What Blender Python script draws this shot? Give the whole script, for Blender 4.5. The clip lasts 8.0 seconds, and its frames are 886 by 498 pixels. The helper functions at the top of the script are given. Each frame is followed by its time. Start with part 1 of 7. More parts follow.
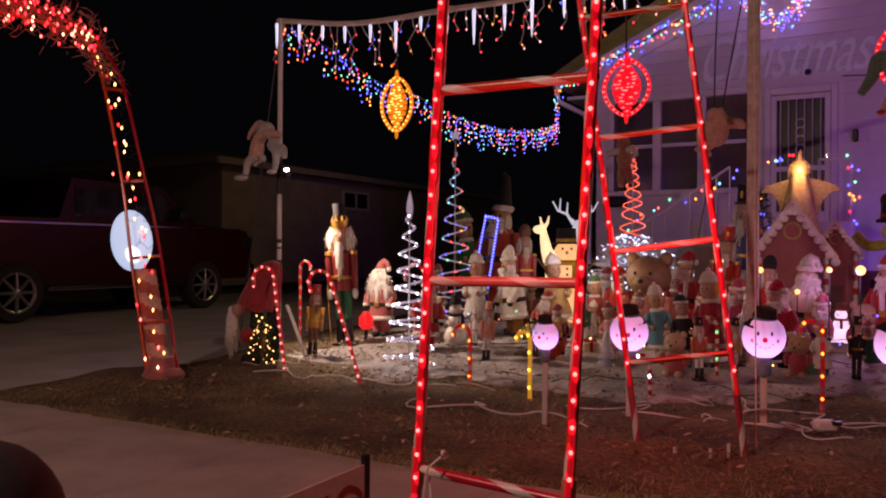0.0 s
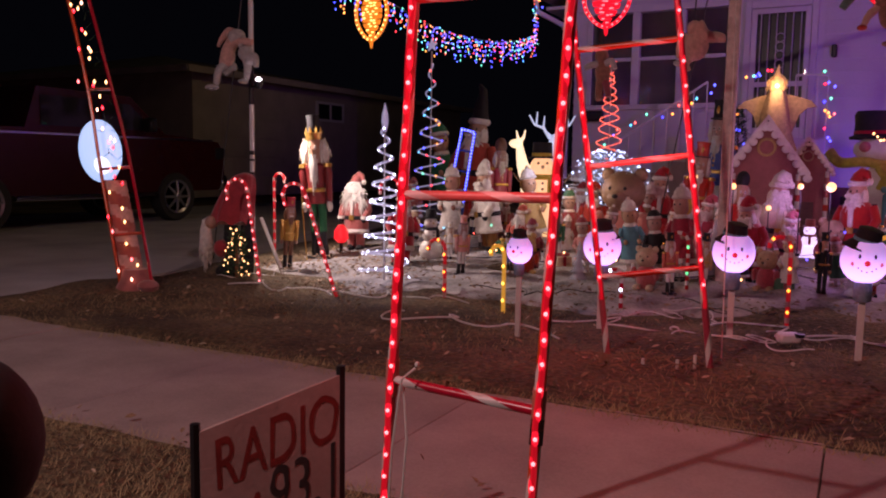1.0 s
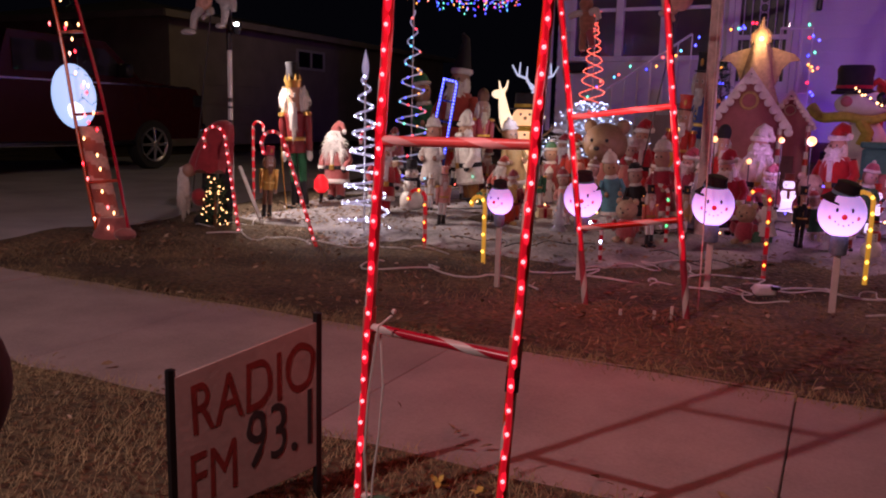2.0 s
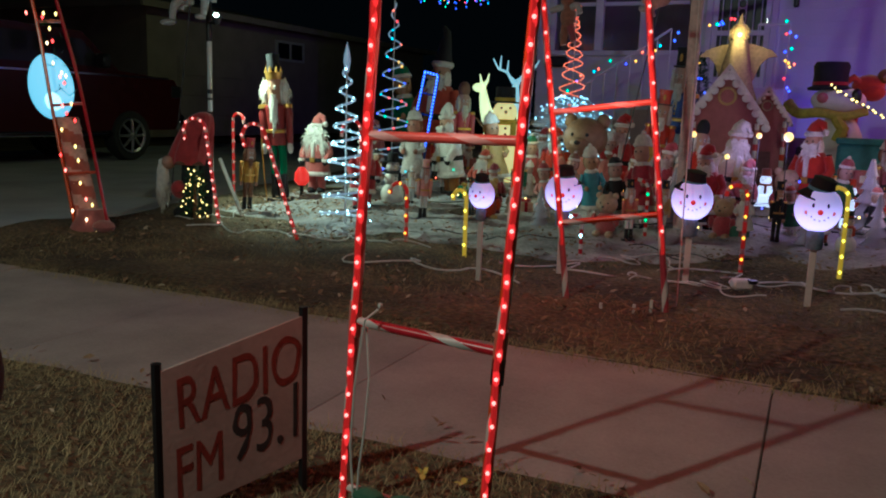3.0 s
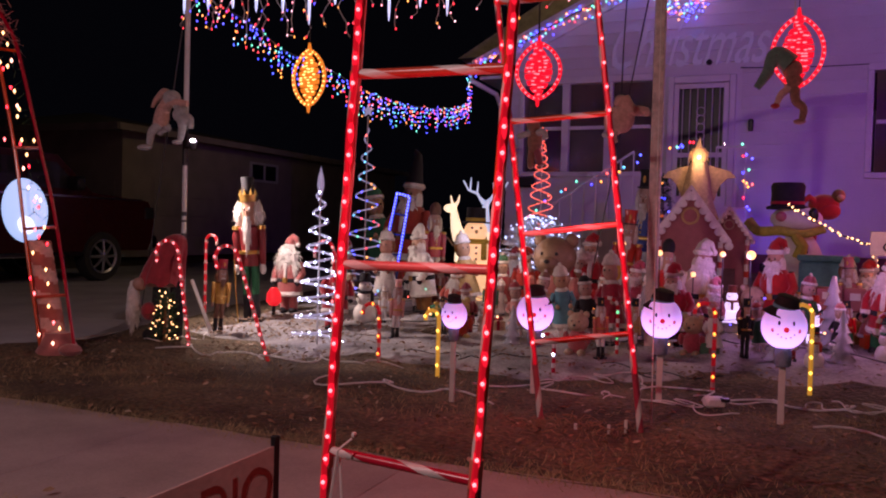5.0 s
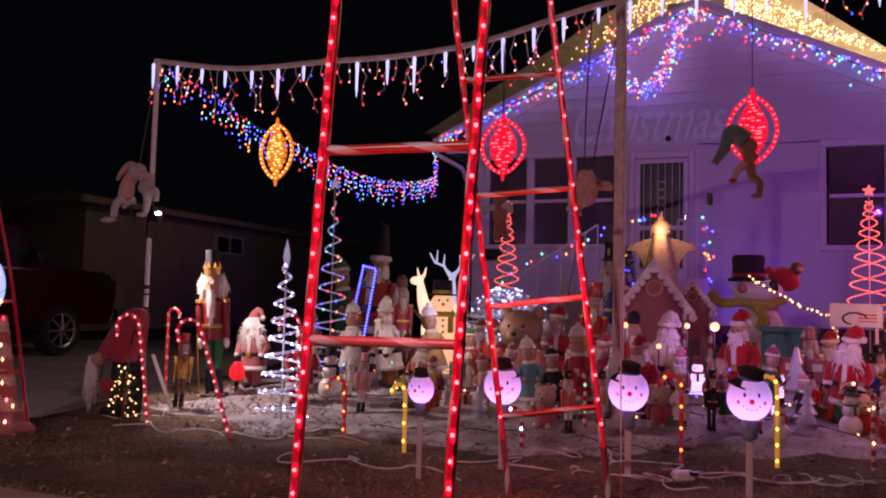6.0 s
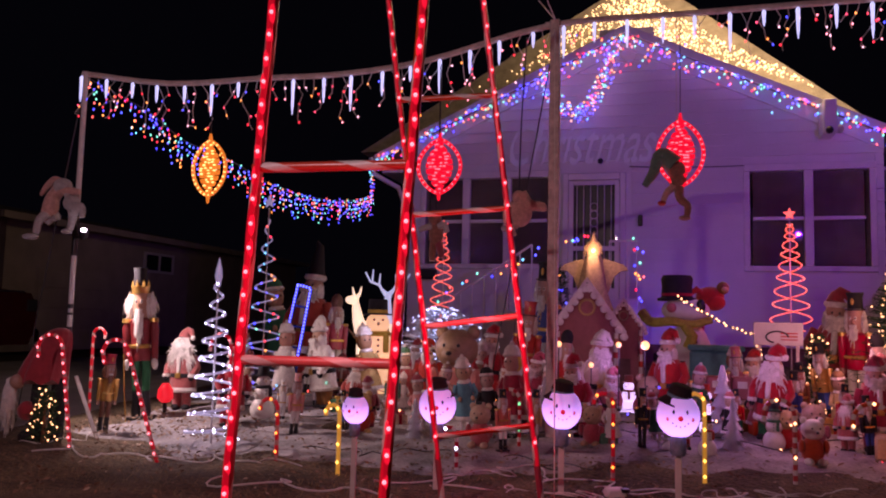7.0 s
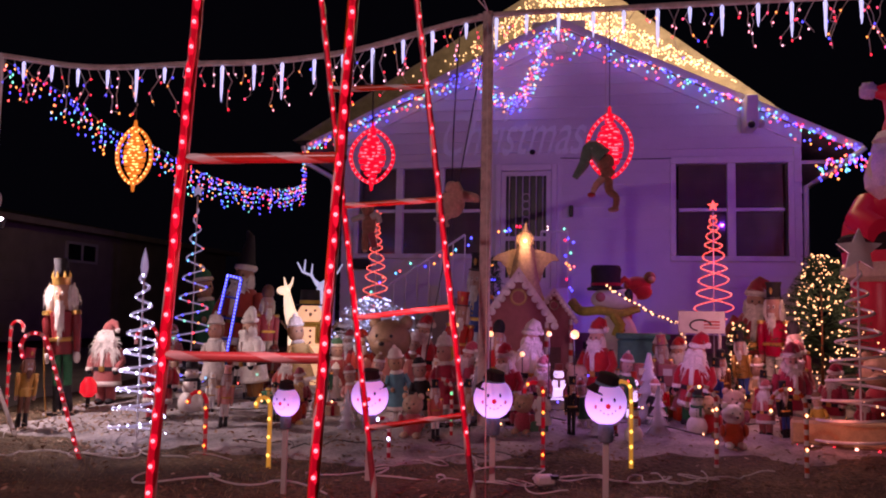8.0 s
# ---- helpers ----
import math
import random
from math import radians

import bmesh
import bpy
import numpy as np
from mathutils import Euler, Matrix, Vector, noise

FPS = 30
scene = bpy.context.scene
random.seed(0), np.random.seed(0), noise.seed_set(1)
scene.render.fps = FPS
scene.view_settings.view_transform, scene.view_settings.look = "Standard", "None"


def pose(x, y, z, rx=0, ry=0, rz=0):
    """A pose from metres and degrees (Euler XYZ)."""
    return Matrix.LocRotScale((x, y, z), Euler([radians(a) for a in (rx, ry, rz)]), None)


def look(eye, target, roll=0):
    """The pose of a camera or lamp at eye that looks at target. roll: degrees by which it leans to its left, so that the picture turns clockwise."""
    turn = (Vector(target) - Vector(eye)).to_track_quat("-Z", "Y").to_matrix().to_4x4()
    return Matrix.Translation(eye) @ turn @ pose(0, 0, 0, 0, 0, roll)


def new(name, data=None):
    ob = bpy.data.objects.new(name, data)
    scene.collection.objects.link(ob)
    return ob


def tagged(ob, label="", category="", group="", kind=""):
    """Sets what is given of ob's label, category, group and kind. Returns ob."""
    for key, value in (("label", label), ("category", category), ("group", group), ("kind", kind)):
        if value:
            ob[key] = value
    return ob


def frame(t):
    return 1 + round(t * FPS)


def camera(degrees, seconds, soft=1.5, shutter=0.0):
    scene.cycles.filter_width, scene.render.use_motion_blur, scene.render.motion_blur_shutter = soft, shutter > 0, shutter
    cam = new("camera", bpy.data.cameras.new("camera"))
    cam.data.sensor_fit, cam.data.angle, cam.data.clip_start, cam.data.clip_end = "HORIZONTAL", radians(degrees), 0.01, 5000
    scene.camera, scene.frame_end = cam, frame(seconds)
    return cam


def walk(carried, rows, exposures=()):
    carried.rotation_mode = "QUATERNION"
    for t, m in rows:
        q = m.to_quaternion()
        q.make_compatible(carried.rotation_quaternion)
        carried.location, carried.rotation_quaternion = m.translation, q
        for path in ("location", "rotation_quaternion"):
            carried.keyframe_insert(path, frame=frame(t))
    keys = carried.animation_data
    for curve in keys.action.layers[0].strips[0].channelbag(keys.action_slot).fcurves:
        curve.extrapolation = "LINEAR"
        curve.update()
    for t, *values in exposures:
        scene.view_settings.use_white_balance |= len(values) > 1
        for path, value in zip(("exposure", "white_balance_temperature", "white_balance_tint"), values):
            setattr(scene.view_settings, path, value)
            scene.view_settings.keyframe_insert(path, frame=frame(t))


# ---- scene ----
# camera
EXPO = [(0.0, -0.05, 7300, 36), (0.3, -0.05, 7200, 34), (0.5, -0.2, 7200, -45), (0.7, -0.2, 7200, -45), (0.9, 0.1, 6200, 38), (1.7, 0.12, 6100, 42), (2.7, 0.0, 5800, -15), (2.9, -0.05, 4550, -38), (3.2, -0.05, 4550, -40), (3.4, -0.12, 5500, -66), (3.6, -0.12, 5500, -70), (3.9, -0.03, 6800, 34), (4.3, -0.03, 6700, 30), (4.5, -0.12, 4450, -30), (4.7, 0.0, 6100, 32), (6.2, -0.12, 6100, 54), (6.5, -0.2, 4850, 8), (6.7, -0.15, 6050, 54), (7.2, -0.15, 6100, 58), (8.0, -0.12, 6150, 60)]
cam = camera(58.01, 8.0, soft=2.0)
# seconds, eye, then yaw to the left, pitch up and lean to the right, in degrees
ROWS = [
    (0.0, 0.003, 0.007, 1.022, 29.35, 0.13, -0.36),
    (0.5, 0.007, 0.005, 1.024, 28.39, -3.10, -0.54),
    (1.0, -0.000, 0.015, 1.023, 27.52, -6.04, -0.85),
    (1.5, -0.006, 0.018, 1.019, 26.69, -8.34, -1.21),
    (1.7, 0.002, 0.036, 1.009, 26.52, -8.96, -1.32),
    (3.0, -0.007, 0.012, 1.016, 24.58, -9.91, -1.94),
    (3.5, -0.001, 0.006, 1.022, 24.13, -8.85, -1.94),
    (4.0, -0.001, -0.000, 1.026, 23.71, -7.13, -1.80),
    (4.5, 0.001, -0.009, 1.036, 23.42, -4.47, -1.55),
    (6.0, 0.001, -0.018, 1.050, 20.57, 3.70, -1.44),
    (6.5, -0.003, -0.019, 1.048, 18.19, 5.08, -1.45),
    (7.0, 0.002, -0.018, 1.049, 16.00, 5.20, -1.39),
    (7.5, 0.001, -0.018, 1.051, 13.73, 4.87, -1.21),
    (8.0, 0.009, -0.015, 1.059, 11.22, 4.54, -1.07),
]
walk(cam, [(t, pose(x, y, z, 90 + pitch, 0, yaw) @ pose(0, 0, 0, 0, 0, -lean)) for t, x, y, z, yaw, pitch, lean in ROWS], EXPO)

# ---- night sky and large lights ----
world = bpy.data.worlds.new("night_sky")
scene.world = world
world.use_nodes = True
world.node_tree.nodes["Background"].inputs[0].default_value = (0.10, 0.11, 0.16, 1)
world.node_tree.nodes["Background"].inputs[1].default_value = 0.01


def lamp(name, kind, eye, target, energy, color, size=0.1, angle=60, blend=0.6):
    data = bpy.data.lights.new(name, kind)
    data.energy, data.color = energy, color
    if kind == "SPOT":
        data.spot_size, data.spot_blend, data.shadow_soft_size = radians(angle), blend, size
    else:
        data.shadow_soft_size = size
    ob = new(name, data)
    ob.matrix_world = look(eye, target)
    return ob


STREET = Vector((-2.63, -2.2, 4.0))
lamp("street_light", "SPOT", STREET, (-1, 4, 0), 430, (1.0, 0.75, 0.61), 0.05, 120, 0.5)
lamp("pole_flood_light", "SPOT", (-5.12, 6.03, 1.77), (-4.2, 6.4, 0.3), 200, (1.0, 0.87, 0.66), 0.03, 95, 0.7)
lamp("projector_light", "SPOT", (3.075, 6.965, 3.441), (-0.7, 14.2, 3.4), 250, (0.37, 0.06, 1.0), 0.04, 74, 0.5)
lamp("projector_light", "SPOT", (-0.2, 12.7, 0.75), (-0.2, 14.2, 1.9), 16, (0.08, 0.06, 1.0), 0.04, 110, 0.8)


# ---- materials ----
def nodes_of(name):
    m = bpy.data.materials.new(name)
    m.use_nodes = True
    return m, m.node_tree.nodes, m.node_tree.links, m.node_tree.nodes["Principled BSDF"]


def surface(name, color, rough=0.6, metal=0.0, vary=0.25, scale=8.0, bump=0.15, fine=60.0, per_piece=0.0, sheen=0.0):
    """A procedural surface: colour that varies at two scales, with fine relief."""
    m, n, l, b = nodes_of(name)
    co = n.new("ShaderNodeTexCoord")
    big, small = n.new("ShaderNodeTexNoise"), n.new("ShaderNodeTexNoise")
    big.inputs["Scale"].default_value, big.inputs["Detail"].default_value = scale, 6
    small.inputs["Scale"].default_value, small.inputs["Detail"].default_value = fine, 4
    l.new(co.outputs["Object"], big.inputs["Vector"])
    l.new(co.outputs["Object"], small.inputs["Vector"])
    add = n.new("ShaderNodeMath")
    add.operation = "MULTIPLY_ADD"
    l.new(small.outputs["Fac"], add.inputs[0])
    add.inputs[1].default_value = 0.5
    l.new(big.outputs["Fac"], add.inputs[2])
    last = add.outputs[0]
    if per_piece:
        info = n.new("ShaderNodeObjectInfo")
        more = n.new("ShaderNodeMath")
        more.operation = "MULTIPLY_ADD"
        l.new(info.outputs["Random"], more.inputs[0])
        more.inputs[1].default_value = per_piece
        l.new(last, more.inputs[2])
        last = more.outputs[0]
    ramp = n.new("ShaderNodeMapRange")
    l.new(last, ramp.inputs[0])
    ramp.inputs[1].default_value, ramp.inputs[2].default_value = 0.45, 1.05 + per_piece
    ramp.inputs[3].default_value, ramp.inputs[4].default_value = 1 - vary, 1 + vary
    mix = n.new("ShaderNodeVectorMath")
    mix.operation = "SCALE"
    mix.inputs[0].default_value = color
    l.new(ramp.outputs[0], mix.inputs[3])
    tint = mix.outputs[0]
    if per_piece > 0.3:
        # each figure has faded and yellowed in its own way
        hsv, spread, fade = n.new("ShaderNodeHueSaturation"), n.new("ShaderNodeMapRange"), n.new("ShaderNodeMapRange")
        turn = n.new("ShaderNodeMath")
        turn.operation = "FRACT"
        many = n.new("ShaderNodeMath")
        many.operation, many.inputs[1].default_value = "MULTIPLY", 7.31
        l.new(info.outputs["Random"], spread.inputs[0])
        l.new(info.outputs["Random"], many.inputs[0])
        l.new(many.outputs[0], turn.inputs[0])
        l.new(turn.outputs[0], fade.inputs[0])
        spread.inputs[3].default_value, spread.inputs[4].default_value = 0.485, 0.525
        fade.inputs[3].default_value, fade.inputs[4].default_value = 0.7, 1.2
        l.new(spread.outputs[0], hsv.inputs["Hue"])
        l.new(fade.outputs[0], hsv.inputs["Saturation"])
        l.new(tint, hsv.inputs["Color"])
        tint = hsv.outputs[0]
    l.new(tint, b.inputs["Base Color"])
    b.inputs["Roughness"].default_value, b.inputs["Metallic"].default_value = rough, metal
    b.inputs["Sheen Weight"].default_value = sheen
    if bump:
        bp = n.new("ShaderNodeBump")
        bp.inputs["Strength"].default_value, bp.inputs["Distance"].default_value = bump, 0.01
        l.new(add.outputs[0], bp.inputs["Height"])
        l.new(bp.outputs[0], b.inputs["Normal"])
    return m


def glow(name, color, strength, base=(0.5, 0.5, 0.5)):
    m, n, l, b = nodes_of(name)
    b.inputs["Base Color"].default_value = (*base, 1)
    b.inputs["Roughness"].default_value = 0.35
    b.inputs["Emission Color"].default_value = (*color, 1)
    b.inputs["Emission Strength"].default_value = strength
    return m


def glow_mixed(name, colors, strength):
    """Little bulbs in several colours, one colour for each bulb."""
    m, n, l, b = nodes_of(name)
    geo, ramp = n.new("ShaderNodeNewGeometry"), n.new("ShaderNodeValToRGB")
    ramp.color_ramp.interpolation = "CONSTANT"
    for i, c in enumerate(colors):
        e = ramp.color_ramp.elements[i] if i < 2 else ramp.color_ramp.elements.new(0.999)
        e.position, e.color = i / len(colors), (*c, 1)
    l.new(geo.outputs["Random Per Island"], ramp.inputs[0])
    l.new(ramp.outputs[0], b.inputs["Emission Color"])
    b.inputs["Emission Strength"].default_value = strength
    return m


RED, GREEN, BLUE, AMBER, WARM, COLD = (1, 0.012, 0.02), (0.02, 0.8, 0.2), (0.03, 0.06, 1), (1, 0.33, 0.02), (1, 0.62, 0.25), (0.72, 0.85, 1)
concrete = surface("concrete", (0.35, 0.285, 0.28), 0.85, 0, 0.3, 3, 0.35, 90, 0.12)
driveway_mat = surface("driveway_concrete", (0.36, 0.35, 0.35), 0.85, 0, 0.3, 1.5, 0.3, 60)
asphalt = surface("asphalt", (0.05, 0.05, 0.05), 0.9, 0, 0.3, 4, 0.4, 120)
siding = surface("white_siding", (0.74, 0.74, 0.76), 0.5, 0, 0.07, 2, 0.08, 40, 0.06)
white_paint = surface("white_paint", (0.78, 0.78, 0.78), 0.45, 0, 0.07, 5, 0.05)
wood_post = surface("weathered_wood", (0.58, 0.49, 0.45), 0.75, 0, 0.35, 14, 0.3)
black_plastic = surface("black_plastic", (0.012, 0.012, 0.014), 0.35, 0, 0.2, 10, 0.05)
grey_metal = surface("grey_metal", (0.45, 0.45, 0.46), 0.4, 0.8, 0.15, 12, 0.05)
white_pipe = surface("white_pipe", (0.6, 0.6, 0.6), 0.4, 0, 0.12, 12, 0.05)
roof_mat = surface("roof_shingle", (0.34, 0.30, 0.22), 0.9, 0, 0.35, 5, 0.5, 30)
red_paint = surface("red_paint", (0.48, 0.014, 0.018), 0.28, 0, 0.35, 20, 0.08, 60, 0.5)
red_cloth = surface("red_cloth", (0.36, 0.02, 0.026), 0.85, 0, 0.5, 20, 0.3, 200, 0.6, 0.4)
white_fur = surface("white_fur", (0.70, 0.66, 0.6), 0.95, 0, 0.35, 30, 1.0, 120, 0.5, 0.5)
snow_cloth = surface("snow_blanket", (0.33, 0.305, 0.30), 0.95, 0, 0.75, 3.2, 1.0, 40)
white_plastic = surface("white_plastic", (0.66, 0.63, 0.58), 0.4, 0, 0.25, 10, 0.06, 60, 0.5)
skin_plastic = surface("painted_face", (0.44, 0.26, 0.19), 0.5, 0, 0.3, 14, 0.05, 60, 0.5)
green_cloth = surface("green_cloth", (0.03, 0.14, 0.06), 0.8, 0, 0.5, 20, 0.3, 60, 0.6)
gold = surface("gold_paint", (0.62, 0.38, 0.09), 0.3, 0.7, 0.2, 20, 0.1)
black_cloth = surface("black_felt", (0.012, 0.011, 0.014), 0.85, 0, 0.3, 20, 0.2)
blue_paint = surface("blue_paint", (0.04, 0.08, 0.33), 0.4, 0, 0.2, 20, 0.1)
brown_paint = surface("brown_paint", (0.20, 0.09, 0.04), 0.55, 0, 0.5, 15, 0.15, 60, 0.6)
tan_paint = surface("tan_paint", (0.48, 0.33, 0.18), 0.6, 0, 0.45, 15, 0.15, 60, 0.6)
pink_cloth = surface("pink_cloth", (0.62, 0.30, 0.26), 0.85, 0, 0.25, 18, 0.3)
teal_cloth = surface("teal_scarf", (0.10, 0.28, 0.34), 0.85, 0, 0.2, 18, 0.3)
yellow_cloth = surface("yellow_scarf", (0.58, 0.42, 0.05), 0.8, 0, 0.2, 18, 0.3)
wire_white = surface("white_cord", (0.7, 0.68, 0.64), 0.5, 0, 0.1, 30, 0)
wire_dark = surface("dark_wire", (0.03, 0.03, 0.03), 0.5, 0, 0.1, 30, 0)
leaf_mat = surface("dry_leaf", (0.27, 0.17, 0.10), 0.8, 0, 0.5, 9, 0.2, 70)
curtain = surface("window_blind", (0.22, 0.16, 0.16), 0.6, 0, 0.2, 4, 0.1)
brick_dark = surface("foundation_brick", (0.20, 0.10, 0.08), 0.85, 0, 0.3, 8, 0.4)
neighbour_wall = surface("neighbour_stucco", (0.46, 0.41, 0.36), 0.85, 0, 0.2, 2, 0.3)
car_red = surface("car_paint_red", (0.045, 0.006, 0.007), 0.2, 0.2, 0.1, 4, 0)
glass_dark = surface("dark_glass", (0.02, 0.02, 0.025), 0.05, 0, 0.1, 3, 0)
chrome = surface("chrome", (0.7, 0.7, 0.72), 0.12, 1, 0.05, 10, 0)
rubber = surface("rubber", (0.015, 0.015, 0.015), 0.8, 0, 0.2, 20, 0.2)
fir_green = surface("fir_green", (0.025, 0.07, 0.03), 0.85, 0, 0.4, 25, 0.4)
gingerbread = surface("gingerbread_paint", (0.34, 0.11, 0.11), 0.6, 0, 0.2, 12, 0.25)
sign_board = surface("sign_board", (0.42, 0.29, 0.26), 0.7, 0, 0.2, 6, 0.2)
sign_red = surface("sign_red_lettering", (0.22, 0.025, 0.018), 0.7, 0, 0.25, 30, 0)
sign_black = surface("sign_black_lettering", (0.04, 0.028, 0.028), 0.7, 0, 0.25, 30, 0)
tube_hot = glow("red_rope_hot", (1, 0.015, 0.025), 1.0, (0.5, 0.01, 0.015))
tube_dim = glow("red_rope_tube", RED, 0.33, (0.45, 0.01, 0.015))
tube_white = surface("clear_rope_tube", (0.7, 0.66, 0.66), 0.3, 0, 0.1, 20, 0)
tube_cold = glow("lit_clear_rope_tube", (0.55, 0.65, 1.0), 0.22, (0.7, 0.7, 0.72))
bulb_red = glow("red_bulb", (1, 0.22, 0.2), 2.8)
bulb_white = glow("white_bulb", COLD, 9)
bulb_warm = glow("warm_bulb", (1, 0.52, 0.16), 5)
bulb_green = glow("green_bulb", GREEN, 2.5)
bulb_yellow = glow("yellow_bulb", (1, 0.6, 0.05), 4)
bulb_amber = glow("amber_bulb", AMBER, 3.5)
bulb_mixed = glow_mixed("mixed_bulb", [RED, (0.05, 0.7, 0.35), (0.06, 0.09, 1), (0.03, 0.05, 1), AMBER, (0.05, 0.1, 1), (0.04, 0.5, 0.75), (0.1, 0.08, 1), (1, 0.1, 0.05)], 3.8)
bulb_candy = glow_mixed("red_white_bulb", [RED, RED, (1, 0.45, 0.25), (1, 0.12, 0.1)], 6)


def ground_mix():
    """Trodden earth with dead grass and a litter of leaves."""
    m, n, l, b = nodes_of("dry_lawn")
    co = n.new("ShaderNodeTexCoord")
    a, c, v = n.new("ShaderNodeTexNoise"), n.new("ShaderNodeTexNoise"), n.new("ShaderNodeTexVoronoi")
    a.inputs["Scale"].default_value, a.inputs["Detail"].default_value = 1.6, 8
    c.inputs["Scale"].default_value, c.inputs["Detail"].default_value = 38, 6
    v.inputs["Scale"].default_value = 26
    for q in (a, c, v):
        l.new(co.outputs["Object"], q.inputs["Vector"])
    r1, r2 = n.new("ShaderNodeValToRGB"), n.new("ShaderNodeValToRGB")
    r1.color_ramp.elements[0].color, r1.color_ramp.elements[0].position = (0.075, 0.052, 0.032, 1), 0.36
    r1.color_ramp.elements[1].color, r1.color_ramp.elements[1].position = (0.20, 0.15, 0.085, 1), 0.68
    r2.color_ramp.elements[0].color, r2.color_ramp.elements[0].position = (0.5, 0.5, 0.5, 1), 0.35
    r2.color_ramp.elements[1].color, r2.color_ramp.elements[1].position = (1.6, 1.5, 1.35, 1), 0.72
    l.new(a.outputs["Fac"], r1.inputs[0])
    l.new(c.outputs["Fac"], r2.inputs[0])
    mul = n.new("ShaderNodeVectorMath")
    mul.operation = "MULTIPLY"
    l.new(r1.outputs[0], mul.inputs[0])
    l.new(r2.outputs[0], mul.inputs[1])
    l.new(mul.outputs[0], b.inputs["Base Color"])
    b.inputs["Roughness"].default_value = 0.95
    bp = n.new("ShaderNodeBump")
    bp.inputs["Strength"].default_value, bp.inputs["Distance"].default_value = 0.9, 0.03
    sum_ = n.new("ShaderNodeMath")
    l.new(c.outputs["Fac"], sum_.inputs[0])
    l.new(v.outputs["Distance"], sum_.inputs[1])
    l.new(sum_.outputs[0], bp.inputs["Height"])
    l.new(bp.outputs[0], b.inputs["Normal"])
    return m


lawn = ground_mix()
straw = surface("dead_grass_blade", (0.42, 0.31, 0.16), 0.9, 0, 0.4, 5, 0)


# ---- mesh helpers ----
class Shape:
    """Collects rounded pieces into one mesh, each with its own material."""

    def __init__(self, m=None):
        self.v, self.f, self.k, self.mats, self.m = [], [], [], [], m or Matrix()

    def slot(self, mat):
        if mat not in self.mats:
            self.mats.append(mat)
        return self.mats.index(mat)

    def add(self, verts, faces, mat):
        o, s = len(self.v), self.slot(mat)
        self.v += [self.m @ Vector(p) for p in verts]
        self.f += [tuple(o + i for i in f) for f in faces]
        self.k += [s] * len(faces)
        return self

    def lathe(self, profile, mat, at=(0, 0, 0), n=16, squash=1.0, turn=None):
        verts, faces = [], []
        for r, z in profile:
            for i in range(n):
                a = 2 * math.pi * i / n
                p = Vector((r * math.cos(a), r * squash * math.sin(a), z))
                verts.append((turn @ p if turn else p) + Vector(at))
        for j in range(len(profile) - 1):
            for i in range(n):
                k = (i + 1) % n
                faces.append((j * n + i, j * n + k, (j + 1) * n + k, (j + 1) * n + i))
        if profile[0][0] > 1e-4:
            faces.append(tuple(range(n - 1, -1, -1)))
        if profile[-1][0] > 1e-4:
            o = (len(profile) - 1) * n
            faces.append(tuple(range(o, o + n)))
        return self.add(verts, faces, mat)

    def ball(self, at, r, mat, n=14, rings=9):
        rx, ry, rz = (r, r, r) if isinstance(r, (int, float)) else r
        verts, faces, fluffy = [], [], mat.name == "white_fur"
        if fluffy:
            n, rings = max(n, 16), max(rings, 11)
        for j in range(rings + 1):
            p = -math.pi / 2 + math.pi * j / rings
            for i in range(n):
                a = 2 * math.pi * i / n
                w = (1 + 0.34 * noise.noise((at[0] * 40 + 2.6 * math.cos(p) * math.cos(a), at[2] * 40 + 2.6 * math.cos(p) * math.sin(a), 4.2 * math.sin(p)))) if fluffy else 1
                verts.append((at[0] + rx * w * math.cos(p) * math.cos(a), at[1] + ry * w * math.cos(p) * math.sin(a), at[2] + rz * w * math.sin(p)))
        for j in range(rings):
            for i in range(n):
                k = (i + 1) % n
                faces.append((j * n + i, j * n + k, (j + 1) * n + k, (j + 1) * n + i))
        return self.add(verts, faces, mat)

    def fur(self, at, r, mat, n=40, length=0.5, thick=0.012, fall=0.5):
        """Shaggy locks that stand out from an ellipsoid and hang down a little."""
        seed = random.Random(int(abs(at[0] * 977 + at[2] * 613) * 10) + n)
        rx, ry, rz = (r, r, r) if isinstance(r, (int, float)) else r
        for i in range(n):
            d = Vector((seed.gauss(0, 1), seed.gauss(-0.5, 1), seed.gauss(0, 1))).normalized()
            a = Vector(at) + Vector((rx * d.x, ry * d.y, rz * d.z)) * 0.85
            e = Vector((rx * d.x, ry * d.y, rz * d.z)) * length * seed.uniform(0.5, 1.2)
            drop = Vector((0, 0, -fall * rz * seed.uniform(0.4, 1.1)))
            self.tube([a, a + e * 0.6 + drop * 0.3, a + e + drop], thick, mat, 4, thick * 0.15)
        return self

    def box(self, lo, hi, mat, bevel=0.0):
        lo, hi = Vector(lo), Vector(hi)
        c, h = (lo + hi) / 2, (hi - lo) / 2
        e = min(bevel, *(0.45 * x for x in h)) if bevel else 0
        if not e:
            verts = [(c.x + sx * h.x, c.y + sy * h.y, c.z + sz * h.z) for sz in (-1, 1) for sy in (-1, 1) for sx in (-1, 1)]
            return self.add(verts, [(0, 2, 3, 1), (4, 5, 7, 6), (0, 1, 5, 4), (2, 6, 7, 3), (0, 4, 6, 2), (1, 3, 7, 5)], mat)
        bm = bmesh.new()
        bmesh.ops.create_cube(bm, size=1)
        for w in bm.verts:
            w.co = Vector((c.x + 2 * h.x * w.co.x, c.y + 2 * h.y * w.co.y, c.z + 2 * h.z * w.co.z))
        bmesh.ops.bevel(bm, geom=bm.edges[:], offset=e, segments=1, affect="EDGES")
        bm.verts.index_update()
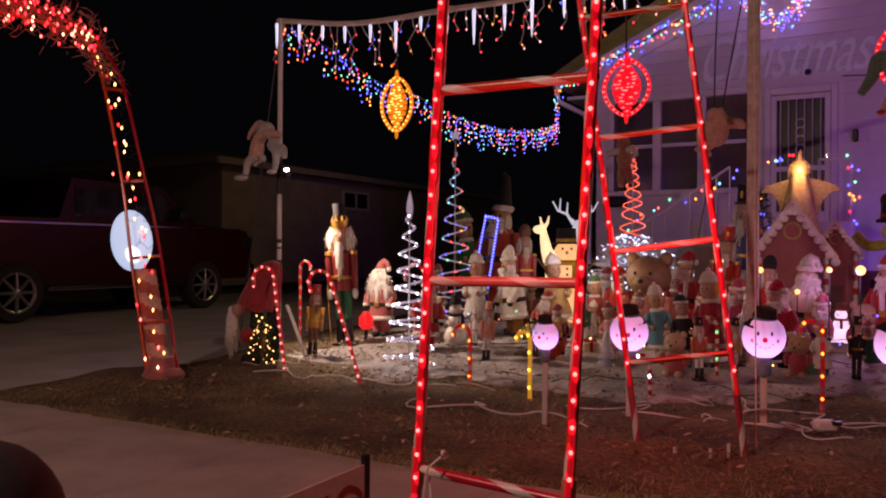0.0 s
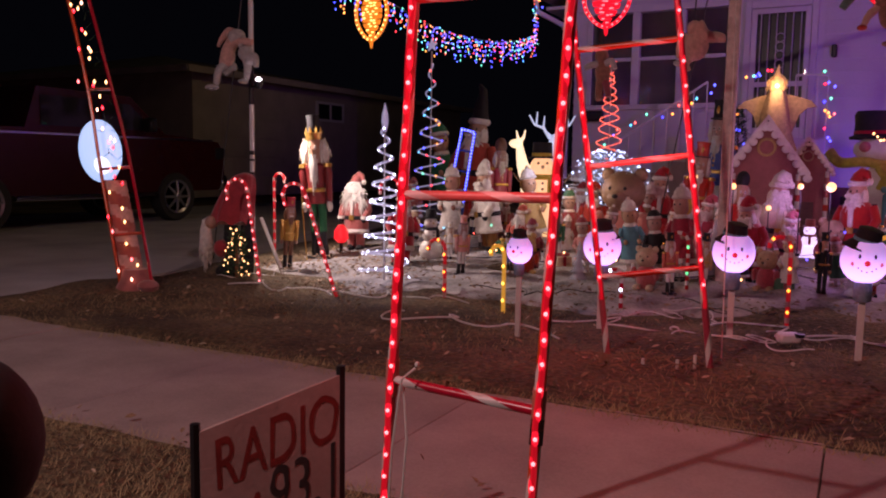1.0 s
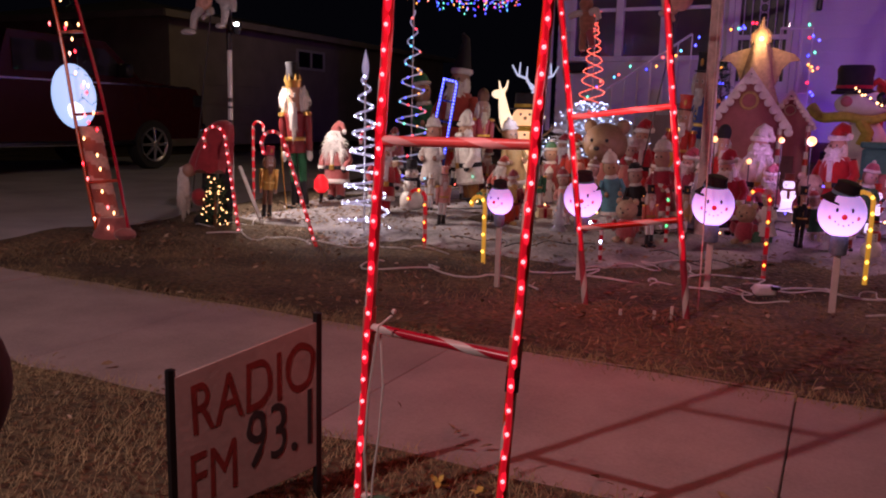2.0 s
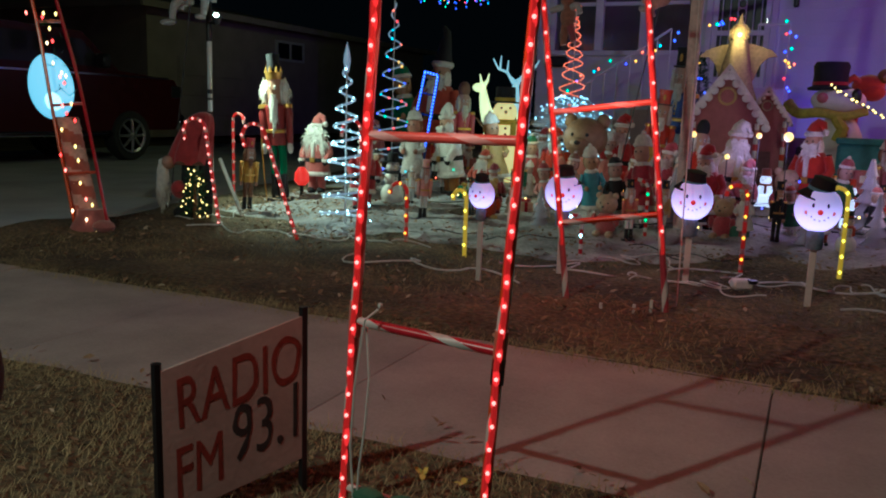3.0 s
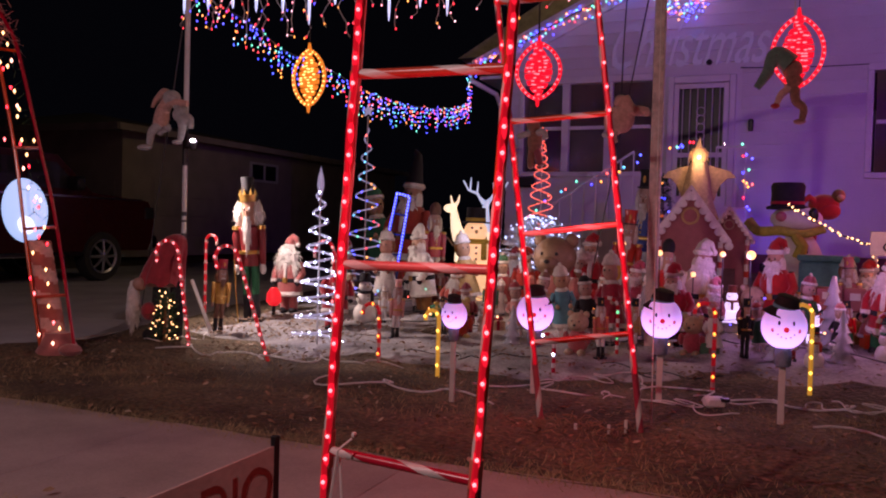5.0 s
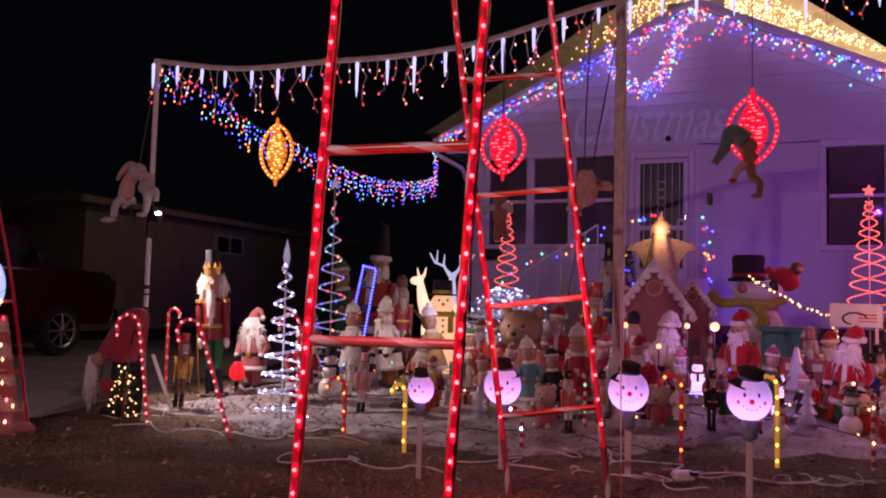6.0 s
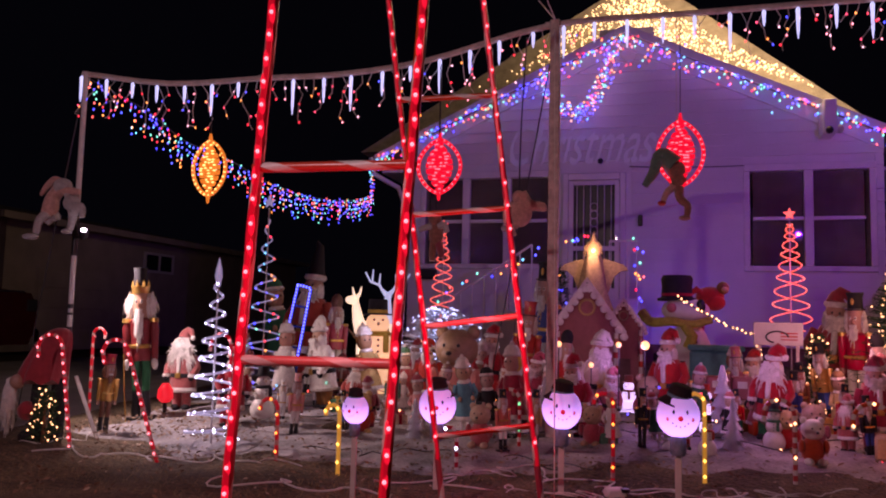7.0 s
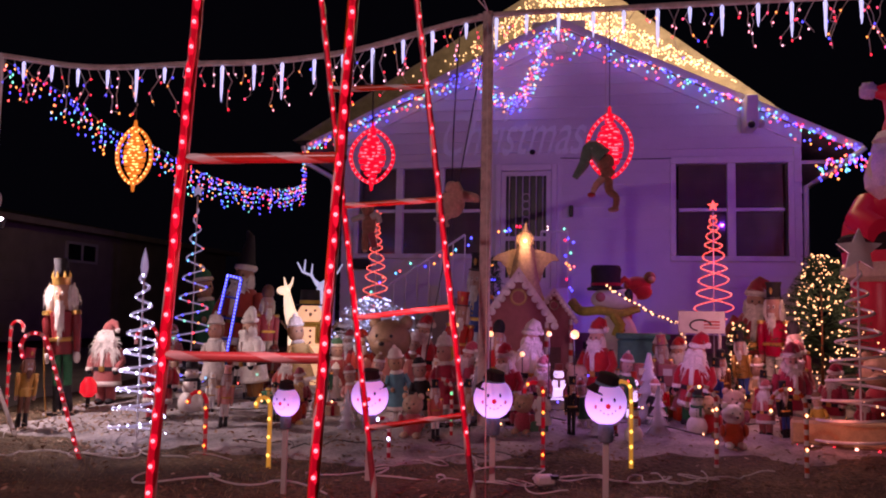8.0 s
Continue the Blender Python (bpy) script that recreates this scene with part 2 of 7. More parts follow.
        self.add([w.co.copy() for w in bm.verts], [tuple(w.index for w in f.verts) for f in bm.faces], mat)
        bm.free()
        return self

    def tube(self, pts, r, mat, n=8, taper=None, ripple=0.0):
        pts = [Vector(p) for p in pts]
        verts, faces, up = [], [], Vector((0.31, 0.17, 0.93)).normalized()
        side = None
        for i, p in enumerate(pts):
            d = (pts[min(i + 1, len(pts) - 1)] - pts[max(i - 1, 0)]).normalized()
            side = (side - d * side.dot(d)).normalized() if side and (side - d * side.dot(d)).length > 1e-3 else d.cross(up if abs(d.dot(up)) < 0.95 else Vector((1, 0, 0))).normalized()
            w = d.cross(side)
            rr = r if taper is None else r + (taper - r) * i / (len(pts) - 1)
            for k in range(n):
                a = 2 * math.pi * k / n
                q = rr * (1 + ripple * math.sin(5 * a + i))
                verts.append(p + side * (q * math.cos(a)) + w * (q * math.sin(a)))
        for i in range(len(pts) - 1):
            for k in range(n):
                q = (k + 1) % n
                faces.append((i * n + k, i * n + q, (i + 1) * n + q, (i + 1) * n + k))
        if isinstance(mat, tuple):
            o, s = len(self.v), [self.slot(m) for m in mat]
            self.v += [self.m @ p for p in verts]
            self.f += [tuple(o + i for i in f) for f in faces]
            self.k += [s[(i // n) % len(s)] for i in range(len(faces))]
            return self
        faces += [tuple(range(n - 1, -1, -1)), tuple(range((len(pts) - 1) * n, len(pts) * n))]
        return self.add(verts, faces, mat)

    def prism(self, outline, y0, y1, mat):
        """A flat board cut to an outline of (x, z), from y0 to y1."""
        n = len(outline)
        verts = [(x, y0, z) for x, z in outline] + [(x, y1, z) for x, z in outline]
        faces = [tuple(range(n)), tuple(range(2 * n - 1, n - 1, -1))] + [(i, i + n, (i + 1) % n + n, (i + 1) % n) for i in range(n)]
        return self.add(verts, faces, mat)

    def bulbs(self, pts, r, mat, stretch=1.5):
        for p in pts:
            x, y, z = p
            s = r * stretch
            self.add([(x + r, y, z), (x, y + r, z), (x - r, y, z), (x, y - r, z), (x, y, z + s), (x, y, z - s)],
                     [(0, 1, 4), (1, 2, 4), (2, 3, 4), (3, 0, 4), (1, 0, 5), (2, 1, 5), (3, 2, 5), (0, 3, 5)], mat)
        return self

    def mesh(self, name, smooth=True):
        me = bpy.data.meshes.new(name)
        me.from_pydata([tuple(p) for p in self.v], [], self.f)
        for m in self.mats:
            me.materials.append(m)
        me.polygons.foreach_set("material_index", self.k)
        me.update()
        bm = bmesh.new()
        bm.from_mesh(me)
        bmesh.ops.recalc_face_normals(bm, faces=bm.faces[:])
        bm.to_mesh(me)
        bm.free()
        if smooth:
            me.shade_smooth()
            me.set_sharp_from_angle(angle=radians(42))
        return me


def part(name, shape, parent, label="", kind="", smooth=True):
    ob = new(name, shape.mesh(name, smooth))
    ob.parent = parent
    return tagged(ob, label, "", "", kind)


def thing(name, label, category, group="", at=(0, 0, 0), rz=0, shape=None, kind="", scale=1.0, lean=(0, 0)):
    ob = new(name, shape.mesh(name) if shape else None)
    sc = (scale, scale, scale) if isinstance(scale, (int, float)) else scale
    ob.matrix_world = pose(*at, *lean, rz) @ Matrix.Diagonal((*sc, 1))
    return tagged(ob, label, category, group, kind)


def sag(a, b, drop, n=24):
    a, b = Vector(a), Vector(b)
    return [a.lerp(b, i / n) - Vector((0, 0, drop * 4 * (i / n) * (1 - i / n))) for i in range(n + 1)]


def along(pts, step, jitter=0.0, rnd=random):
    """Points at even steps along a line."""
    out, left = [], 0.0
    for a, b in zip(pts, pts[1:]):
        a, b = Vector(a), Vector(b)
        d = (b - a).length
        while left <= d:
            out.append(a.lerp(b, left / d if d else 0) + Vector((rnd.uniform(-1, 1), rnd.uniform(-1, 1), rnd.uniform(-1, 1))) * jitter)
            left += step
        left -= d
    return out


def lift(x, y):
    """Height of the yard: level at the pavement, rising a little towards the house."""
    return 0.0 if y < 5.2 else min(0.45, 0.05 * (y - 5.2))


# ---- ground, pavement, driveway, road ----
def build_ground():
    xs = list(np.linspace(-14, 10, 97)) + [16, 40, 200, 1500]
    xs = [-1500, -200, -60, -25] + xs
    ys = [0.72] + sorted(list(np.linspace(0.9, 14.2, 70)) + [1.98, 2.03, 2.07, 3.19, 3.235, 3.28]) + [18, 30, 80, 400, 1500]
    verts, faces = [], []
    for y in ys:
        for x in xs:
            z = lift(x, y) - 0.02
            if -14 < x < 10 and 0.9 < y < 2.04:
                z += 0.03 + 0.012 * noise.noise((x * 3.1, y * 3.1, 0.3)) + 0.008 * noise.noise((x * 9, y * 9, 2))
            elif -14 < x < 10 and 3.22 < y < 14:
                z += 0.05 * noise.noise((x * 1.3, y * 1.3, 0.3)) + 0.02 * noise.noise((x * 5, y * 5, 2)) + (0.03 if y > 3.6 else 0.035)
            if -40 < x < -5.55 and y > 3.26:
                z = -0.08
            yy = y
            if abs(y - 3.235) < 0.01 and -14 < x < 10:
                yy, z = y - 0.03 + 0.06 * noise.noise((x * 1.7, 0, 3)) + 0.05 * noise.noise((x * 6, 0, 7)), 0.013
            verts.append((x, yy, z))
    n = len(xs)
    for j in range(len(ys) - 1):
        for i in range(n - 1):
            faces.append((j * n + i, j * n + i + 1, (j + 1) * n + i + 1, (j + 1) * n + i))
    s = Shape().add(verts, faces, lawn)
    return thing("ground", "trodden brown winter lawn with dead grass and leaf litter", "ground", shape=s, kind="structure")


ground = build_ground()
s = Shape().box((-1500, -9, -0.32), (1500, 0.6, -0.14), asphalt)
road = thing("road", "dark asphalt street in front of the pavement", "road", shape=s, kind="structure")
kerb = thing("kerb", "worn concrete kerb along the street", "kerb", kind="structure")
for i in range(12):
    part("kerb_stone", Shape().box((-14 + i * 2, 0.6, -0.3), (-14 + i * 2 + 1.99, 0.75, 0.0), concrete, 0.015), kerb)
pavement = thing("pavement", "grey concrete slab pavement with cut joints", "pavement", kind="structure")
slab = Shape().box((0, 2.02, -0.12), (1.386, 3.24, 0.004), concrete, 0.004).mesh("slab", False)
for i in range(22):
    ob = new("slab", slab)
    ob.parent, ob.location = pavement, (-16.74 + 1.39 * i + 0.002, 0, 0.003 * ((i * 7) % 3))
driveway = thing("driveway", "wide grey concrete driveway beside the yard", "driveway", kind="structure")
for i in range(5):
    for j in range(3):
        part("driveway_slab", Shape().prism([(-5.6 - 2.6 * (j + 1) + 0.012, -0.2), (-5.6 - 2.6 * j, -0.2), (-5.6 - 2.6 * j, 0.0), (-5.6 - 2.6 * (j + 1) + 0.012, 0.0)], 3.26 + 3.0 * i, 3.26 + 3.0 * i + 2.985, driveway_mat), driveway)

# ---- house ----
HY = 14.2
APEX, EAVE_L, EAVE_R = (-0.77, 6.24), (-5.42, 4.06), (4.22, 3.83)
OPEN = [(-4.42, -2.10, 2.12, 3.70), (-1.86, -0.76, 1.5, 3.74), (1.28, 3.10, 2.10, 3.70)]


def roof_z(x):
    a = EAVE_L if x < APEX[0] else EAVE_R
    return APEX[1] + (x - APEX[0]) * (a[1] - APEX[1]) / (a[0] - APEX[0])


house = thing("house", "white clapboard bungalow with a low front gable, lit purple by night", "house", at=(0, 0, 0))
s = Shape()
x0, x1 = -4.75, 3.32
for a, b, lo, hi in ((x0, -4.42, 0.75, 4.3), (-2.10, -1.86, 0.75, 4.3), (-0.76, 1.28, 0.75, 4.3), (3.10, x1, 0.75, 3.86),
                     (-4.42, -2.10, 0.75, 2.12), (-4.42, -2.10, 3.70, 4.3), (-1.86, -0.76, 0.75, 1.5), (-1.86, -0.76, 3.74, 4.3),
                     (1.28, 3.10, 0.75, 2.10), (1.28, 3.10, 3.70, 3.9)):
    part("wall_section", Shape().box((a, HY + 0.03, lo), (b, HY + 0.22, hi), siding), house)
s.prism([(x0, 4.0), (x1, 3.85), (x1, roof_z(x1) - 0.004), (APEX[0], APEX[1] - 0.004), (x0, roof_z(x0) - 0.004)], HY + 0.04, HY + 0.2, siding)
for lo, hi in (((x0, HY + 0.22, 0.75), (x0 + 0.2, HY + 8, 4.0)), ((x1 - 0.2, HY + 0.22, 0.75), (x1, HY + 8, 3.8)), ((x0, HY + 8, 0.75), (x1, HY + 8.2, 4.2)), ((x0 + 0.2, HY + 0.22, 1.35), (x1 - 0.2, HY + 8, 1.5))):
    part("wall_section", Shape().box(lo, hi, siding), house)
wall = part("wall", s, house, "white painted clapboard wall")
part("foundation", Shape().box((x0 + 0.03, HY + 0.05, 0.1), (x1 - 0.03, HY + 7.9, 0.75), brick_dark), house, "dark brick foundation")
# lap boards, one by one, cut round the openings and along the gable
z = 0.76
while z < 6.2:
    zz = z + 0.205
    limit = [x0, x1]
    if roof_z(x0) < zz + 0.1:
        limit[0] = APEX[0] + (zz + 0.1 - APEX[1]) * (EAVE_L[0] - APEX[0]) / (EAVE_L[1] - APEX[1])
    if roof_z(x1) < zz + 0.1:
        limit[1] = APEX[0] + (zz + 0.1 - APEX[1]) * (EAVE_R[0] - APEX[0]) / (EAVE_R[1] - APEX[1])
    spans = [tuple(limit)]
    for a, b, lo, hi in OPEN:
        if zz > lo - 0.08 and z < hi + 0.08:
            spans = [q for c, d in spans for q in ((c, min(d, a - 0.1)), (max(c, b + 0.1), d)) if q[1] - q[0] > 0.05]
    for c, d in spans:
        bd = Shape()
        bd.add([(c, HY + 0.035, z), (d, HY + 0.035, z), (d, HY - 0.012, z), (c, HY - 0.012, z), (c, HY + 0.035, zz), (d, HY + 0.035, zz), (d, HY + 0.02, zz), (c, HY + 0.02, zz)],
               [(0, 1, 2, 3), (4, 7, 6, 5), (3, 2, 6, 7), (0, 3, 7, 4), (1, 5, 6, 2), (0, 4, 5, 1)], siding)
        part("board", bd, wall, smooth=False)
    z += 0.2


def window(x_lo, x_hi, z_lo, z_hi, lights):
    w = part("window", Shape().box((x_lo - 0.1, HY - 0.05, z_lo - 0.09), (x_hi + 0.1, HY + 0.12, z_lo), white_paint, 0.01), house, "white double-hung window with drawn blind")
    fr = Shape().box((x_lo - 0.1, HY - 0.035, z_hi), (x_hi + 0.1, HY + 0.1, z_hi + 0.12), white_paint, 0.01)
    step = (x_hi - x_lo) / lights
    for i in range(lights + 1):
        x = x_lo + i * step
        wd = 0.14 if 0 < i < lights else 0.1
        a = x - wd if i == 0 else x if i == lights else x - wd / 2
        fr.box((a, HY - 0.03, z_lo), (a + wd, HY + 0.1, z_hi), white_paint, 0.01)
    part("frame", fr, w)
    mid = (z_lo + z_hi) / 2
    for i in range(lights):
        a, b = x_lo + i * step + 0.05, x_lo + (i + 1) * step - 0.05
        part("meeting_rail", Shape().box((a, HY + 0.01, mid - 0.03), (b, HY + 0.09, mid + 0.03), white_paint, 0.006), w)
        for lo, hi in ((z_lo, mid - 0.03), (mid + 0.03, z_hi)):
            part("pane", Shape().box((a, HY + 0.05, lo), (b, HY + 0.058, hi), glass_pane), w)
        part("blind", Shape().box((a, HY + 0.13, z_lo), (b, HY + 0.15, z_hi), curtain), w)


glass_pane, gn, gl, gb = nodes_of("window_glass")
gb.inputs["Base Color"].default_value = (0.9, 0.93, 0.95, 1)
gb.inputs["Roughness"].default_value, gb.inputs["Transmission Weight"].default_value, gb.inputs["IOR"].default_value = 0.03, 1.0, 1.3
window(-4.42, -2.10, 2.12, 3.70, 3)
window(1.28, 3.10, 2.10, 3.70, 2)
door = part("door", Shape().box((-1.76, HY + 0.1, 1.5), (-0.86, HY + 0.14, 3.62), black_plastic), house, "dark front door behind a white barred storm door")
fr = Shape().box((-1.86, HY - 0.05, 1.5), (-1.76, HY + 0.12, 3.74), white_paint, 0.01).box((-0.86, HY - 0.05, 1.5), (-0.76, HY + 0.12, 3.74), white_paint, 0.01)
fr.box((-1.76, HY - 0.05, 3.62), (-0.86, HY + 0.12, 3.74), white_paint, 0.01)
part("door_frame", fr, door)
st = Shape().box((-1.755, HY - 0.02, 1.52), (-1.67, HY + 0.02, 3.61), white_paint, 0.006).box((-0.95, HY - 0.02, 1.52), (-0.865, HY + 0.02, 3.61), white_paint, 0.006)
st.box((-1.67, HY - 0.02, 3.53), (-0.95, HY + 0.02, 3.61), white_paint, 0.006).box((-1.67, HY - 0.02, 1.52), (-0.95, HY + 0.02, 1.7), white_paint, 0.006).box((-1.67, HY - 0.02, 2.36), (-0.95, HY + 0.02, 2.44), white_paint, 0.006)
storm = part("storm_door", st, door, "white storm door")
for i in range(6):
    x = -1.67 + 0.72 * (i + 0.5) / 6
    part("bar", Shape().tube([(x, HY, 1.7), (x, HY, 3.53)], 0.008, white_paint, 6), storm)
sc = Shape()
for i in range(4):
    zc = 2.72 + i * 0.14
    sc.tube([(-1.31 + 0.07 * math.cos(a * 0.52), HY - 0.005, zc + 0.07 * math.sin(a * 0.52)) for a in range(13)], 0.007, white_paint, 5)
part("scrollwork", sc, storm)
part("handle", Shape().box((-0.93, HY - 0.06, 2.5), (-0.9, HY - 0.02, 2.62), chrome, 0.005), door, "metal handle")
part("porch_lamp", Shape().box((-0.55, HY - 0.1, 2.78), (-0.47, HY - 0.012, 2.98), black_plastic, 0.02), house, "small black wall lantern, unlit")
part("mailbox", Shape().box((-4.5, HY - 0.16, 1.83), (-4.16, HY - 0.012, 2.01), black_plastic, 0.03), house, "black wall mailbox under the window")
part("camera_box", Shape().ball((-1.2, HY - 0.06, 3.95), 0.05, black_plastic).tube([(-1.2, HY - 0.05, 3.97), (-1.2, HY + 0.03, 4.0)], 0.012, black_plastic), house, "small black dome beside the gable")
part("conduit", Shape().tube(sag((-0.7, HY - 0.03, 3.84), (1.2, HY - 0.03, 3.8), 0.02, 8), 0.008, wire_dark, 5), house)
cb = Shape().box((2.35, HY - 0.55, 4.2), (2.55, HY - 0.012, 4.75), white_paint, 0.02)
part("bracket", cb, house, "white gable bracket")
part("floodlight", Shape().ball((2.6, HY - 0.4, 4.28), (0.07, 0.1, 0.07), white_plastic).ball((2.42, HY - 0.62, 4.22), (0.06, 0.08, 0.06), black_plastic), house, "unlit twin flood light under the eave")
for e in ((x0, roof_z(x0)), (x1, roof_z(x1))):
    part("frieze_board", Shape().prism([(e[0], e[1] - 0.26), (APEX[0], APEX[1] - 0.26), (APEX[0], APEX[1] - 0.006), (e[0], e[1] - 0.006)], HY - 0.03, HY + 0.035, siding), house, "white frieze board under the rake")
# front gable roof: two slabs with barge boards
OV = HY - 0.2
for name, e in (("left", EAVE_L), ("right", EAVE_R)):
    t = 0.12
    part("roof", Shape().prism([e, APEX, (APEX[0], APEX[1] + t), (e[0], e[1] + t)], OV + 0.03, HY + 3.2, roof_mat), house, "low-pitched shingle roof")
    part("barge_board", Shape().prism([(e[0], e[1] - 0.03), (APEX[0], APEX[1] - 0.03), (APEX[0], APEX[1] + t), (e[0], e[1] + t)], OV, OV + 0.03, white_paint), house, "white barge board")
part("soffit", Shape().box((3.3, HY + 0.3, 3.72), (4.2, HY + 6, 3.78), white_paint), house)
part("soffit", Shape().box((-5.4, HY + 0.2, 3.9), (-4.75, HY + 6, 3.96), white_paint), house)
part("downpipe", Shape().tube([(4.2, HY - 0.4, 3.85), (3.75, HY - 0.15, 3.5), (3.42, HY + 0.15, 3.3), (3.40, HY + 0.15, 0.8)], 0.045, white_paint, 8), house, "white downpipe")
part("downpipe", Shape().tube([(-5.35, HY - 0.55, 4.05), (-5.3, HY - 0.5, 3.75), (-4.95, HY - 0.1, 3.55), (-4.9, HY + 0.05, 3.3), (-4.9, HY + 0.05, 0.8)], 0.045, white_paint, 8), house, "white downpipe")
# hipped main roof behind the gable
top, cl, cr, bk = (-0.6, 17.6, 8.85), (-5.9, 14.5, 4.35), (3.56, 14.5, 4.3), 24.0
s = Shape().add([top, cl, cr, (3.56, bk, 4.3), (-5.9, bk, 4.35), (-0.6, 21, 8.85)], [(0, 1, 2), (0, 2, 3, 5), (0, 5, 4, 1), (5, 3, 4), (1, 4, 3, 2)], roof_mat)
part("main_roof", s, house, "taller hipped shingle roof behind the gable", smooth=False)
part("main_wall", Shape().box((-5.5, 22.4, 0.3), (4.3, 23.5, 4.25), siding), house)
# porch and side steps with a lit railing
part("porch_slab", Shape().box((-2.2, 12.95, 0.2), (-0.5, HY, 1.48), white_paint, 0.01), house, "white painted porch base")
for i in range(6):
    part("step", Shape().box((-2.2 - 0.27 * (i + 1), 12.95, 0.2), (-2.2 - 0.27 * i, HY - 0.02, 1.48 - 0.18 * (i + 1)), concrete, 0.01), house)
for xa, za, xb, zb, n in ((-2.2, 2.35, -3.8, 1.3, 9), (-0.52, 2.4, -0.95, 2.4, 4)):
    rail = part("railing", Shape().tube([(xa, 12.98, za), (xb, 12.98, zb)], 0.02, white_paint, 8), house, "white metal railing")
    for i in range(n):
        f = i / (n - 1)
        x, zt = xa + (xb - xa) * f, za + (zb - za) * f
        part("baluster", Shape().tube([(x, 12.98, max(0.4, zt - 0.95)), (x, 12.98, zt)], 0.01, white_paint, 6), rail)


# ---- rope-light arches over the pavement ----
def stripe_tube(shape, pts, r, mat, turns):
    """A white tape wound round a tube."""
    pts = [Vector(p) for p in pts]
    a, d = pts[0], pts[-1] - pts[0]
    ax = d.normalized()
    u = ax.cross(Vector((0.3, 0.9, 0.2))).normalized()
    w = ax.cross(u)
    n, verts, faces = int(14 * turns), [], []
    for i in range(n + 1):
        f = i / n
        for k, half in ((0, -0.5), (1, 0.5)):
            g = f + half * 0.30 / turns
            q = 2 * math.pi * turns * f
            verts.append(a + d * min(1, max(0, g)) + (u * math.cos(q) + w * math.sin(q)) * (r * 1.06))
    for i in range(n):
        faces.append((2 * i, 2 * i + 1, 2 * i + 3, 2 * i + 2))
    shape.add(verts, faces, mat)


def bent(lo, hi, over, n=10):
    """A rail that rises straight from lo to hi and then bends over to the point over."""
    lo, hi, over = Vector(lo), Vector(hi), Vector(over)
    top = hi + (hi - lo).normalized() * (hi - over).length * 0.5
    top.z = max(top.z, over.z)
    return [lo, hi] + [hi * (1 - f) ** 2 + top * 2 * f * (1 - f) + over * f * f for f in (i / n for i in range(1, n + 1))]


def ladder_leg(arch, rails, rungs, r, bulb_r, step, wrap=9, start=0.0):
    """Two rails with rungs between them, tape-wrapped, with a rope light along each rail."""
    for pts in rails:
        rail_ob = part("rail", Shape().tube(pts, r, red_paint, 10), arch, "red metal rail wound with white tape")
        st = Shape()
        stripe_tube(st, pts[:2], r, white_plastic, wrap)
        part("tape", st, rail_ob, "white tape")
        rope, seed = Shape(), random.Random(3)
        rpts = [Vector(p) + Vector((0.25 * r, -r * 1.05, 0)) for p in [Vector(pts[0]).lerp(Vector(pts[1]), start)] + list(pts[1:])]
        fine = along(rpts, 0.03)
        rope.tube([p + Vector((0.0025 * math.sin(i * 0.7), 0, 0)) for i, p in enumerate(fine)], r * 0.6, tube_dim, 6)
        rope_ob = part("rope_light", rope, rail_ob, "glowing red rope light")
        hot, core = Shape(), Shape()
        for p in along(rpts, step, 0.0015, seed)[1:]:
            hot.ball(p, (r * 0.68, r * 0.68, r * seed.uniform(1.5, 2.6)), tube_hot, 8, 6)
            core.ball(p + Vector((0.3 * r, -0.75 * r, 0)), bulb_r, bulb_red, 7, 5)
        part("lit_segment", hot, rope_ob, "brightly lit stretches of tube", "stuff")
        part("bulb", core, rope_ob, "lit red bulbs", "stuff")
    for a, b, lit in rungs:
        rg = part("rung", Shape().tube([a, b], r * 0.92, red_paint, 10).ball(a, r * 1.25, red_paint, 8, 6).ball(b, r * 1.25, red_paint, 8, 6), arch)
        st = Shape()
        stripe_tube(st, [a, b], r * 0.92, white_plastic, 1.7)
        part("tape", st, rg)


arch = thing("light_arch", "tall red arch over the pavement with glowing red rope lights", "light arch", "pavement arches")
AL, AR = (Vector((-1.016, 1.65, -0.02)), Vector((-0.898, 1.65, 2.05))), (Vector((-0.627, 1.63, -0.02)), Vector((-0.520, 1.65, 2.05)))
BL, BR = (Vector((-1.165, 4.2, 0)), Vector((-1.55, 4.15, 2.85))), (Vector((-0.632, 4.22, 0)), Vector((-1.0, 4.15, 2.85)))
apex_l, apex_r = Vector((-1.35, 2.95, 3.75)), Vector((-0.85, 2.95, 3.75))
on = lambda rail, z: rail[0].lerp(rail[1], (z - rail[0].z) / (rail[1].z - rail[0].z))
ladder_leg(arch, [bent(*AL, apex_l), bent(*AR, apex_r)], [(on(AL, z), on(AR, z2), 0) for z, z2 in ((0.06, 0.05), (0.5, 0.485), (0.95, 0.955), (1.4, 1.395), (1.86, 1.85))], 0.0125, 0.005, 0.056, 8)
ladder_leg(arch, [bent(*BL, apex_l), bent(*BR, apex_r)], [(on(BL, z), on(BR, z2), 0) for z, z2 in ((0.43, 0.52), (1.02, 1.09), (1.635, 1.668), (2.29, 2.29))], 0.017, 0.0085, 0.125, 9, 0.11)
part("joint_tape", Shape().tube([on(AR, 0.41), on(AR, 0.47)], 0.0165, black_plastic, 8), arch, "black tape round a rail joint")
for z, side in ((0.5, AL), (0.485, AR)):
    part("collar", Shape().tube([on(side, z - 0.04), on(side, z + 0.05)], 0.0165, red_paint, 8), arch)
part("ridge_bar", Shape().tube([apex_l, apex_r], 0.014, red_paint, 8), arch)
